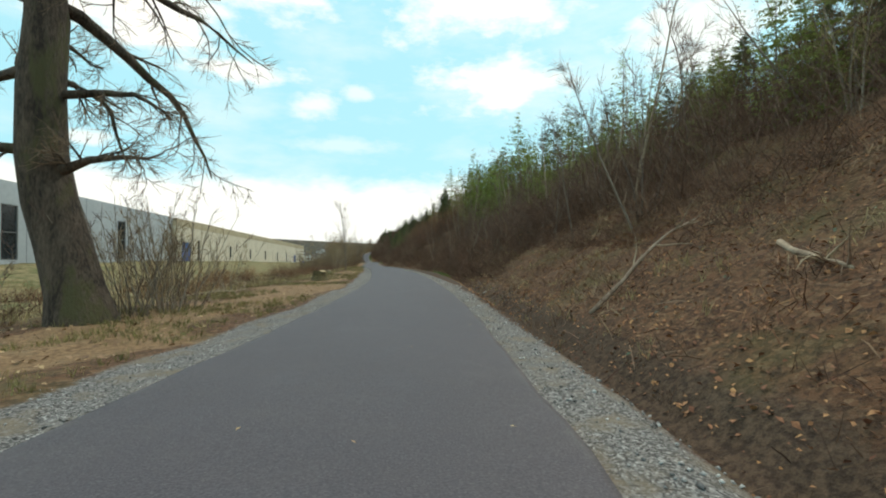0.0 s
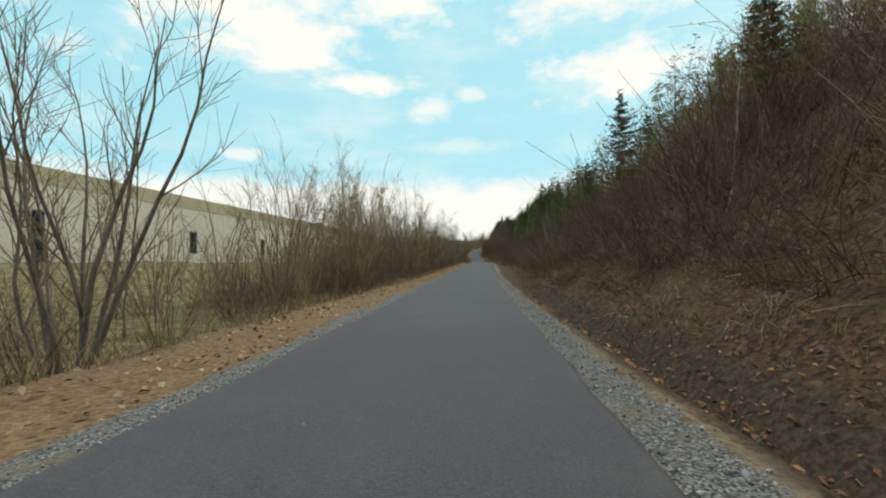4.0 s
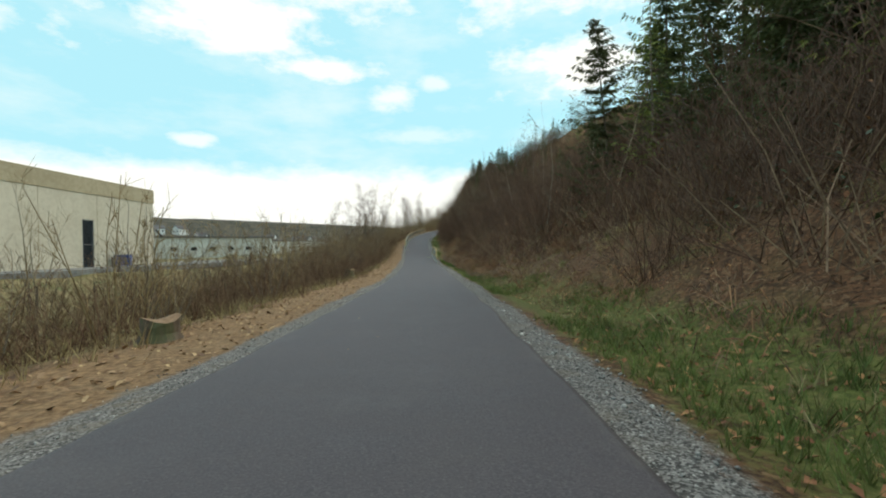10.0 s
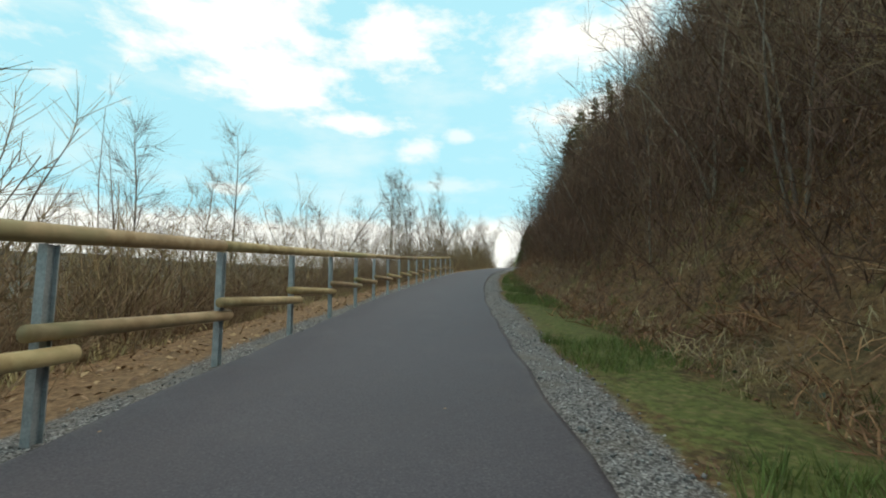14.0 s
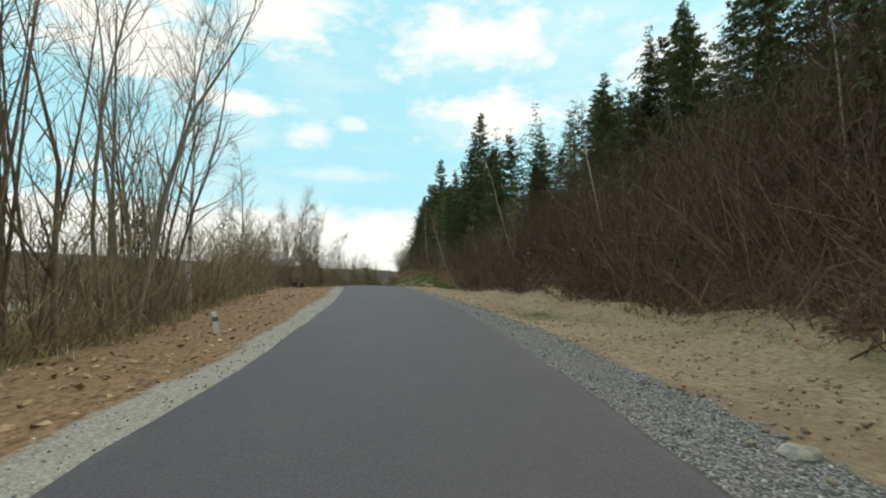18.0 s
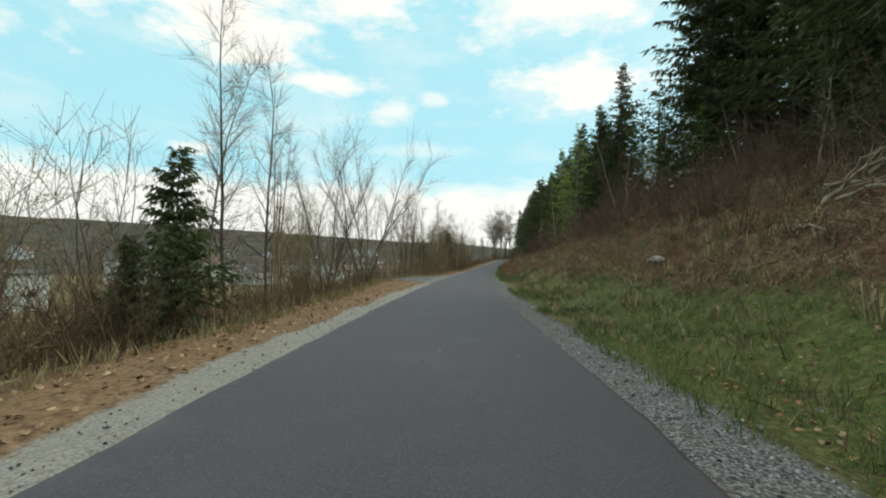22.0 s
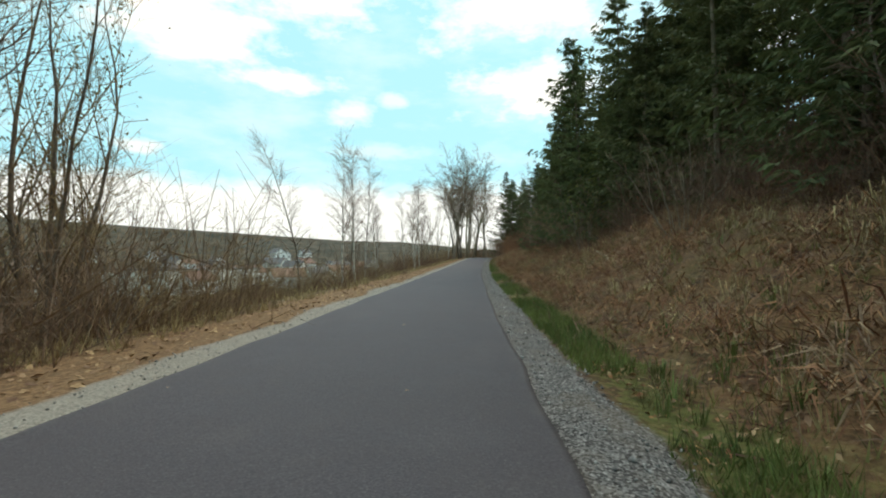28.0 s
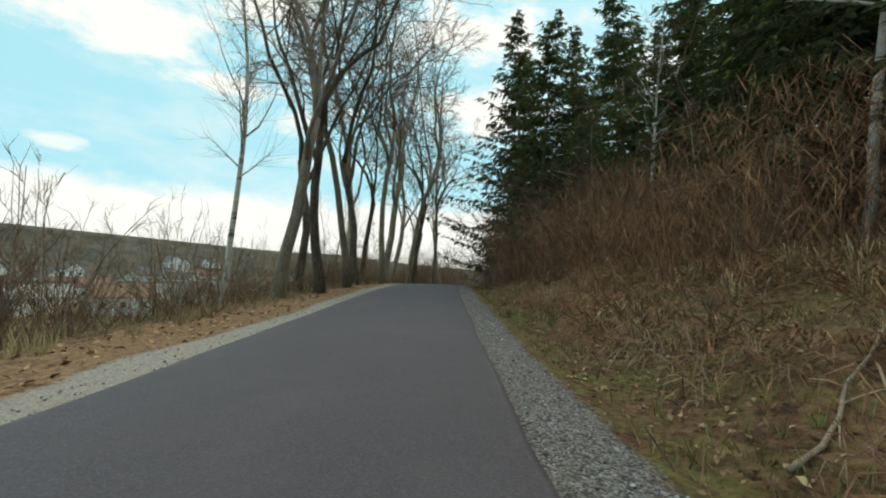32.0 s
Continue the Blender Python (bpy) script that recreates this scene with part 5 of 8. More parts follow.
def scrub(seed, stems, h, spread, splay=0.25, r=0.009):
    """Template of a dense patch of upright thin stems with side twigs."""
    g = random.Random(seed)
    b = Buf()
    for _ in range(int(stems * 0.7)):
        a, q = g.uniform(0, 6.283), g.uniform(0, 1) ** 0.5 * spread
        st = Vector((math.cos(a) * q, math.sin(a) * q, -0.1))
        ln = h * g.uniform(0.35, 1.15)
        pts, rad = bough(g, st, Vector((g.gauss(0, splay * 1.3) + 0.3 * math.cos(a), g.gauss(0, splay * 1.3) + 0.3 * math.sin(a), 1)), ln, r, r * 0.4, 3, 0.2, 0.0)
        b.tube(pts, rad, 2)
        for _ in range(5):
            p, d = along_line(pts, g.uniform(0.25, 1.0))
            w, wr = bough(g, p, off(g, d, g.uniform(0.4, 1.2)), min(ln * g.uniform(0.15, 0.42), 0.8), r * 0.55, r * 0.25, 1, 0.1, 0)
            b.tube(w, wr, 2)
    return np.array([tuple(p) for p in b.v]), np.array(b.f)


def mass(seed, stems, h, spread, bits):
    """Template of a dense patch: stems and many short upright twigs filling a rounded body."""
    g = random.Random(seed)
    t, f = scrub(seed, stems, h, spread, 0.25, 0.009)
    b = Buf()
    for _ in range(bits):
        a, q = g.uniform(0, 6.283), g.uniform(0, 1) ** 0.5
        top = h * (0.55 + 0.5 * math.sqrt(max(0.0, 1 - q * q)))
        c = Vector((math.cos(a) * q * spread * 1.25, math.sin(a) * q * spread * 1.25, top * g.uniform(0.02, 1.0)))
        d = Vector((g.gauss(0, 0.5), g.gauss(0, 0.5), 1)).normalized() * g.uniform(0.08, 0.26)
        e = d.cross(Vector((g.gauss(0, 1), g.gauss(0, 1), 0.2))).normalized() * g.uniform(0.003, 0.008)
        b.face(c - d, c - e, c + d, c + e)
    n = len(t)
    return np.concatenate([t, np.array([tuple(p) for p in b.v])]), np.concatenate([f, np.array(b.f) + n])


def build_masses():
    """Dense brown growth right behind the left verge that hides the valley."""
    forms = [mass(180, 26, 2.2, 1.5, 1100), mass(181, 22, 2.8, 1.5, 1300)]
    for s0, s1, n, deep, lo, hi, mat, label in [(56, 96, 26, 4, 0.45, 0.8, HEDGE, "low brown scrub in front of the hall"), (92, 152, 60, 4, 0.7, 1.05, HEDGE, "dense brown scrub under the thin stems"), (172, 222, 46, 4.5, 0.4, 0.75, HEDGE, "low dense brown scrub behind the verge"),
                                               (206, 246, 64, 5, 0.9, 1.45, HEDGE, "dense brown scrub before the railing"), (244, 286, 84, 5, 0.85, 1.25, HEDGE_TAN, "tall dense olive-brown scrub below the railing"), (284, 336, 70, 5, 1.0, 1.5, HEDGE_TAN, "dense olive-brown scrub under the willows"),
                                               (345, 374, 34, 5, 1.1, 1.6, HEDGE_TAN, "rounded tan willow scrub behind the bench"), (372, 404, 34, 4, 0.5, 0.85, HEDGE, "low brown scrub on the falling slope"), (437, 472, 56, 5, 0.75, 1.2, HEDGE, "tall dense brown hedge behind the verge"),
                                               (464, 488, 44, 5, 0.8, 1.25, HEDGE_TAN, "dense tan-brown hedge behind the verge"), (488, 512, 22, 5, 0.35, 0.6, HEDGE_TAN, "low tan-brown scrub before the open valley"), (508, 546, 20, 5, 0.3, 0.55, HEDGE, "low brown scrub on the falling slope"), (545, 600, 50, 4, 0.6, 1.0, HEDGE, "brown scrub under the old trees")]:
        for k, (t, f) in enumerate(forms):
            s, u = left_spots(n // 2, s0, s1, deep, 1.0)
            scatter("thicket", label, "brush", s, u - 0.7, t, f, mat, nrng.uniform(lo, hi, len(s)), 0.15)
    s, u = left_spots(90, 14, 62, 6, 1.0)
    scatter("bracken", "low rust-brown dead bracken on the meadow edge", "brush", s, u, *forms[0], RUST, nrng.uniform(0.18, 0.36, len(s)), 0.15)
    s, u = bank_spots(190, 196, 300, 10, 24)
    scatter("thicket", "dense dark reddish-brown growth over the hill's shoulder", "brush", s, u, *forms[1], TWIG_RED, nrng.uniform(0.5, 0.95, len(s)), 0.15)
    s, u = bank_spots(44, 2, 26, 9, 17)
    scatter("thicket", "dense dark brown growth above the first bank", "brush", s, u, *forms[1], TWIG_RED, nrng.uniform(0.6, 1.1, len(s)), 0.12)
    s, u = bank_spots(64, 237, 268, 4.3, 6.6)
    scatter("thicket", "dark brown growth overhanging the steep bank", "brush", s, u, *forms[1], TWIG_RED, nrng.uniform(0.6, 1.0, len(s)), 0.15)
    s, u = bank_spots(120, 306, 348, 7, 16)
    scatter("thicket", "dense dark brown growth above the sandy edge", "brush", s[::2], u[::2], *forms[1], TWIG_RED, nrng.uniform(0.7, 1.2, len(s[::2])), 0.15)
    scatter("thicket", "warm brown growth above the sandy edge", "brush", s[1::2], u[1::2], *forms[0], HEDGE, nrng.uniform(0.8, 1.35, len(s[1::2])), 0.15)
    s, u = bank_spots(60, 192, 214, 9, 22)
    scatter("thicket", "dark brown growth over the hill's brow", "brush", s, u, *forms[1], TWIG_RED, nrng.uniform(0.5, 0.9, len(s)), 0.15)
    s, u = bank_spots(70, 203, 246, 12, 30)
    scatter("thicket", "brown growth along the crest of the hill", "brush", s, u, *forms[0], HEDGE, nrng.uniform(0.6, 1.1, len(s)), 0.15)
    s, u = bank_spots(34, 60, 92, 7.5, 12)
    scatter("thicket", "rust-brown growth between the conifers", "brush", s, u, *forms[1], RUST, nrng.uniform(0.8, 1.35, len(s)), 0.15)
    # brown wood closing the view beyond the bend, and rust-brown growth before the last conifers
    for (t, f), mat in zip(forms, (HEDGE, TWIG_RED)):
        s, u = nrng.uniform(572, 640, 60), -nrng.uniform(4.5, 34, 60)
        scatter("thicket", "brown leafless wood beyond the bend", "brush", s, u, t, f, mat, nrng.uniform(1.3, 2.4, 60), 0.1)
        s, u = bank_spots(24, 542, 582, 4.4, 9)
        scatter("thicket", "rust-brown growth at the wood's edge", "brush", s, u, t, f, RUST, nrng.uniform(0.7, 1.35, len(s)), 0.12)
    s, u = nrng.uniform(398, 432, 44), -nrng.uniform(8.5, 24, 44)
    scatter("thicket", "low brown scrub below the gravel patch", "brush", s, u, *forms[0], HEDGE, nrng.uniform(0.6, 1.1, 44), 0.12)
    # ragged brown growth along the top of the bank
    for s0, s1, u0, u1, n, lo, hi in [(20, 140, 7, 12, 90, 0.5, 1.0), (140, 240, 6.5, 17, 150, 0.5, 1.0), (240, 345, 6.5, 12, 80, 0.5, 1.0), (360, 560, 6.8, 10, 130, 0.35, 0.75)]:
        for k, (t, f) in enumerate(forms):
            s, u = bank_spots(n // 2, s0, s1, u0, u1)
            scatter("thicket", "dense dark reddish-brown growth on the bank", "brush", s, u, t, f, TWIG_RED, nrng.uniform(lo, hi, len(s)), 0.15)


def fronds(seed, n):
    """Template of a patch of long dead fronds, matted and hanging over one another."""
    g = random.Random(seed)
    b = Buf()
    for _ in range(n):
        a, q = g.uniform(0, 6.283), g.uniform(0, 0.35)
        w = a + g.gauss(0, 0.9)
        p = Vector((math.cos(a) * q, math.sin(a) * q, g.uniform(0.0, 0.08)))
        ln = g.uniform(0.16, 0.45)
        m = p + Vector((math.cos(w) * ln * 0.5, math.sin(w) * ln * 0.5, g.uniform(0.02, 0.13)))
        e = p + Vector((math.cos(w) * ln, math.sin(w) * ln, g.uniform(-0.10, 0.04)))
        side = Vector((-math.sin(w), math.cos(w), g.uniform(-0.5, 0.5))) * g.uniform(0.003, 0.008)
        b.face(p - side * 0.4, p + side * 0.4, m + side, m - side)
        b.face(m - side, m + side, e + side * 0.2, e - side * 0.2)
    return np.array([tuple(p) for p in b.v]), np.array(b.f)


def build_mats():
    """Dead fronds and straw lying thick over the banks."""
    for k, (mat, label) in enumerate([(RUST, "matted rust-brown dead fronds hanging over the bank"), (STRAW, "matted straw-coloured dead grass over the bank"), (TWIG_TAN, "matted brown dead stalks over the bank")]):
        t, f = fronds(190 + k, 30)
        for s0, s1, n, u0, u1 in [(420, 560, (4200, 500, 1600)[k], 3.2, 8.5), (360, 420, (700, 500, 700)[k], 4.4, 9.0), (180, 300, (1500, 500, 1300)[k], 3.4, 8.5), (0, 180, (600, 200, 1100)[k], 3.6, 8.0)]:
            s, u = bank_spots(n, s0, s1, u0, u1, 1.2)
            ok = lump(s, u, 2.4, 70 + k) + 0.5 * lump(s, u, 0.9, 73 + k) > -0.25
            scatter("dead_fronds", label, "bracken", s[ok], u[ok], t, f, mat, nrng.uniform(0.6, 1.15, ok.sum()), 0.7, 0.02)


def build_scrub():
    """Continuous brown scrub along the foot of both sides."""
    for k, (mat, h, label) in enumerate([(TWIG_WARM, 2.1, "continuous tan-brown scrub of thin stems"), (TWIG_RED, 1.7, "dense dark brown scrub")]):
        t, f = scrub(140 + k, 46, h, 1.1)
        s, u = left_spots(230, 64, 345, 5, 1.0)
        ok = (s > 90) & ((s < 276) | (s > 300)) | (nrng.uniform(0, 1, len(s)) < 0.35)
        s, u = s[ok], u[ok]
        scatter("thicket", label + " beside the path", "brush", s, u, t, f, mat, nrng.uniform(0.55, 1.15, len(s)))
        s, u = left_spots(100, 228, 330, 5, 0.8)
        scatter("thicket", label + " below the railing", "brush", s, u, t, f, mat, nrng.uniform(0.5, 0.95, len(s)))
        s, u = left_spots(210, 366, 600, 6, 1.0)
        ok = (s < 402) | (s > 428)
        scatter("thicket", label + " on the falling slope", "brush", s[ok], u[ok], t, f, mat, nrng.uniform(0.5, 1.0, ok.sum()))
    for k, (mat, h, label) in enumerate([(TWIG_RED, 2.6, "dense reddish-brown scrub on the upper bank"), (TWIG, 3.2, "dense grey-brown scrub on the upper bank")]):
        t, f = scrub(150 + k, 50, h, 1.2, 0.3, 0.010)
        s, u = bank_spots(420, 20, 345, 6.4, 16, 1.1)
        scatter("thicket", label, "brush", s, u, t, f, mat, nrng.uniform(0.6, 1.25, len(s)))
        s, u = bank_spots(110, 6, 40, 7.2, 15, 1.0)
        scatter("thicket", label, "brush", s, u, t, f, mat, nrng.uniform(0.5, 1.0, len(s)))
        s, u = bank_spots(110, 236, 300, 5.4, 10, 1.0)
        scatter("thicket", label, "brush", s, u, t, f, mat, nrng.uniform(0.6, 1.1, len(s)))
        s, u = bank_spots(170, 345, 555, 7.0, 12, 1.2)
        scatter("thicket", label, "brush", s, u, t, f, mat, nrng.uniform(0.4, 0.9, len(s)))
        s, u = bank_spots(90, 550, 600, 3.8, 10, 1.0)
        scatter("thicket", label, "brush", s, u, t, f, mat, nrng.uniform(0.8, 1.5, len(s)))
    # tall fuzzy scrub below the railing and groves on the left
    t, f = scrub(160, 110, 4.0, 1.7, 0.16, 0.011)
    s, u = left_spots(75, 150, 245, 6, 0.9)
    scatter("thicket", "dense tan-brown scrub by the yard", "brush", s, u - 0.8, t, f, TWIG_WARM, np.where(s > 224, nrng.uniform(0.6, 0.9, len(s)), nrng.uniform(0.3, 0.45, len(s))))
    s = nrng.uniform(342, 374, 60)
    u = -nrng.uniform(7.6, 14, 60)
    scatter("thicket", "dense tan willow scrub behind the bench", "brush", s, u, t, f, TWIG_WARM, nrng.uniform(0.6, 0.95, 60))
    s, u = left_spots(16, 375, 384, 8, 0.9)
    scatter("thicket", "dense tan scrub on the falling slope", "brush", s, u - 0.8, t, f, TWIG_WARM, nrng.uniform(0.5, 0.85, len(s)))
    s, u = left_spots(70, 429, 487, 8, 0.9)
    scatter("thicket", "dense brown scrub on the falling slope", "brush", s, u - 0.8, t, f, TWIG_WARM, nrng.uniform(0.5, 1.05, len(s)))
    t, f = scrub(161, 70, 6.0, 2.2, 0.12, 0.012)
    s, u = left_spots(70, 440, 560, 12, 0.8)
    ok = s < 486
    scatter("thicket", "grove of thin pale-brown young trees", "brush", s[ok], u[ok] - 2.5, t, f, TWIG_WARM, nrng.uniform(0.7, 1.2, ok.sum()))
    s, u = left_spots(50, 372, 440, 14, 0.8)
    ok = (s < 395) | (s > 428)
    scatter("thicket", "grove of thin brown young trees", "brush", s[ok], u[ok] - 2.5, t, f, TWIG, nrng.uniform(0.6, 1.1, ok.sum()))
    # dense low hedge right behind the left verge
    t, f = scrub(165, 150, 1.9, 1.4, 0.3, 0.0085)
    for s0, s1, n, lo, hi, mat in [(96, 152, 34, 0.6, 1.0, TWIG), (176, 222, 18, 0.3, 0.5, TWIG_WARM), (222, 244, 14, 0.4, 0.7, TWIG), (244, 276, 30, 0.8, 1.2, TWIG_WARM), (276, 345, 60, 0.45, 0.8, TWIG_WARM), (374, 404, 16, 0.4, 0.7, TWIG_RED), (430, 487, 34, 0.6, 1.1, TWIG), (487, 600, 40, 0.3, 0.55, TWIG)]:
        s, u = left_spots(n, s0, s1, 3.2, 1.0)
        ok = (s < 334) | (s > 345)
        scatter("thicket", "dense low brown hedge behind the verge", "brush", s[ok], u[ok] - 0.2, t, f, mat, nrng.uniform(lo, hi, ok.sum()))
    # brambles by the first ditch
    t, f = clump(163, 70, 1.3, 1.0, 0.3, 0.009, 3)
    s, u = bank_spots(150, 20, 46, 4.0, 8.5)
    scatter("undergrowth", "dark brown brambles above the ditch", "brush", s, u, t, f, TWIG_RED, nrng.uniform(0.5, 1.1, len(s)))
    s, u = bank_spots(120, 296, 316, 3.6, 7)
    scatter("undergrowth", "dark brown brambles over the bank", "brush", s, u, t, f, TWIG_RED, nrng.uniform(0.3, 0.8, len(s)))
    s, u = bank_spots(60, 7, 22, 6.0, 9.5)
    scatter("undergrowth", "low brown brambles on the first bank", "brush", s, u, t, f, TWIG_RED, nrng.uniform(0.3, 0.8, len(s)))
    s, u = bank_spots(90, 136, 154, 3.9, 7)
    scatter("undergrowth", "dark brown brambles above the ditch", "brush", s, u, t, f, TWIG_RED, nrng.uniform(0.4, 0.9, len(s)))
    s, u = bank_spots(230, 46, 136, 3.9, 6.6)
    s, u = s[(s < 100) | (s > 128)], u[(s < 100) | (s > 128)]
    scatter("undergrowth", "dark brown brambles above the ditch", "brush", s, u, t, f, TWIG_RED, nrng.uniform(0.35, 0.9, len(s)))
    t, f = clump(164, 46, 0.75, 0.7, 0.45, 0.012, 2)
    s, u = foot_spots(560, 182, 318, 4.6, 0.8)
    ok = (u > 3.1) & (lump(s, u, 3.0, 65) > -0.2)
    scatter("bracken", "dead rust-brown bracken and brambles on the bank", "brush", s[ok], u[ok], t, f, RUST, nrng.uniform(0.4, 1.0, ok.sum()))
    s, u = foot_spots(420, 384, 560, 6, 0.8)
    ok = (u > 4.6) & (lump(s, u, 3.0, 66) > 0.0)
    scatter("bracken", "dead rust-brown bracken and brambles on the bank", "brush", s[ok], u[ok], t, f, RUST, nrng.uniform(0.4, 1.0, ok.sum()))
    s, u = foot_spots(1500, 425, 560, 5.5, 0.9)
    ok = (u > 3.0) & (lump(s, u, 2.2, 67) > -0.1)
    scatter("bracken", "low rust-brown dead bracken spread over the bank", "brush", s[ok], u[ok], t, f, RUST, nrng.uniform(0.2, 0.6, ok.sum()), 0.6)
    s, u = foot_spots(700, 380, 440, 6, 0.8)
    ok = (u > 4.6) & (lump(s, u, 2.4, 68) > -0.1)
    scatter("bracken", "dead brown brambles matted over the bank", "brush", s[ok], u[ok], t, f, TWIG_TAN, nrng.uniform(0.3, 0.8, ok.sum()), 0.6)
    # dark growth above the dug sand
    t, f = clump(162, 60, 1.3, 0.9, 0.25, 0.01, 2)
    s, u = bank_spots(260, 308, 342, 5.0, 9.5)
    scatter("undergrowth", "dark brown brambles above the sand", "brush", s, u, t, f, TWIG_RED, nrng.uniform(0.6, 1.1, len(s)))
    # conifers behind the first rows on the slope
    for k, mat in enumerate((SPRUCE, OLIVE)):
        t, f = as_template(*conifer_parts(134 + k, 9.5, 2.5, 0.55, 5, 0.05, 6))
        ss, uu, zz = [], [], []
        for s0, s1, u0, u1, n, lo, hi in [(40, 140, 14, 34, 46, 0.7, 1.0), (136, 196, 11, 24, 34, 0.8, 1.1), (196, 250, 14, 28, 26, 0.25, 0.45), (250, 335, 13, 28, 44, 0.4, 0.65), (312, 346, 12, 22, 34, 0.6, 0.85), (346, 366, 11, 22, 18, 0.8, 1.1), (378, 395, 12, 22, 14, 0.8, 1.1), (366, 378, 14, 22, 10, 0.35, 0.55), (419, 450, 13, 22, 16, 0.9, 1.2), (386, 411, 13, 24, 50, 1.0, 1.3), (156, 192, 12, 22, 36, 0.9, 1.15), (0, 26, 15, 26, 16, 0.45, 0.6), (450, 560, 11, 22, 50, 0.9, 1.25), (560, 615, 8, 24, 34, 1.0, 1.4), (560, 640, -40, -9, 10, 0.7, 1.0)]:
            ss.append(nrng.uniform(s0, s1, n // 2))
            uu.append(nrng.uniform(u0, u1, n // 2))
            zz.append(nrng.uniform(lo, hi, n // 2))
        scatter("hill_woods", "dark spruces standing behind the first rows" if k == 0 else "olive-green conifers standing behind the first rows", "woods", np.concatenate(ss), np.concatenate(uu), t, f, mat, np.concatenate(zz), 0.04)
    # conifer wood over the crest of the hill
    t, f = as_template(conifer_parts(132, 9, 2.8, 0.85, 5, 0.04, 2)[1])
    for s0, s1, mat, n, label in [(-30, 160, FRESH, 460, "green larch wood covering the upper hill"), (60, 620, SPRUCE, 560, "dark conifer wood covering the upper hill")]:
        s, u = bank_spots(n, s0, s1, 15, 70, 1.1)
        scatter("hill_woods", label, "woods", s, u, t, f, mat, nrng.uniform(0.6, 1.05, len(s)))


def build_undergrowth():
    for k, (h, mat, n, arch, label) in enumerate([(1.5, TWIG_RED, 760, 0.2, "tangle of bare reddish-brown brambles"), (1.9, TWIG_TAN, 300, 0.1, "tangle of pale dry canes"), (2.3, TWIG_RED, 600, 0.02, "thicket of thin dark brown shoots")]):
        t, f = clump(100 + k, 50, h, 0.85, arch, 0.009, 2)
        s, u = bank_spots(int(n * 1.15), -5, 345, 4.6, 14, 1.2, lambda s, u: np.where(s < 24, u > 8.5, np.where((s > 226) & (s < 236), u > 6.2, np.where(s > 300, u > 5.4, np.where(s > 286, u > 4.4, True)))).astype(float))
        scatter("undergrowth", label, "brush", s, u, t, f, mat, nrng.uniform(0.5, 1.3, len(s)))
        s, u = bank_spots(n // 4, 345, 600, 6.4, 12, 1.2)
        scatter("undergrowth", label, "brush", s, u, t, f, mat, nrng.uniform(0.4, 1.0, len(s)))
        s, u = left_spots(int(n * 0.6), 40, 600, 7, 1.5)
        scatter("undergrowth", label, "brush", s, u, t, f, mat, nrng.uniform(0.4, 0.9, len(s)))
        s, u = bank_spots(n // 5, 222, 300, 6, 14, 1.0)
        scatter("undergrowth", label, "brush", s, u, t, f, mat, nrng.uniform(0.7, 1.4, len(s)))
    # bracken on the meadow by the start
    t, f = clump(110, 60, 0.9, 0.9, 0.3, 0.012, 2)
    s, u = left_spots(120, -5, 62, 5, 1.3)
    scatter("bracken", "low dead reddish-brown bracken", "brush", s, u, t, f, TWIG_RED, nrng.uniform(0.4, 0.8, len(s)))
    # the deeper thicket on the left, bushes and young stems without number
    t, f = as_template(*willow_parts(120, 2.8, 8, 0.45, 4, 5, True))
    s, u = left_spots(130, 66, 345, 9, 1.0)
    scatter("thicket", "dense bare brown scrub beside the path", "brush", s, u, t, f, TWIG_WARM, nrng.uniform(0.6, 1.15, len(s)))
    s, u = left_spots(120, 366, 600, 10, 1.0)
    scatter("thicket", "dense bare brown scrub on the falling slope", "brush", s, u, t, f, TWIG, nrng.uniform(0.5, 1.0, len(s)))
    t, f = as_template(*willow_parts(121, 6.5, 3, 0.1, 7, 5, True))
    s, u = left_spots(70, 92, 152, 6, 0.8)
    scatter("thicket", "stand of thin bare upright stems", "brush", s, u, t, f, TWIG_WARM, nrng.uniform(0.75, 1.15, len(s)))
    s, u = left_spots(36, 226, 335, 13, 0.8)
    scatter("thicket", "stand of thin bare upright stems", "brush", s, u, t, f, TWIG, nrng.uniform(0.75, 1.15, len(s)))
    s, u = left_spots(90, 380, 600, 14, 0.8)
    ok = (s < 486) | (s > 562)
    s, u = s[ok], u[ok]
    scatter("thicket", "stand of thin bare upright stems", "brush", s, u, t, f, TWIG_WARM, nrng.uniform(0.75, 1.15, len(s)))
    # bare brush among the conifers
    t, f = as_template(*willow_parts(122, 4.2, 5, 0.3, 6, 5, True))
    s, u = bank_spots(120, 40, 340, 8, 20, 1.0)
    scatter("thicket", "bare brown scrub on the upper bank", "brush", s, u, t, f, TWIG_RED, nrng.uniform(0.7, 1.2, len(s)))
    s, u = bank_spots(110, 340, 600, 8, 17, 1.0)
    scatter("thicket", "bare brown scrub on the upper bank", "brush", s, u, t, f, TWIG_RED, nrng.uniform(0.6, 1.1, len(s)))


def foot_spots(n, s0, s1, reach, power=1.5):
    """Spots on the bank, thickest at its foot."""
    s = nrng.uniform(s0, s1, n)
    return s, np.maximum(col(RIGHT, 1, s) - 0.5, gravel_right(s) + 0.05) + reach * nrng.uniform(0, 1, n) ** power


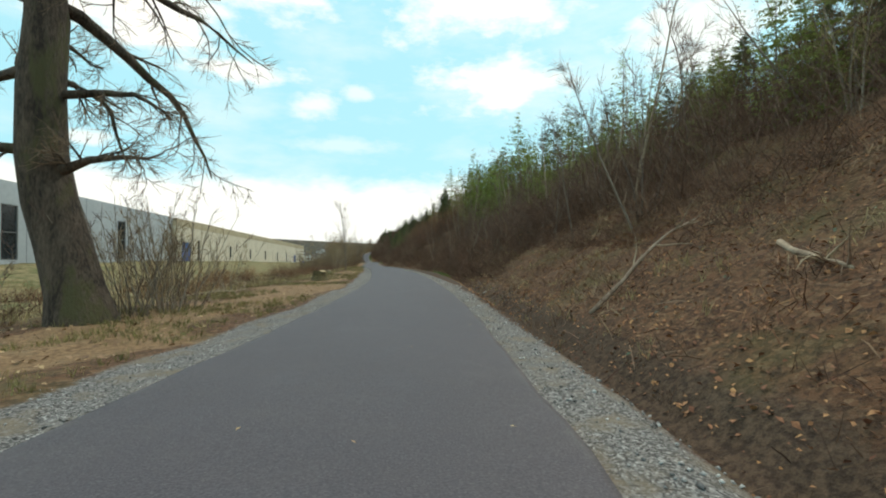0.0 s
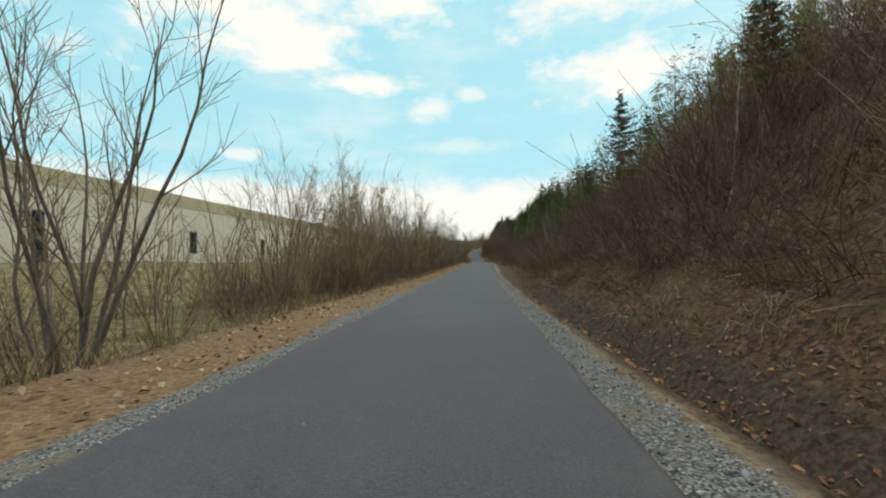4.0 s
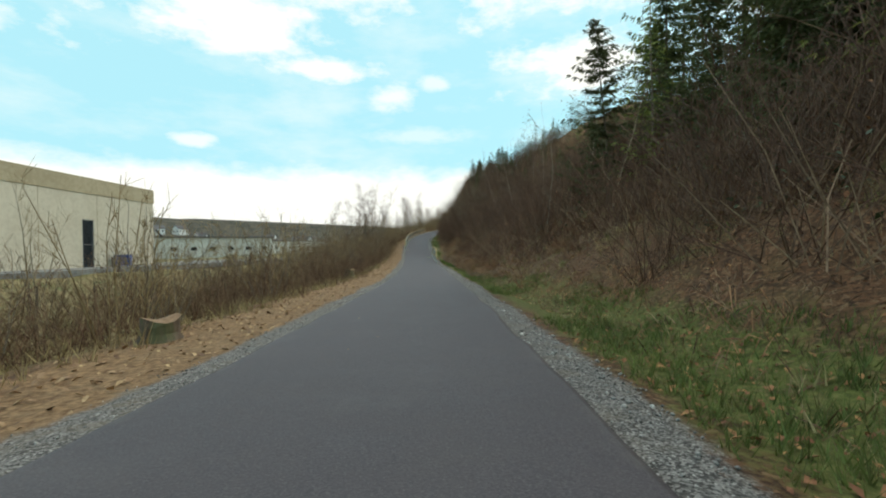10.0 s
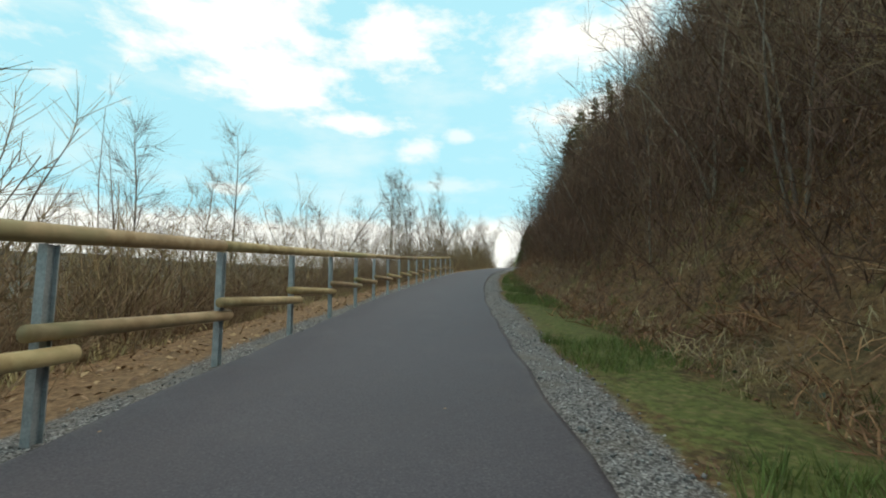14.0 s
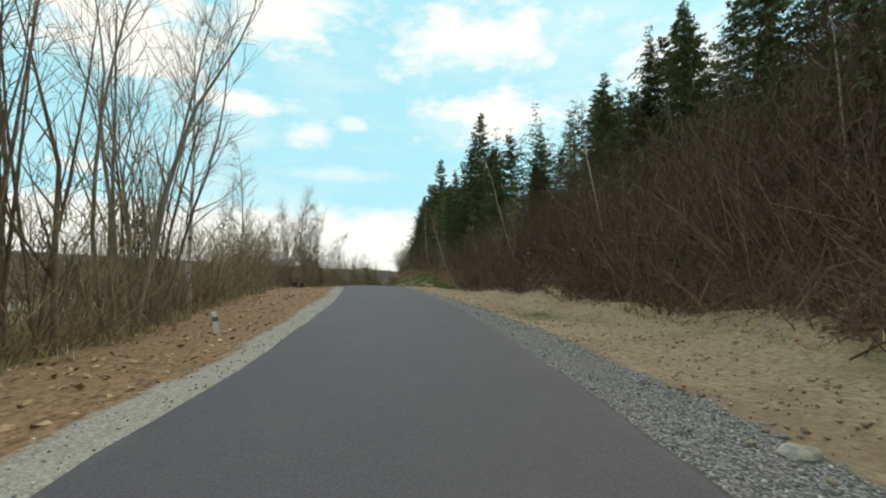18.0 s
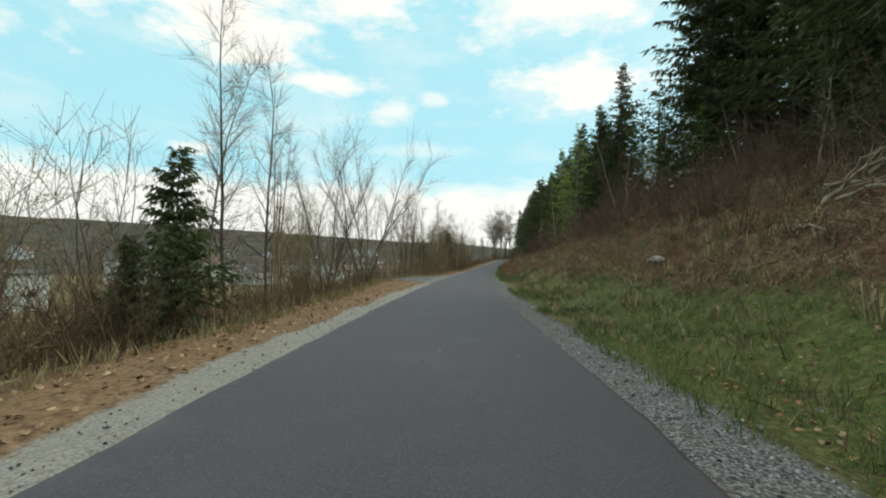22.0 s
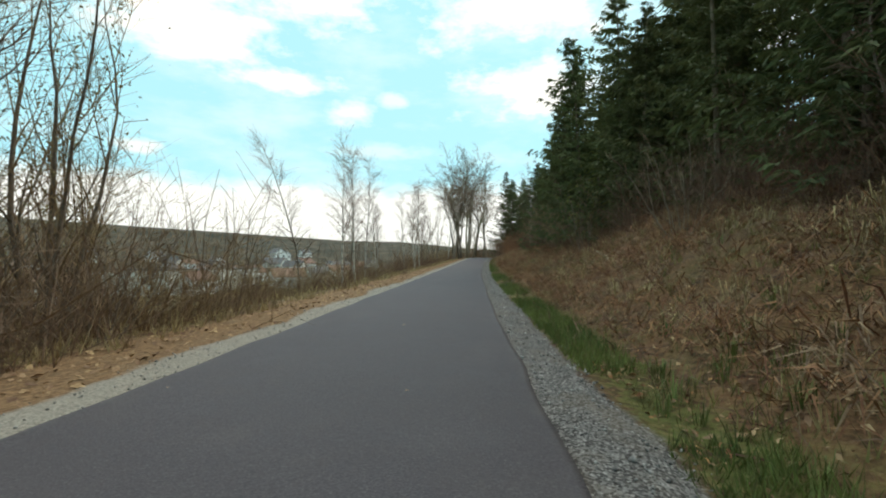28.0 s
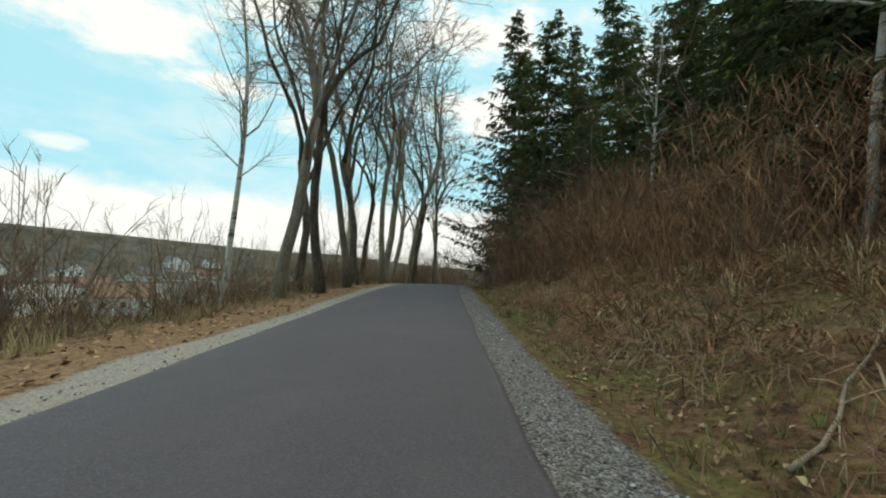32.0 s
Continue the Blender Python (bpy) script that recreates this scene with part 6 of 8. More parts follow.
def build_litter():
    t = np.array([(-0.5, 0, 0), (0, -0.33, 0.12), (0.55, 0, 0.02), (0, 0.33, 0.15)])
    f = np.array([(0, 1, 2, 3)])
    wl = lambda s: col(LEFT, 1, s)
    s = nrng.uniform(2, 575, 30000)
    u = -(gravel_left(s) + 0.05 + np.maximum(wl(s) + 0.3 - gravel_left(s), 0.3) * nrng.uniform(0, 1, len(s)))
    scatter("leaf_litter", "tan fallen leaves on the verge", "leaves", s, u, t, f, LEAF, nrng.uniform(0.035, 0.11, len(s)), 0.6, 0.014)
    s, u = foot_spots(80000, 0, 580, 6.5)
    ok = (s < 470) | (lump(s, u, 1.7, 48) > 0.1)
    s, u = s[ok], u[ok]
    scatter("leaf_litter", "russet fallen leaves on the bank", "leaves", s, u, t, f, LEAF_RED, nrng.uniform(0.025, 0.065, len(s)), 0.7, 0.025)
    s, u = foot_spots(16000, 470, 562, 5, 1.0)
    scatter("leaf_litter", "crisp tan leaves lying over the bank", "leaves", s, u, t, f, LEAF, nrng.uniform(0.03, 0.07, len(s)), 0.8, 0.03)
    s, u = foot_spots(9000, 1, 26, 7, 0.9)
    scatter("leaf_litter", "mixed brown fallen leaves on the bank", "leaves", s, u, t, f, LEAF_RED, nrng.uniform(0.03, 0.08, len(s)), 0.7, 0.025)
    s, u = foot_spots(40000, 180, 580, 5, 1.3)
    scatter("leaf_litter", "tan fallen leaves on the bank", "leaves", s, u, t, f, LEAF, nrng.uniform(0.025, 0.06, len(s)), 0.7, 0.025)
    s, u = foot_spots(14000, 5, 560, 6, 1.2)
    ok = nrng.uniform(0, 1, len(s)) < np.clip(lump(s, u, 4, 40) * 1.6, 0, 1)
    scatter("ivy", "dark green ivy and bramble leaves on the bank", "leaves", s[ok], u[ok], t, f, IVY, nrng.uniform(0.03, 0.07, ok.sum()), 0.9, 0.12)
    # withered leaves clinging to the scrub, and evergreen leaves climbing in it
    for s0, s1, u0, n in [(20, 345, 5.6, 26000), (345, 600, 6.6, 9000)]:
        s, u = bank_spots(n, s0, s1, u0, 13, 1.3)
        ok = lump(s, u, 2.6, 44) + 0.5 * lump(s, u, 0.9, 45) > 0.12
        scatter("clinging_leaves", "withered russet leaves clinging to the scrub", "leaves", s[ok], u[ok], t, f, LEAF_RED, nrng.uniform(0.05, 0.13, ok.sum()), 0.9, nrng.uniform(0.2, 2.2, ok.sum()) * nrng.uniform(0.3, 1, ok.sum()))
        s, u = bank_spots(n, s0, s1, u0, 12, 1.3)
        ok = lump(s, u, 2.9, 46) + 0.5 * lump(s, u, 0.9, 47) > 0.3
        scatter("ivy", "dark evergreen leaves climbing in the scrub", "leaves", s[ok], u[ok], t, f, IVY, nrng.uniform(0.06, 0.15, ok.sum()), 0.9, nrng.uniform(0.1, 1.6, ok.sum()) * nrng.uniform(0.2, 1, ok.sum()))
    s, u = foot_spots(12000, 10, 180, 1.6, 1.0)
    u = u - 0.6
    ok = u > gravel_right(s) + 0.1
    scatter("leaf_litter", "wet brown fallen leaves in the ditch", "leaves", s[ok], u[ok], t, f, LEAF_RED, nrng.uniform(0.03, 0.09, ok.sum()), 0.6, 0.02)
    # sticks and dead stalks
    stick = np.array([(-0.5, -0.012, 0), (-0.5, 0.012, 0.01), (0.1, 0.016, 0.10), (0.1, -0.016, 0.09), (0.5, 0.006, 0.06), (0.5, -0.006, 0.05)])
    fs = np.array([(0, 1, 2, 3), (3, 2, 4, 5)])
    s, u = foot_spots(42000, 0, 580, 6.5, 1.1)
    scatter("twig_litter", "brown broken twigs and stalks over the bank", "twigs", s, u, stick, fs, TWIG_RED, nrng.uniform(0.08, 0.34, len(s)), 1.2, 0.03)
    bt, bf = clump(170, 16, 0.26, 0.22, 0.2, 0.005, 1)
    s, u = foot_spots(6500, 0, 580, 6.5, 1.0)
    ok = lump(s, u, 1.5, 49) > -0.3
    scatter("stubble", "short dead stalks and bramble stubs on the bank", "brush", s[ok], u[ok], bt, bf, TWIG_RED, nrng.uniform(0.5, 1.4, ok.sum()))
    s, u = foot_spots(9000, 0, 580, 7, 0.9)
    scatter("twig_litter", "dead sticks and stalks strewn over the bank", "twigs", s, u, stick, fs, TWIG_TAN, nrng.uniform(0.12, 0.5, len(s)), 0.9, 0.05)


def build_grass():
    g = random.Random(3)
    vs, fs = [], []
    for k in range(9):
        a, r = g.uniform(0, 6.283), g.uniform(0, 0.9)
        bx, by, l, d = math.cos(a) * r, math.sin(a) * r, g.uniform(0.5, 1.2), g.uniform(0.1, 0.7)
        ox, oy = -math.sin(a) * 0.045, math.cos(a) * 0.045
        i = len(vs)
        vs += [(bx - ox, by - oy, -0.05), (bx + ox, by + oy, -0.05), (bx + math.cos(a + k) * d * l, by + math.sin(a + k) * d * l, l)]
        fs += [(i, i + 1, i + 2)]
    t, f = np.array(vs), np.array(fs)
    s = nrng.uniform(5, 575, 64000)
    g0, g1 = grass_band(s)
    u = g0 + (g1 - g0) * nrng.uniform(-0.1, 1.15, len(s))
    ok = (g1 > g0 + 0.15) & (lump(s, u, 1.3, 50) + 0.5 * lump(s, u, 4.0, 54) > -0.15)
    scatter("grass", "fresh green grass along the shoulder", "grass", s[ok], u[ok], t, f, GRASS, nrng.uniform(0.07, 0.17, ok.sum()))
    s, u = foot_spots(9000, 5, 575, 5.5, 1.2)
    scatter("dry_grass", "tufts of straw-coloured dry grass on the bank", "grass", s, u, t, f, STRAW, nrng.uniform(0.06, 0.2, len(s)))
    s, u = foot_spots(40000, 150, 580, 5.5, 1.1)
    ok = lump(s, u, 2.3, 51) + 0.4 * lump(s, u, 0.8, 52) > np.where((s > 470) | (s > 266) & (s < 302), -0.5, 0.05)
    scatter("olive_grass", "olive and yellowed grass on the bank", "grass", s[ok], u[ok], t, f, OLIVE_GRASS, nrng.uniform(0.05, 0.16, ok.sum()))
    s = nrng.uniform(-2, 70, 12000)
    u = -(gravel_left(s) + 0.1 + nrng.uniform(0, 1, len(s)) * 4.5)
    ok = lump(s, u, 1.8, 53) > -0.1
    scatter("olive_grass", "olive and yellowed grass on the verge", "grass", s[ok], u[ok], t, f, OLIVE_GRASS, nrng.uniform(0.05, 0.14, ok.sum()))
    vs = []
    for k in range(22):
        a, q, l, d = g.uniform(0, 6.283), g.uniform(0, 0.25), g.uniform(0.5, 1.2), g.uniform(0.3, 0.9)
        b = a + g.gauss(0, 0.7)
        bx, by, ox, oy = math.cos(a) * q, math.sin(a) * q, -math.sin(b) * 0.014, math.cos(b) * 0.014
        mx, my = bx + math.cos(b) * d * l * 0.4, by + math.sin(b) * d * l * 0.4
        vs += [(bx - ox, by - oy, -0.05), (bx + ox, by + oy, -0.05), (mx + ox, my + oy, l * 0.75), (mx - ox, my - oy, l * 0.75), (bx + math.cos(b) * d * l, by + math.sin(b) * d * l, l * (0.95 - 0.5 * d)), (bx + math.cos(b) * d * l, by + math.sin(b) * d * l + 0.004, l * (0.95 - 0.5 * d))]
    tall, tall_f = np.array(vs), np.array([q for k in range(22) for q in ((6 * k, 6 * k + 1, 6 * k + 2, 6 * k + 3), (6 * k + 3, 6 * k + 2, 6 * k + 5, 6 * k + 4))])
    s, u = foot_spots(1300, 380, 560, 5.5, 0.8)
    s, u = s[u > 3.4], u[u > 3.4]
    scatter("dry_grass", "long pale grass tussocks on the bank", "grass", s, u, tall, tall_f, STRAW, nrng.uniform(0.2, 0.5, len(s)))
    s, u = foot_spots(420, 180, 560, 5.5, 0.8)
    s2, u2 = bank_spots(160, 294, 316, 3.2, 6.5)
    s, u = np.concatenate([s, s2]), np.concatenate([u, u2])
    s, u = s[u > 3.2], u[u > 3.2]
    scatter("grass", "green grass tussocks on the bank", "grass", s, u, tall, tall_f, GRASS, nrng.uniform(0.14, 0.36, len(s)))
    s, u = foot_spots(900, 425, 560, 3.6, 1.2)
    ok = lump(s, u, 1.7, 69) > 0.25
    scatter("grass", "fresh green grass tussocks at the foot of the bank", "grass", s[ok], u[ok], tall, tall_f, GRASS, nrng.uniform(0.14, 0.34, ok.sum()))
    s, u = bank_spots(260, 284, 300, 4.2, 7.5)
    scatter("dry_grass", "long straw-coloured grass hanging down the bank", "grass", s, u, tall, tall_f, STRAW, nrng.uniform(0.25, 0.5, len(s)))
    s = nrng.uniform(-2, 575, 9000)
    u = -(col(LEFT, 1, s) + nrng.uniform(-0.5, 1, len(s)) ** 2 * 9)
    scatter("dry_grass", "straw-coloured dry grass of the meadow edge", "grass", s, u, t, f, STRAW, nrng.uniform(0.1, 0.34, len(s)))


def build_gravel():
    t = np.array([(0.5, 0, 0), (0, 0.42, 0.05), (-0.5, 0.05, 0), (0, -0.45, 0.02), (0.05, 0, 0.36), (0, 0, -0.3)])
    f = np.array([(0, 1, 4), (1, 2, 4), (2, 3, 4), (3, 0, 4), (1, 0, 5), (2, 1, 5), (3, 2, 5), (0, 3, 5)])
    s = nrng.uniform(1, 570, 24000)
    u = HALF + 0.03 + (gravel_right(s) - HALF) * nrng.uniform(0, 1.12, len(s)) ** 0.8
    scatter("gravel", "grey crushed stone on the shoulder", "gravel", s, u, t, f, STONE, nrng.uniform(0.014, 0.042, len(s)) * np.where(nrng.uniform(0, 1, len(s)) < 0.06, 2.0, 1), 0.4, 0.006)
    s = nrng.uniform(1, 570, 24000)
    u = -(HALF + 0.03 + (gravel_left(s) - HALF) * nrng.uniform(0, 1.08, len(s)))
    scatter("gravel", "pale crushed stone on the shoulder", "gravel", s, u, t, f, STONE, nrng.uniform(0.01, 0.032, len(s)) * np.where(nrng.uniform(0, 1, len(s)) < 0.04, 1.8, 1), 0.4, 0.006)


def build_rubble():
    t = np.array([(0.5, 0, 0), (0, 0.42, 0.05), (-0.5, 0.05, 0), (0, -0.45, 0.02), (0.05, 0, 0.42), (0, 0, -0.3)])
    f = np.array([(0, 1, 4), (1, 2, 4), (2, 3, 4), (3, 0, 4), (1, 0, 5), (2, 1, 5), (3, 2, 5), (0, 3, 5)])
    for s0, s1, u1, n, lo, hi in [(345, 366, 5.2, 4200, 0.02, 0.10), (304, 340, 5.0, 4600, 0.015, 0.085), (108, 142, 4.6, 700, 0.02, 0.08)]:
        s, u = bank_spots(n, s0, s1, 2.1, u1)
        scatter("rubble", "lumps of sandy earth and stones by the shoulder", "rubble", s, u, t, f, EARTH, nrng.uniform(lo, hi, n) * nrng.uniform(0.4, 1.0, n), 0.5, 0.005)


def build_pads():
    """Coarse stones on the two wide gravel patches."""
    t = np.array([(0.5, 0, 0), (0, 0.42, 0.05), (-0.5, 0.05, 0), (0, -0.45, 0.02), (0.05, 0, 0.36), (0, 0, -0.3)])
    f = np.array([(0, 1, 4), (1, 2, 4), (2, 3, 4), (3, 0, 4), (1, 0, 5), (2, 1, 5), (3, 2, 5), (0, 3, 5)])
    for s0, s1 in ((148, 173), (410, 428)):
        s, u = nrng.uniform(s0, s1, 5200), -nrng.uniform(1.65, 5.2, 5200)
        ok = -u < gravel_left(s)
        scatter("gravel", "coarse grey crushed stone on the wide patch", "gravel", s[ok], u[ok], t, f, STONE, nrng.uniform(0.015, 0.05, ok.sum()), 0.4, 0.006)


EARTH = plain("sandy_earth", (0.2, 0.145, 0.09), (0.40, 0.32, 0.21), 4, 0.95, 0.6, 0.02, 0.3, island=True)
build_rubble()
build_undergrowth()
build_scrub()
build_masses()
build_mats()
build_litter()
build_grass()
build_gravel()
build_pads()


# ---- railings ----
def build_railing(name, label, u, first, last, low, high, raised=0.0, step=2.0):
    ob = thing(name, label, "railing", "railings of the path")
    posts = np.arange(first, last + 0.1, step)
    side = 1 if u > 0 else -1

    def at(s, h, du=0.0):
        x, y = place(s, u + du)
        return Vector((float(x), float(y), float(road_z(s)) - 0.05 + raised + h))

    def post(s, h):
        b = Buf()
        c, a = at(s, 0), -radians(heading(s))
        cs, sn = math.cos(a), math.sin(a)
        for dx, dy, wx, wy in ((0, 0, 0.012, 0.08), (0, 0.04, 0.06, 0.008), (0, -0.04, 0.06, 0.008)):
            b.box((c.x + dx * cs - dy * sn, c.y + dx * sn + dy * cs, c.z + (h - 0.35) / 2), (wx, wy, h + 0.35), a)
        part("post", b, STEEL, ob, "galvanised steel post")

    def log(p, q, r, mat=LOG):
        b = Buf()
        b.tube([p, p.lerp(q, 0.33), p.lerp(q, 0.66), q], [r * 0.97, r, r * 1.02, r], 12)
        o = part("log_rail", b, mat, ob, "peeled round wooden rail", True)
        return o

    for s in posts:
        post(s, 1.20)
    post(low, 0.36)
    post(high, 0.36)
    for i in range(0, len(posts) - 1, 2):
        j = min(i + 2, len(posts) - 1)
        log(at(posts[i], 1.27), at(posts[j], 1.27), 0.062)
    for i in range(len(posts) - 1):
        # each lower rail lies level, so that the rails step up from post to post
        d = 0.05 * side if i % 2 else -0.0
        fall = 0.55 * (float(road_z(posts[i + 1])) - float(road_z(posts[i])))
        log(at(posts[i] - 0.14, 0.60 + fall, -0.085 * side + d), at(posts[i + 1] + 0.14, 0.60 - fall, -0.085 * side + d), 0.055)
    log(at(posts[0], 1.25), at(low - 0.25, 0.30), 0.06)
    log(at(posts[-1], 1.25), at(high + 0.25, 0.30), 0.06)


build_railing("railing", "short wooden log railing on galvanised posts by a culvert", 1.68, 218.5, 224.5, 217.3, 225.8, 0.07)
build_railing("railing", "long wooden log railing on galvanised steel posts along the drop", -1.66, 236.65, 276.65, 235.35, 277.85)


# ---- warehouses ----
def wall_panel(b, p, q, z0a, z0b, z1a, z1b, thick=0.3):
    """An upright slab from p to q, its foot and head given at both ends, thickened to the left of the way p to q."""
    d = (q - p).normalized()
    n = Vector((-d.y, d.x)) * thick
    c = [Vector((p.x, p.y, z0a)), Vector((q.x, q.y, z0b)), Vector((q.x, q.y, z1b)), Vector((p.x, p.y, z1a))]
    e = [v + Vector((n.x, n.y, 0)) for v in c]
    i = len(b.v)
    b.v += c + e
    for f in ((0, 1, 2, 3), (7, 6, 5, 4), (0, 4, 5, 1), (1, 5, 6, 2), (2, 6, 7, 3), (3, 7, 4, 0)):
        b.f.append(tuple(i + k for k in f))


def build_hall(label, near, far, depth, foot, head, wall, band, openings, roof_mat, joint):
    """A long hall; near and far are the corners of the face towards the path, foot and head their heights."""
    ob = thing("warehouse", label, "building")
    p, q = Vector(near), Vector(far)
    ln = (q - p).length
    d = (q - p) / ln
    n = Vector((-d.y, d.x))

    def h(tab, a):
        return tab[0] + (tab[1] - tab[0]) * a / ln

    b = Buf()
    cuts, spans = [0.0], sorted(openings)
    for a0, a1, z0, z1, kind in spans:
        wall_panel(b, p + d * cuts[-1], p + d * a0, h(foot, cuts[-1]) - 2, h(foot, a0) - 2, h(head, cuts[-1]), h(head, a0))
        wall_panel(b, p + d * a0, p + d * a1, h(foot, a0) + z1, h(foot, a1) + z1, h(head, a0), h(head, a1))
        wall_panel(b, p + d * a0, p + d * a1, h(foot, a0) - 2, h(foot, a1) - 2, h(foot, a0) + z0, h(foot, a1) + z0)
        cuts.append(a1)
    wall_panel(b, p + d * cuts[-1], q, h(foot, cuts[-1]) - 2, foot[1] - 2, h(head, cuts[-1]), head[1])
    part("wall", b, wall, ob)
    for a, c in ((p, n), (q, n)):
        w = Buf()
        e = a + c * depth
        z0, z1 = (foot[0], head[0]) if a is p else (foot[1], head[1])
        wall_panel(w, a + c * 0.3 - d * (0.0 if a is p else 0.3) + d * (0.3 if a is p else 0.0), e, z0 - 2, z0 - 2, z1 - 0.02, z1 - 0.02, 0.3 if a is p else -0.3)
        part("end_wall", w, wall, ob)
    back = Buf()
    wall_panel(back, p + n * depth, q + n * depth, foot[0] - 2, foot[1] - 2, head[0] - 0.02, head[1] - 0.02)
    part("back_wall", back, wall, ob)
    r = Buf()
    c = [p + n * 0.3, q + n * 0.3, q + n * depth, p + n * depth]
    zz = [head[0] - 0.35, head[1] - 0.35, head[1] - 0.35, head[0] - 0.35]
    lo = [Vector((v.x, v.y, z - 0.2)) for v, z in zip(c, zz)]
    hi = [Vector((v.x, v.y, z)) for v, z in zip(c, zz)]
    i = len(r.v)
    r.v += lo + hi
    for f in ((3, 2, 1, 0), (4, 5, 6, 7), (0, 1, 5, 4), (1, 2, 6, 5), (2, 3, 7, 6), (3, 0, 4, 7)):
        r.f.append(tuple(i + k for k in f))
    part("roof", r, roof_mat, ob)
    if band:
        w = Buf()
        t = d * 0.06
        wall_panel(w, p - n * 0.06 - t, q - n * 0.06 + t, head[0] - band[0], head[1] - band[0], head[0] + 0.05, head[1] + 0.05, 0.057)
        wall_panel(w, p - n * 0.06 - t, p + n * depth - t, head[0] - band[0], head[0] - band[0], head[0] + 0.05, head[0] + 0.05, 0.057)
        part("fascia", w, band[1], ob, "tan upper band of the wall")
    a = joint
    while a < ln - 1:
        if not any(o[0] - 0.2 < a < o[1] + 0.2 for o in openings):
            w = Buf()
            wall_panel(w, p + d * a - n * 0.012, p + d * (a + 0.05) - n * 0.012, h(foot, a) - 1, h(foot, a) - 1, h(head, a) - (band[0] if band else 0.1), h(head, a) - (band[0] if band else 0.1), 0.01)
            part("panel_joint", w, FRAME if not band else TAN, ob)
        a += joint
    for a0, a1, z0, z1, kind in spans:
        g0, g1 = h(foot, a0), h(foot, a1)
        fr = Buf()
        for x0, x1, y0, y1 in ((a0, a0 + 0.1, z0, z1), (a1 - 0.1, a1, z0, z1), (a0 + 0.1, a1 - 0.1, z1 - 0.1, z1), (a0 + 0.1, a1 - 0.1, z0, z0 + 0.1)):
            wall_panel(fr, p + d * x0 + n * 0.02, p + d * x1 + n * 0.02, g0 + y0, g1 + y0, g0 + y1, g1 + y1, 0.14)
        if kind == "gate":
            gate = Buf()
            wall_panel(gate, p + d * (a0 + 0.1) + n * 0.13, p + d * (a1 - 0.1) + n * 0.13, g0 + z0, g1 + z0, g0 + z1 - 0.1, g1 + z1 - 0.1, 0.04)
            door = part("gate", gate, BLUE, ob, "blue sectional gate")
            part("gate_frame", fr, FRAME, door)
            k = int((z1 - z0 - 0.2) / 0.55)
            for j in range(k):
                y0 = z0 + 0.1 + j * (z1 - z0 - 0.2) / k
                slat = Buf()
                wall_panel(slat, p + d * (a0 + 0.1) + n * 0.07, p + d * (a1 - 0.1) + n * 0.07, g0 + y0, g1 + y0, g0 + y0 + 0.5, g1 + y0 + 0.5, 0.055)
                part("gate_panel", slat, BLUE, door)
        else:
            pane = Buf()
            wall_panel(pane, p + d * (a0 + 0.1) + n * 0.12, p + d * (a1 - 0.1) + n * 0.12, g0 + z0 + 0.1, g1 + z0 + 0.1, g0 + z1 - 0.1, g1 + z1 - 0.1, 0.03)
            m = (z0 + z1) / 2
            wall_panel(fr, p + d * (a0 + 0.1) + n * 0.03, p + d * (a1 - 0.1) + n * 0.03, g0 + m - 0.04, g1 + m - 0.04, g0 + m + 0.04, g1 + m + 0.04, 0.12)
            win = part("window", fr, FRAME, ob, "tall narrow dark window")
            part("pane", pane, DARK_GLASS, win)
    return ob


build_hall("long cream warehouse with a tan upper band and blue gates", (-23.0, 102.0), (3.4, 227.0), 45, (0.8, -1.5), (9.5, 7.3), CREAM, (1.5, TAN),
           [(2.1, 6.3, 0.0, 4.1, "gate"), (9.7, 10.9, 0.0, 4.8, "window"), (29.2, 30.6, 1.4, 4.3, "window"), (46, 47.3, 1.2, 4.2, "window"), (62, 63.3, 1.2, 4.2, "window"), (78, 79.3, 1.2, 4.2, "window"), (92, 93.2, 0.0, 4.4, "window"), (106.1, 110.1, -0.6, 4.0, "gate"), (118.3, 119.6, 0.0, 4.8, "window")], ROOF_DARK, 6.0)
build_hall("grey metal-clad warehouse with tall dark windows", (-28.0, 25.0), (-19.4, 83.2), 40, (0.5, 0.6), (8.3, 8.1), GREY_CLAD, None,
           [(10, 12, 0.6, 5.6, "window"), (24, 26, 0.6, 5.6, "window"), (31.5, 33.5, 0.6, 5.6, "window"), (42.5, 44.5, 0.6, 5.6, "window")], ROOF_DARK, 3.0)


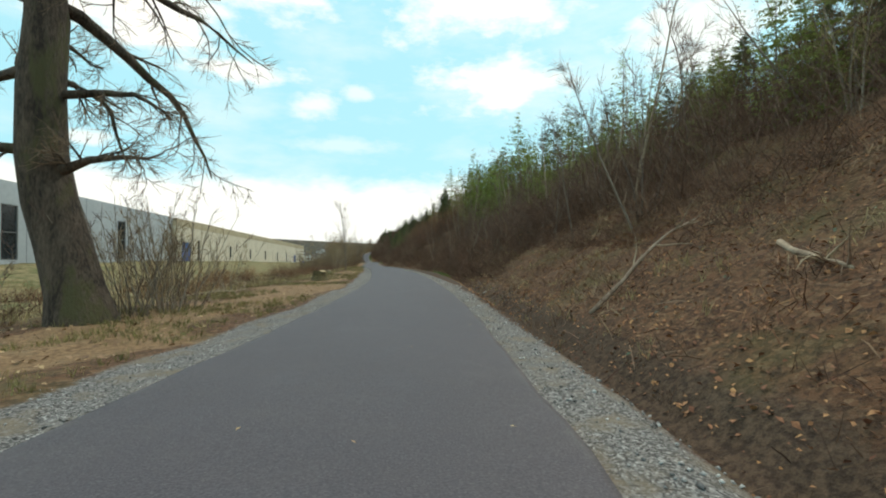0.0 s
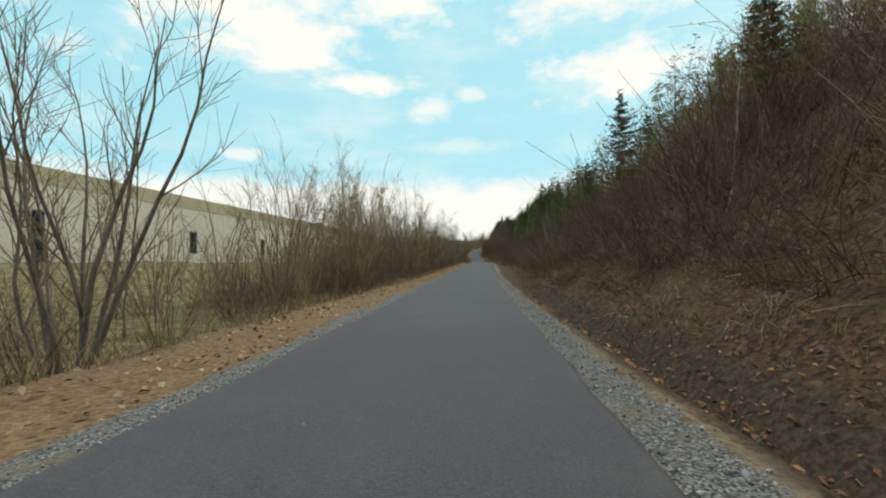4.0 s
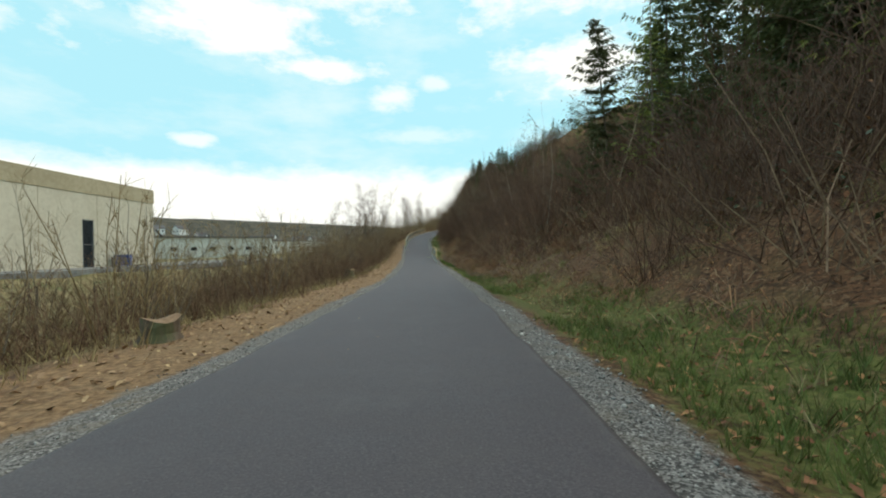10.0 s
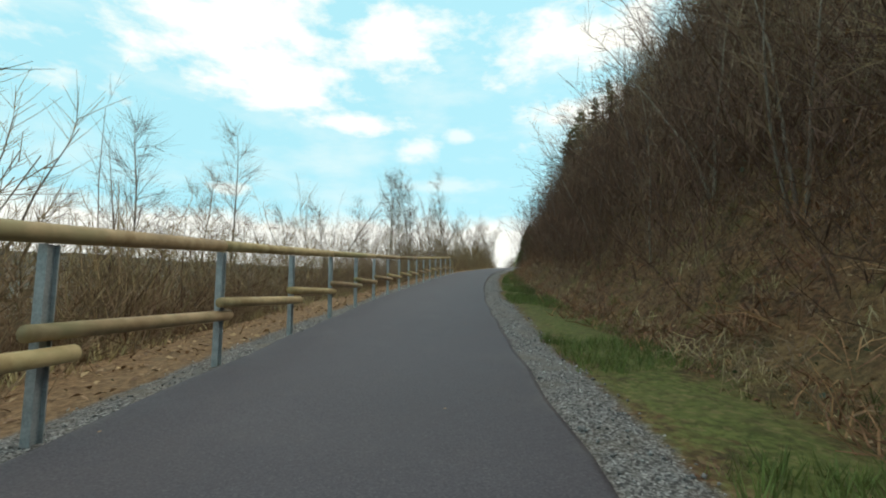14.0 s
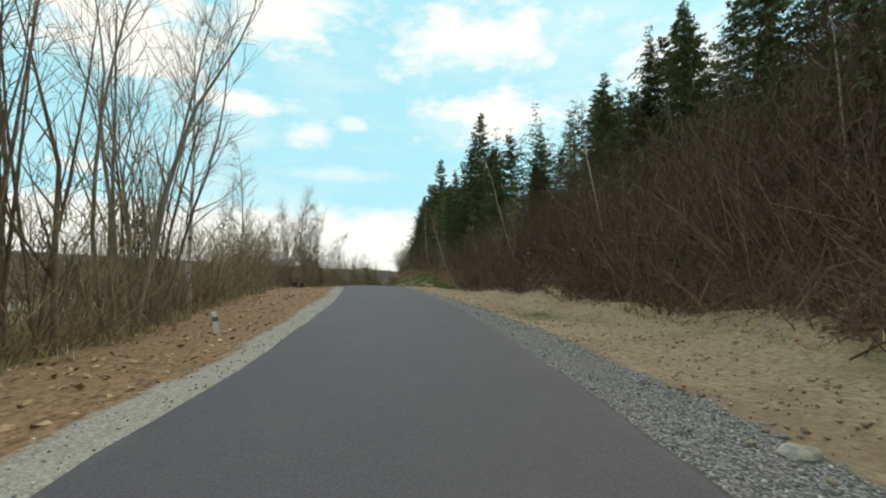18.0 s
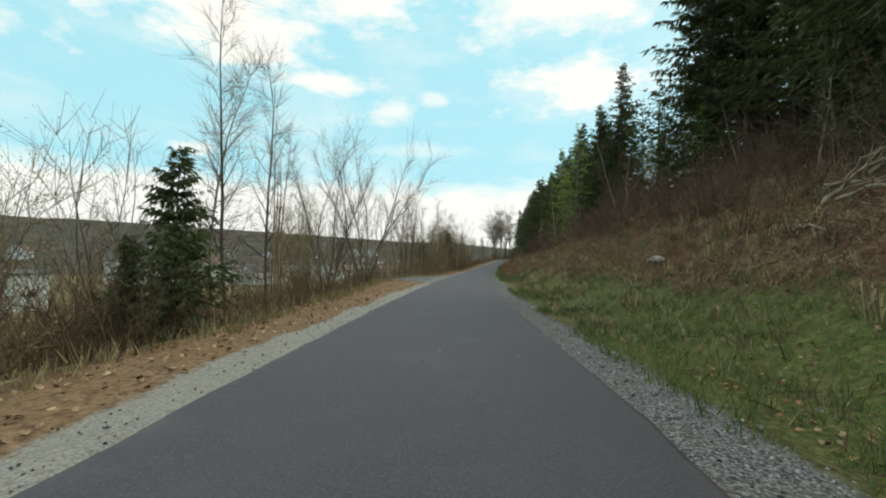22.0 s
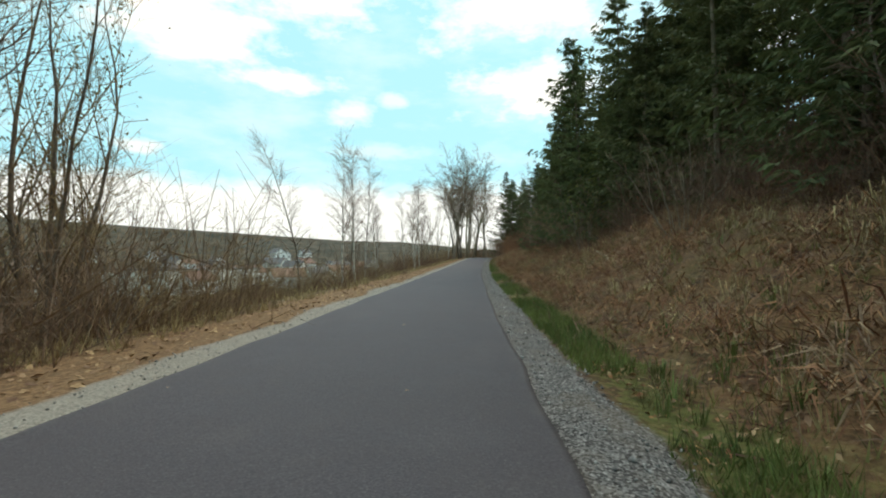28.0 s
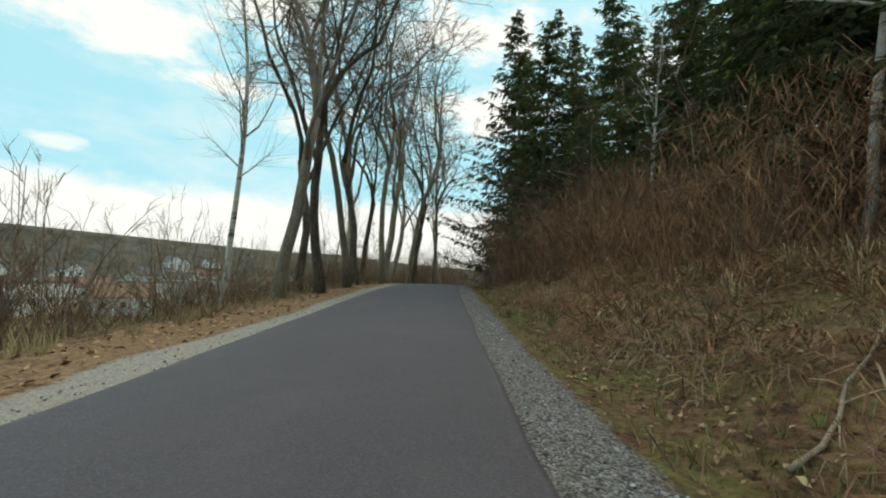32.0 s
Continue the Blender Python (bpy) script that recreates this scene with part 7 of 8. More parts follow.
# ---- fallen wood, stumps, stones ----
def build_fallen(s0, u0, s1, u1, r, label, twigs=5, seed=0, lift=0.05, mat=None, rise=0.0):
    """A fallen branch from one spot on the ground to another, with some side twigs."""
    g = random.Random(seed)
    ob = thing("fallen_branch", label, "branch", "fallen wood on the banks")
    n = 6
    pts = []
    for i in range(n + 1):
        t = i / n
        s, u = s0 + (s1 - s0) * t, u0 + (u1 - u0) * t
        x, y = place(s, u)
        pts.append(Vector((float(x) + g.gauss(0, 0.03), float(y) + g.gauss(0, 0.03), float(ground_z(s, u)) + lift + rise * t + g.gauss(0, 0.02))))
    b = Buf()
    b.tube(pts, [r * (1 - 0.65 * i / n) for i in range(n + 1)], 7)
    part("stem", b, mat or DEAD_WOOD, ob, smooth_shade=True)
    if twigs:
        for _ in range(twigs):
            w = Buf()
            p, d = along_line(pts, g.uniform(0.3, 1.0))
            e = off(g, d, g.uniform(0.4, 0.9))
            q, qr = bough(g, p, Vector((e.x, e.y, abs(e.z) * 0.6 + 0.1)), g.uniform(0.3, 0.9), r * 0.4, 0.004, 4, 0.12, 0.0)
            w.tube(q, qr, 4)
            part("side_twig", w, mat or DEAD_WOOD, ob)


FALLEN = [(7.9, 3.5, 8.2, 5.6, 0.045, "long pale fallen pole lying up the bank"), (6.3, 5.7, 4.4, 4.8, 0.05, "pale fallen log on the leaf-covered bank"), (418.5, 2.45, 417.0, 4.6, 0.03, "peeled whitish fallen trunk lying down the bank"),
          (538.8, 2.9, 540.0, 4.6, 0.018, "crooked pale stick on the bank"), (526.0, 2.5, 527.2, 3.6, 0.016, "thin pale stick standing from the bank"), (325.7, 7.4, 328.5, 9.0, 0.06, "bent pale fallen stem on the bank"),
          (345.2, 7.6, 341.8, 6.7, 0.05, "pale bare fallen limb on the bank"), (455.1, 9.3, 451.8, 7.8, 0.07, "grey fallen trunk across the bank"), (292.2, 2.6, 290.4, 2.1, 0.025, "grey stick beside the shoulder"),
          (169, -8, 160.6, -4.3, 0.06, "grey fallen limb under leaning scrub"), (162, -9, 156.4, -4.9, 0.07, "fallen bare trunk under leaning scrub"), (341, -7.6, 345.5, -4.7, 0.05, "fallen birch pole at the verge"),
          (299.8, 2.5, 300.6, 3.1, 0.03, "curled dead branch by the shoulder"), (16, -7.5, 18.5, -6.2, 0.05, "fallen limb in the dry grass"), (232.5, 2.9, 234.2, 2.5, 0.02, "thin dry stick beside the shoulder"), (235.6, 3.0, 236.6, 3.6, 0.02, "thin dry stick in the grass")]
for k, row in enumerate(FALLEN):
    build_fallen(*row, seed=k, rise=0.5 if k in (4, 0) else 0.0)
frng = random.Random(17)
for k in range(24):
    s, u = frng.uniform(4, 560), frng.uniform(4.6, 8)
    d, e, r = frng.uniform(-2.5, 2.5), frng.uniform(-1.5, 1.5), frng.uniform(0.015, 0.04)
    if not 240 < s < 298:
        build_fallen(s, u, s + d, u + e, r, "dead branch lying on the leaf-covered bank", 4, 40 + k)
for c, (s, u) in enumerate([(304.5, 6.0), (393.5, 6.4)]):
    for k in range(9):
        a, ln = frng.uniform(-0.5, 0.5), frng.uniform(0.8, 2.0)
        s0, u0 = s + frng.uniform(-1.2, 1.2), u + frng.uniform(-0.5, 0.5)
        build_fallen(s0, u0, s0 - math.cos(a) * ln, u0 + math.sin(a) * ln, frng.uniform(0.02, 0.05), "pale cut branch in a brush heap", 3, 90 + c * 20 + k, 0.08 + 0.05 * k)


def build_stump(s, u, r, h, label, mat):
    """A sawn stump with root flare."""
    ob = thing("tree_stump", label, "stump", "stumps beside the path")
    g = random.Random(int(s * 10))
    x, y = place(s, u)
    b = Buf()
    n, rings = 14, 6
    for i in range(rings):
        t = i / (rings - 1)
        rr = r * (1.5 - 0.5 * min(1, t * 1.8))
        for j in range(n):
            a = 6.283 * j / n
            q = rr * (1 + 0.16 * math.sin(3 * a + s) * (1 - t) + g.uniform(-0.05, 0.05))
            b.v.append(Vector((math.cos(a) * q, math.sin(a) * q, -0.15 + (h + 0.15) * t + (0.05 * math.sin(2 * a) if i == rings - 1 else 0))))
    for i in range(rings - 1):
        for j in range(n):
            k = (j + 1) % n
            b.f.append((i * n + j, i * n + k, (i + 1) * n + k, (i + 1) * n + j))
    part("bark", b, mat, ob)
    c = Buf()
    c.v = [v.copy() for v in b.v[-n:]] + [Vector((0, 0, h - 0.02))]
    c.f = [(j, (j + 1) % n, n) for j in range(n)]
    part("cut_face", c, LOG_END, ob, "weathered sawn face")
    ob.location = (float(x), float(y), float(ground_z(s, u)))


MOSS = plain("mossy_bark", (0.06, 0.055, 0.022), (0.17, 0.14, 0.06), 5, 0.95, 0.8, 0.03, 0.1)
build_stump(25.7, -4.4, 0.36, 0.5, "mossy tree stump at the meadow edge", MOSS)
build_stump(50.5, -6.6, 0.5, 0.75, "broken grey tree stump in dry grass", GREY_BARK)
build_stump(180.6, -3.6, 0.26, 0.36, "sawn brown tree stump on the verge", BARK)
build_stump(199.8, -4.2, 0.27, 0.5, "frayed brown tree stump on the verge", BARK)
build_stump(36.5, -5.0, 0.3, 0.3, "low dark tree stump in the bracken", BARK)


def build_rock(s, u, size, label, mat):
    g = random.Random(int(s * 7 + u * 13))
    bm = bmesh.new()
    bmesh.ops.create_icosphere(bm, subdivisions=2, radius=1)
    for v in bm.verts:
        v.co *= 1 + 0.28 * noise.noise(v.co * 1.7 + Vector((s, u, 0))) + g.uniform(-0.05, 0.05)
        v.co.x *= 1.25
        v.co.z *= 0.62
        v.co *= size
    me = bpy.data.meshes.new("rock")
    bm.to_mesh(me)
    bm.free()
    me.materials.append(mat)
    x, y = place(s, u)
    ob = tagged(new("rock", me), label, "rock", "stones beside the path")
    ob.matrix_basis = pose(float(x), float(y), float(ground_z(s, u)) + size * 0.15, 0, 0, g.uniform(0, 360))


ROCK = plain("pale_rock", (0.28, 0.25, 0.20), (0.50, 0.46, 0.38), 4, 0.95, 0.6, 0.02, 0.2)
CLOD = plain("earth_clod", (0.20, 0.13, 0.08), (0.36, 0.26, 0.165), 4, 0.95, 0.9, 0.04, 0.2)
for s, u, z in [(318.3, 2.3, 0.09), (128, 3.6, 0.15), (125, 4.5, 0.12), (79, 2.6, 0.08), (341, 3.0, 0.12), (352.5, 4.0, 0.11), (18, 3.4, 0.10), (140, -3.2, 0.10), (398, 5.2, 0.16), (446, 6.6, 0.14)]:
    build_rock(s, u, z, "pale rough stone at the foot of the bank", ROCK)
for s, u, z in [(343.0, 3.6, 0.3), (344.0, 3.9, 0.22), (306, 3.8, 0.28), (311, 4.6, 0.2), (122, 4.0, 0.2), (130, 4.1, 0.22), (356, 4.4, 0.28), (350, 4.8, 0.26)]:
    build_rock(s, u, z, "heap of dug sandy earth at the foot of the bank", CLOD)


build_rock(386.2, -5.5, 0.75, "reddish-brown heap of dug earth beyond the verge", CLOD)
build_rock(385.0, -5.9, 0.5, "low reddish-brown heap of dug earth", CLOD)
build_rock(387.5, -6.1, 0.6, "crumbling heap of dug earth beyond the verge", CLOD)
build_fallen(385.6, -5.0, 386.8, -5.9, 0.03, "whitish pole leaning on the earth heap", 0, 300, 0.55, BIRCH_BARK, 0.4)


def build_boards(s, u):
    """Four rough upright boards driven in side by side."""
    ob = thing("board_screen", "row of rough pale upright boards behind the earth heap", "boards")
    for k in range(4):
        b = Buf()
        b.box((k * 0.16 - 0.24, 0.015 * (k % 2), 0.55 + 0.05 * (k % 3)), (0.13, 0.03, 1.7 + 0.1 * (k % 3)), 0.05 * (k - 1))
        part("board", b, DEAD_WOOD, ob)
    x, y = place(s, u)
    ob.matrix_basis = pose(float(x), float(y), float(ground_z(s, u)) + 0.1, 0, 3, 20)


build_boards(388.2, -7.0)


# ---- bench, marker, paint ----
def build_bench(s, u, turn):
    ob = thing("bench", "dark weathered wooden bench on two log blocks", "bench")
    for dx in (-0.55, 0.55):
        b = Buf()
        b.tube([Vector((dx, -0.24, 0.17)), Vector((dx, 0.24, 0.17))], [0.21, 0.21], 12)
        b.box((dx, 0, 0.02), (0.42, 0.44, 0.12))
        part("support", b, OLD_WOOD, ob, "dark log block")
    for k, dy in enumerate((-0.17, 0.0, 0.17)):
        b = Buf()
        b.box((0, dy, 0.41), (1.9, 0.155, 0.065))
        part("seat_plank", b, OLD_WOOD, ob)
    b = Buf()
    b.tube([Vector((-0.98, 0.2, 0.1)), Vector((-1.04, 0.22, 0.95))], [0.06, 0.05], 8)
    part("back_post", b, OLD_WOOD, ob)
    b = Buf()
    b.tube([Vector((0.62, 0.3, 0.1)), Vector((0.62, 0.42, 0.92))], [0.05, 0.045], 8)
    part("back_post", b, OLD_WOOD, ob)
    for z in (0.66, 0.82):
        b = Buf()
        b.box((-0.2, 0.30 + (z - 0.66) * 0.2, z), (1.7, 0.04, 0.13))
        part("back_plank", b, OLD_WOOD, ob)
    x, y = place(s, u)
    ob.matrix_basis = pose(float(x), float(y), float(ground_z(s, u)) - 0.02, 0, 0, turn)


build_bench(353.4, -4.9, 70 - heading(353.4))


def build_marker(s, u):
    ob = thing("marker_post", "short white plastic marker post with a dark band", "post")
    b = Buf()
    b.box((0, 0, 0.14), (0.075, 0.05, 0.44))
    part("post", b, PAINT_WHITE, ob)
    c = Buf()
    c.box((0, 0, 0.25), (0.081, 0.056, 0.07))
    part("band", c, FRAME, ob, "dark band")
    x, y = place(s, u)
    ob.matrix_basis = pose(float(x), float(y), float(ground_z(s, u)), 6, -8, 20)


build_marker(323.6, -2.9)


def build_paint(s, u, label, strokes, mat=None):
    """Sprayed strokes on the asphalt; each from (ds, du) to (ds, du)."""
    ob = thing("road_marking", label, "marking", "sprayed survey marks")
    for a, b_, c, d in strokes:
        x0, y0 = place(s + a, u + b_)
        x1, y1 = place(s + c, u + d)
        p, q = Vector((float(x0), float(y0), 0)), Vector((float(x1), float(y1), 0))
        z0, z1 = float(road_z(s + a)) + 0.02, float(road_z(s + c)) + 0.02
        n = Vector((-(q - p).y, (q - p).x, 0)).normalized() * 0.022
        b = Buf()
        lo = [p - n, p + n, q + n, q - n]
        zz = [z0, z0, z1, z1]
        b.v = [Vector((v.x, v.y, z)) for v, z in zip(lo, zz)] + [Vector((v.x, v.y, z + 0.004)) for v, z in zip(lo, zz)]
        b.f = [(3, 2, 1, 0), (4, 5, 6, 7), (0, 1, 5, 4), (1, 2, 6, 5), (2, 3, 7, 6), (3, 0, 4, 7)]
        part("stroke", b, mat or PAINT_YELLOW, ob)


PINK = plain("pink_paint", (0.40, 0.16, 0.16), (0.55, 0.26, 0.25), 8, 0.8, 0.1)
CYAN = plain("blue_paint", (0.06, 0.34, 0.55), (0.10, 0.45, 0.66), 8, 0.8, 0.1)
build_paint(216.4, 1.08, "yellow sprayed arrow with a line on the asphalt", [(-0.12, -0.3, -0.12, 0.3), (0.22, 0, 0.02, 0.0), (0.22, 0, 0.08, -0.14), (0.22, 0, 0.08, 0.14)])
build_paint(215.4, 0.25, "small blue paint blot on the asphalt", [(-0.05, -0.05, 0.02, 0.05)], CYAN)
build_paint(225.7, 1.15, "yellow sprayed triangle with a line on the asphalt", [(0, -0.25, 0, 0.25), (0.2, -0.25, 0.2, 0.02), (-0.05, 0.1, -0.2, 0.2), (-0.2, 0.2, -0.05, 0.25)])
build_paint(219.5, 1.2, "pink sprayed line on the asphalt", [(0, -0.35, 0.02, 0.25)], PINK)
build_paint(235.4, -1.3, "yellow sprayed triangle on the asphalt", [(-0.2, -0.15, 0.15, 0.15), (0.15, 0.15, -0.1, 0.2), (-0.1, 0.2, -0.2, -0.15)])



def build_lettering(words, s, u, size):
    """Sprayed lettering on the asphalt, written to be read from the far side, with a line under it."""
    ob = thing("road_marking", "pale green sprayed station number and line on the asphalt", "marking", "sprayed survey marks")
    cu = bpy.data.curves.new("lettering", "FONT")
    cu.body, cu.size, cu.offset, cu.extrude = words, size, -0.002, 0.001
    tmp = bpy.data.objects.new("lettering", cu)
    me = bpy.data.meshes.new_from_object(tmp)
    bpy.data.objects.remove(tmp)
    me.materials.clear()
    me.materials.append(PAINT_YELLOW)
    x, y = place(s, u)
    ob.matrix_basis = pose(float(x), float(y), float(road_z(s)) + 0.030, 0, 0, 180 - heading(s))
    let = new("lettering", me)
    let.parent = ob
    let.scale = (1.05, 0.72, 1)
    b = Buf()
    b.box((0.12, 0.17, -0.004), (0.34, 0.02, 0.008))
    part("stroke", b, PAINT_YELLOW, ob)


build_lettering("1+300,-", 36.78, 1.42, 0.165)

# bits blown on to the asphalt
t = np.array([(-0.5, 0, 0), (0, -0.3, 0.1), (0.5, 0, 0.02), (0, 0.3, 0.12)])
s = nrng.uniform(2, 560, 420)
u = nrng.uniform(-1.45, 1.45, 420)
ob = scatter("leaf_bits", "pale leaf bits scattered on the asphalt", "leaves", s, u, t, np.array([(0, 1, 2, 3)]), LEAF, nrng.uniform(0.02, 0.05, 420), 0.3, 0.085)

# leaning scrub by the wide gravel patch
leaning = Kind(lambda: make_willow(35, 5.2, 14, 0.28, "brown scrub leaning away from the path", TWIG_RED, 14, None, "leaning scrub", "bush", 9), lambda: make_willow(36, 4.4, 12, 0.32, "brown wind-bent scrub beside gravel", TWIG, 13, None, "leaning scrub", "bush", 8))
for s, u, k, size, tilt in [(160, -6.6, 0, 1.3, -36), (163, -6.0, 1, 1.3, -40), (165.5, -5.8, 0, 1.15, -34), (162, -7.6, 0, 1.5, -32), (164.5, -7.2, 1, 1.5, -36), (167.5, -6.0, 1, 1.1, -30), (158, -7.5, 1, 1.3, -28), (155, -6.6, 0, 1.0, -24), (161, -8.6, 1, 1.6, -30)]:
    leaning.put(s, u, size, k=k, tilt=tilt, tilt_way=math.pi / 2)
# bushes before the grey hall, and scrub under the oak
budding.put(59, -24.0, 0.95, k=2)
budding.put(60.5, -25.0, 0.85, k=2)
for s, u, k, size in [(49, -27, 0, 1.1), (50.5, -26, 1, 0.9), (78, -21, 1, 0.8)]:
    bush.put(s, u, size, k=k)
for s, u, k, size in [(10.4, -5.0, 0, 0.95), (10.0, -5.7, 1, 1.0), (11.6, -5.2, 1, 0.9), (9.6, -5.2, 0, 0.7), (11.0, -5.4, 1, 0.75), (12.2, -6.4, 2, 0.8), (7.8, -7.2, 1, 0.7), (19, -7, 0, 0.8), (21, -9, 2, 0.7), (47.5, -5.2, 0, 0.9), (49.5, -4.8, 1, 0.8), (53, -5.4, 2, 0.8), (57, -4.9, 0, 0.85)]:
    bush.put(s, u, size, k=k)


# ---- yard by the hall's end ----
def build_yard():
    n = Buf()
    c = [(-13, 172), (-2, 172), (10, 232), (20, 262), (2, 262)]
    n.v = [Vector((x, y, -1.55 - 0.003 * (y - 172))) for x, y in c] + [Vector((x, y, -0.85 - 0.006 * (y - 172))) for x, y in c]
    k = len(c)
    n.f = [tuple(range(k, 2 * k))] + [(i, (i + 1) % k, (i + 1) % k + k, i + k) for i in range(k)]
    me = n.mesh("pavement", plain("yard_asphalt", (0.15, 0.15, 0.15), (0.25, 0.245, 0.235), 0.6, 0.9, 0.2, 0.01, 0.02))
    tagged(new("pavement", me), "worn grey yard in front of the hall", "yard", kind="structure")


build_yard()


def make_pallets():
    ob = thing("pallet_stack", "stack of grey wooden pallets in the yard", "pallets", "pallet stacks")
    for k in range(7):
        for j in range(3):
            b = Buf()
            b.box((-0.5 + j * 0.5, 0, k * 0.145 + 0.05), (0.1, 1.2, 0.08))
            part("block_board", b, OLD_WOOD, ob)
        b = Buf()
        b.box((0, 0, k * 0.145 + 0.117), (1.1, 1.2, 0.045))
        part("deck", b, DEAD_WOOD, ob)
    return ob


def make_stake():
    ob = thing("fence_stake", "thin grey wooden fence stake", "stake", "fence stakes of the yard")
    b = Buf()
    b.tube([Vector((0, 0, -0.3)), Vector((0.02, 0, 0.7)), Vector((0.03, 0.01, 1.25))], [0.045, 0.042, 0.036], 7)
    part("stake", b, OLD_WOOD, ob)
    return ob


pallets, stake = Kind(make_pallets), Kind(make_stake)


def set_down(kind, x, y, z, turn, k=0):
    ob = kind.put(0, 0, 1.0, turn=turn, k=k)
    ob.matrix_basis = pose(x, y, z, 0, 0, turn)
    return ob


for x, y, t in [(-4.2, 196, 10), (-2.9, 197.4, 12), (-4.0, 198.2, 8), (5.5, 216, 30), (9.5, 235, 15), (11.5, 236, 20)]:
    set_down(pallets, x, y, -0.98 - 0.006 * (y - 180), t)
for k in range(16):
    stake.put(176 + k * 3.1, -13.5 + 0.25 * k + 0.4 * math.sin(k * 2.1), 0.85 + 0.1 * math.sin(k), k=0)


def build_crate(x, y, z):
    ob = thing("container", "blue plastic yard container with a lid", "container")
    b = Buf()
    b.box((0, 0, 0.55), (1.3, 1.1, 1.1))
    part("tub", b, BLUE, ob)
    c = Buf()
    c.box((0, 0, 1.14), (1.38, 1.18, 0.07))
    part("lid", c, BLUE, ob)
    ob.matrix_basis = pose(x, y, z, 0, 0, 14)


build_crate(3.0, 221.5, -1.15)


# ---- the valley: further halls, houses, woods ----
def far_z(x, y):
    """Ground height of a far point on the left."""
    s = np.clip(np.interp(y, along(RY, RS), RS), -20, 619)
    if y > RY[-1]:
        s = RS[-1] + (y - RY[-1]) / HY[-1]
    px, _ = place(s, 0.0)
    return float(ground_z(s, x - float(px))), s, x - float(px)


def build_far_hall(near, far, depth, height, wall, label, windows=0):
    ob = thing("industrial_hall", label, "building", "halls in the valley")
    p, q = Vector(near), Vector(far)
    ln = (q - p).length
    d = (q - p) / ln
    n = Vector((-d.y, d.x))
    z = min(far_z(v.x, v.y)[0] for v in (p, q))
    c = p + d * ln / 2 + n * depth / 2
    a = math.atan2(d.y, d.x)
    b = Buf()
    b.box((c.x, c.y, z + height / 2 - 1), (ln, depth, height + 2), a)
    part("wall", b, wall, ob)
    r = Buf()
    r.box((c.x, c.y, z + height + 0.15), (ln + 0.8, depth + 0.8, 0.5), a)
    part("roof", r, ROOF_DARK, ob)
    for k in range(windows):
        m = p + d * (ln * (k + 0.5) / windows) - n * 0.05
        w = Buf()
        w.box((m.x, m.y, z + height * 0.45), (ln / windows * 0.3, 0.1, height * 0.16), a)
        part("window", w, DARK_GLASS, ob)


CREAM_FAR = plain("pale_cladding", (0.55, 0.53, 0.47), (0.68, 0.66, 0.60), 0.4, 0.8, 0.1, vary=0.1)
for near, far, depth, height, wins, label in [((-62, 296), (-8, 336), 30, 6.5, 12, "long pale hall with a dark flat roof"), ((-75, 250), (-62, 292), 24, 6, 8, "pale low hall with a dark roof"), ((-38, 420), (2, 480), 26, 7, 14, "white factory hall in the valley"), ((2, 540), (26, 600), 28, 7, 12, "white factory hall below the path"),
                                      ((42, 620), (60, 672), 26, 8, 10, "white hall with a row of windows"), ((118, 768), (150, 790), 18, 6, 6, "low pale hall beyond the scrub"), ((60, 720), (84, 748), 20, 6, 6, "low pale hall in the valley"), ((-60, 500), (-36, 540), 24, 6, 6, "grey-white hall in the valley")]:
    build_far_hall(near, far, depth, height, CREAM_FAR, label, wins)


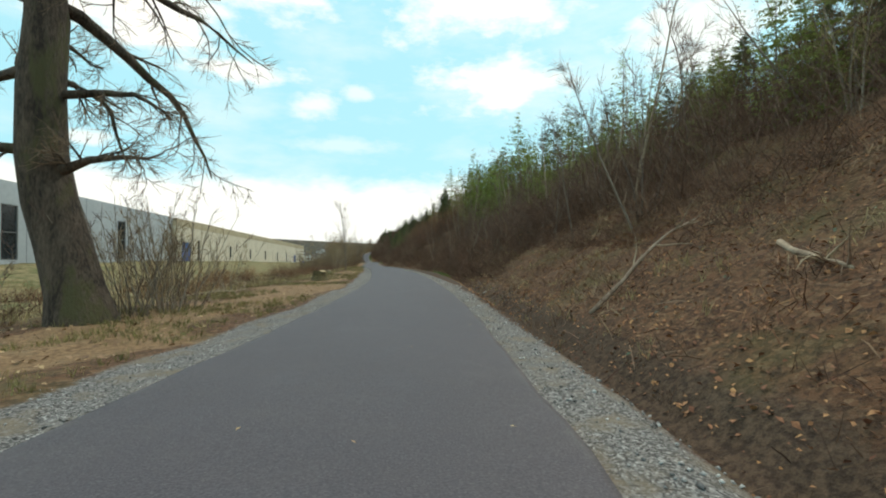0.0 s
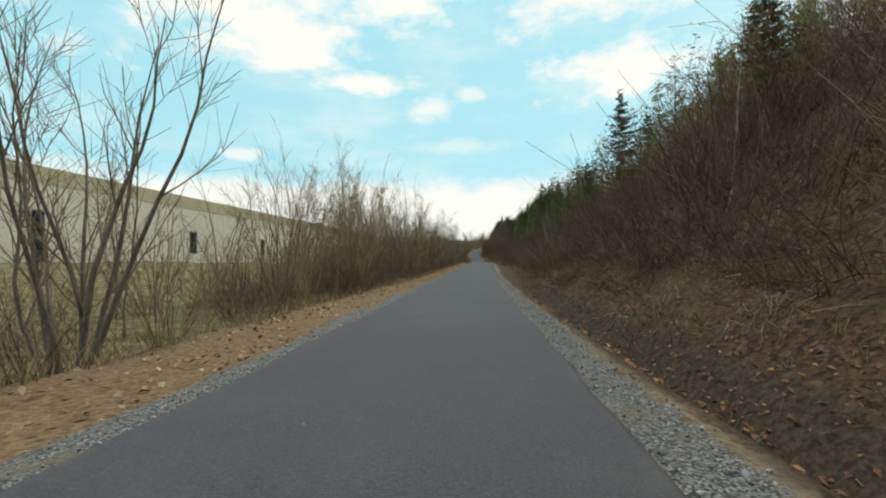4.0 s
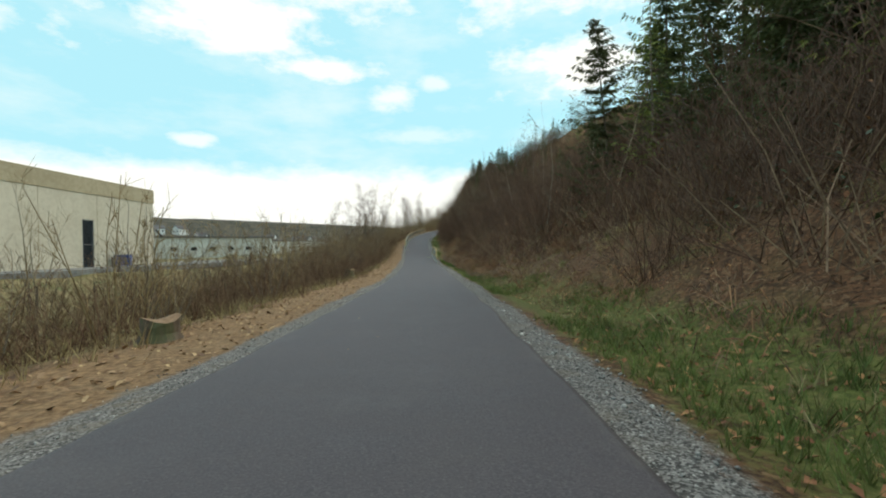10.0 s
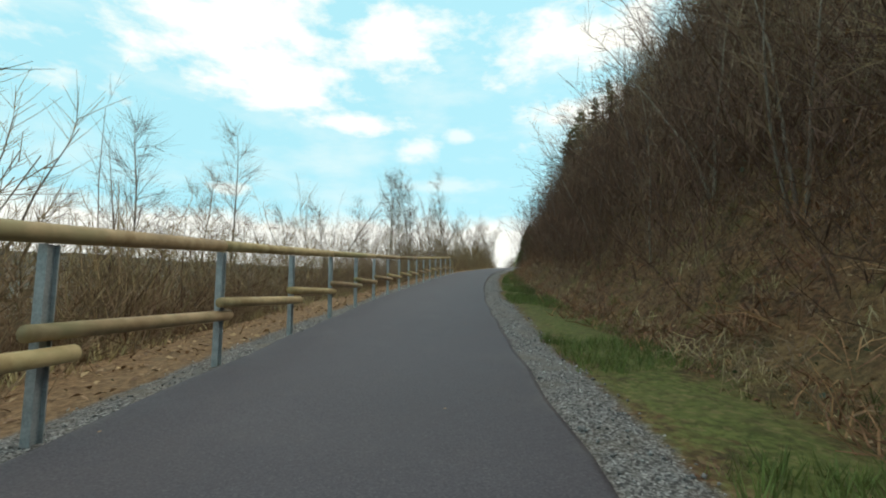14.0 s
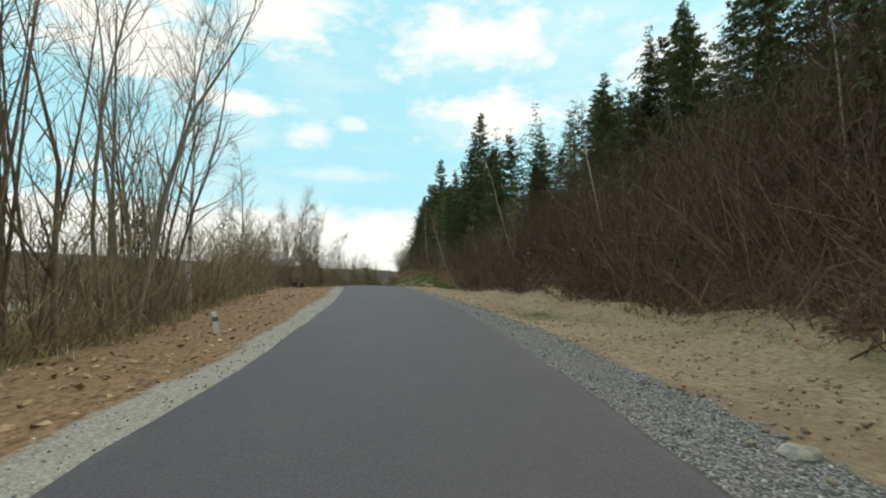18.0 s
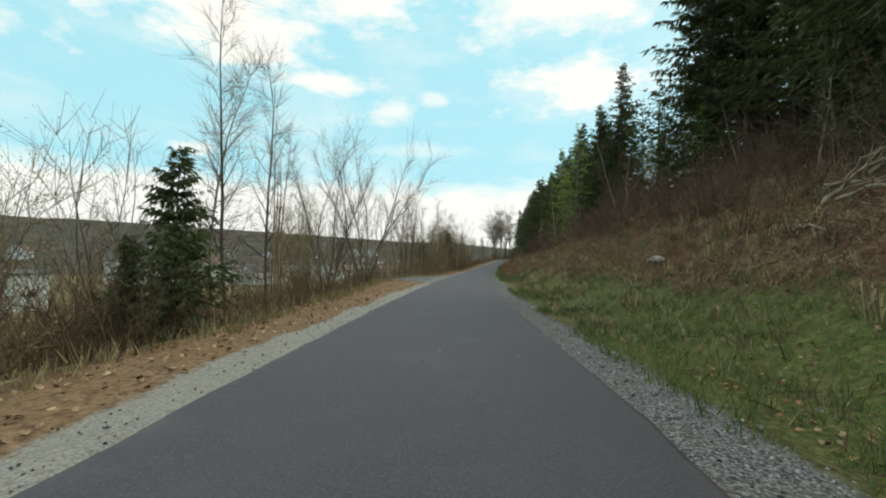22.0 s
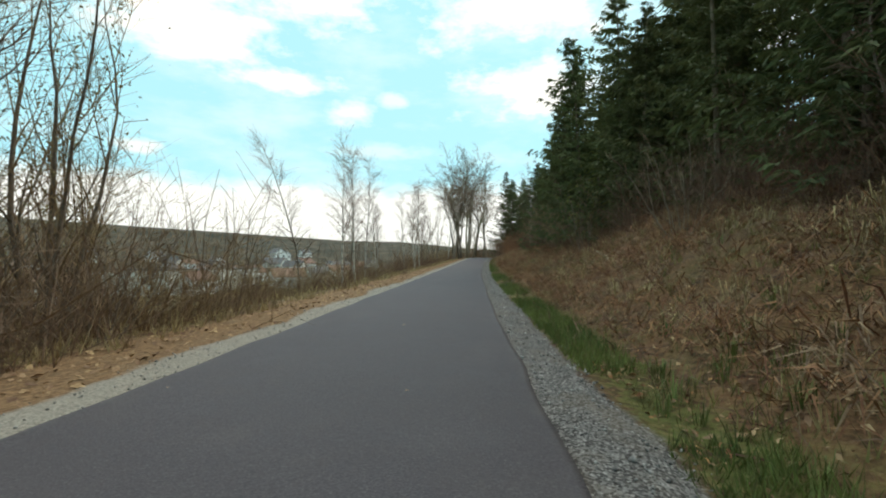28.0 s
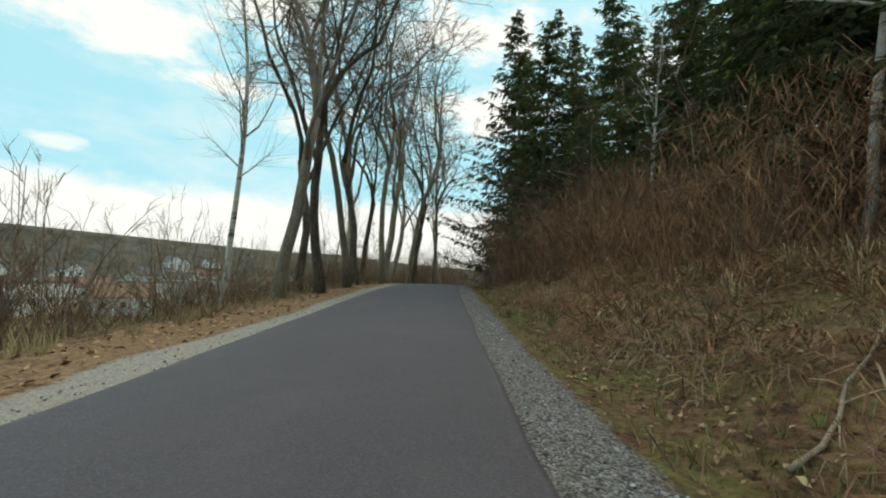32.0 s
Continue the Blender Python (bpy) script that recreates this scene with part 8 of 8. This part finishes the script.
def make_house(seed, wall, roof, label):
    g = random.Random(seed)
    w, l, h, r = g.uniform(8, 10), g.uniform(9, 13), g.uniform(4.5, 6), g.uniform(3, 4)
    ob = thing("house", label, "house", "houses on the far slope")
    b = Buf()
    b.box((0, 0, h / 2 - 1), (w, l, h + 2))
    for y in (-l / 2, l / 2):
        b.face(Vector((-w / 2, y, h)), Vector((w / 2, y, h)), Vector((0, y, h + r)))
    part("wall", b, wall, ob)
    for sg in (1, -1):
        t = Buf()
        e, n = Vector((sg * (w / 2 + 0.5), 0, h - 0.35)), Vector((0, 0, h + r + 0.1))
        for dz in (0, 0.25):
            t.v += [Vector((e.x, -l / 2 - 0.5, e.z + dz)), Vector((e.x, l / 2 + 0.5, e.z + dz)), Vector((n.x, l / 2 + 0.5, n.z + dz)), Vector((n.x, -l / 2 - 0.5, n.z + dz))]
        t.f = [(0, 1, 2, 3), (7, 6, 5, 4), (0, 4, 5, 1), (1, 5, 6, 2), (2, 6, 7, 3), (3, 7, 4, 0)]
        part("roof", t, roof, ob)
    for x in (-w / 2 - 0.03, w / 2 + 0.03):
        for k in range(3):
            p = Buf()
            p.box((x, -l / 3 + k * l / 3, h * 0.55), (0.08, 1.3, 1.4))
            part("window", p, DARK_GLASS, ob)
    for y in (-l / 2 - 0.03, l / 2 + 0.03):
        for k in (-1, 1):
            p = Buf()
            p.box((k * w / 4, y, h * 0.55), (1.3, 0.08, 1.4))
            part("window", p, DARK_GLASS, ob)
    c = Buf()
    c.box((w * 0.15, l * 0.2, h + r), (0.7, 0.7, 1.6))
    part("chimney", c, ROOF_RED, ob)
    return ob


houses = Kind(lambda: make_house(1, WHITE, ROOF_DARK, "white house with a dark pitched roof"), lambda: make_house(2, WHITE, ROOF_RED, "white house with a brown pitched roof"), lambda: make_house(3, CREAM_FAR, ROOF_DARK, "pale rendered house with a slate roof"))
hrng = random.Random(23)
for _ in range(95):
    s, a = hrng.uniform(230, 1050), 95 + 330 * hrng.random() ** 1.2
    houses.put(s, -a, hrng.uniform(0.85, 1.2), turn=hrng.uniform(0, 360))

t, f = as_template(conifer_parts(130, 11, 2.8, 1.9, 5, 0.08, 1)[1])
s = nrng.uniform(-60, 1700, 420)
u = -(340 + 420 * nrng.uniform(0, 1, 420) ** 0.7)
scatter("far_woods", "dark conifer woods on the far ridge", "woods", s, u, t, f, SPRUCE, nrng.uniform(0.8, 2.0, 420))
t, f = as_template(willow_parts(131, 8, 4, 0.35, 5, 3, True)[1])
s = nrng.uniform(120, 1500, 1500)
u = -(60 + 680 * nrng.uniform(0, 1, 1500))
scatter("far_woods", "bare brown trees scattered across the valley", "woods", s, u, t, f, TWIG, nrng.uniform(0.7, 1.6, 1500))
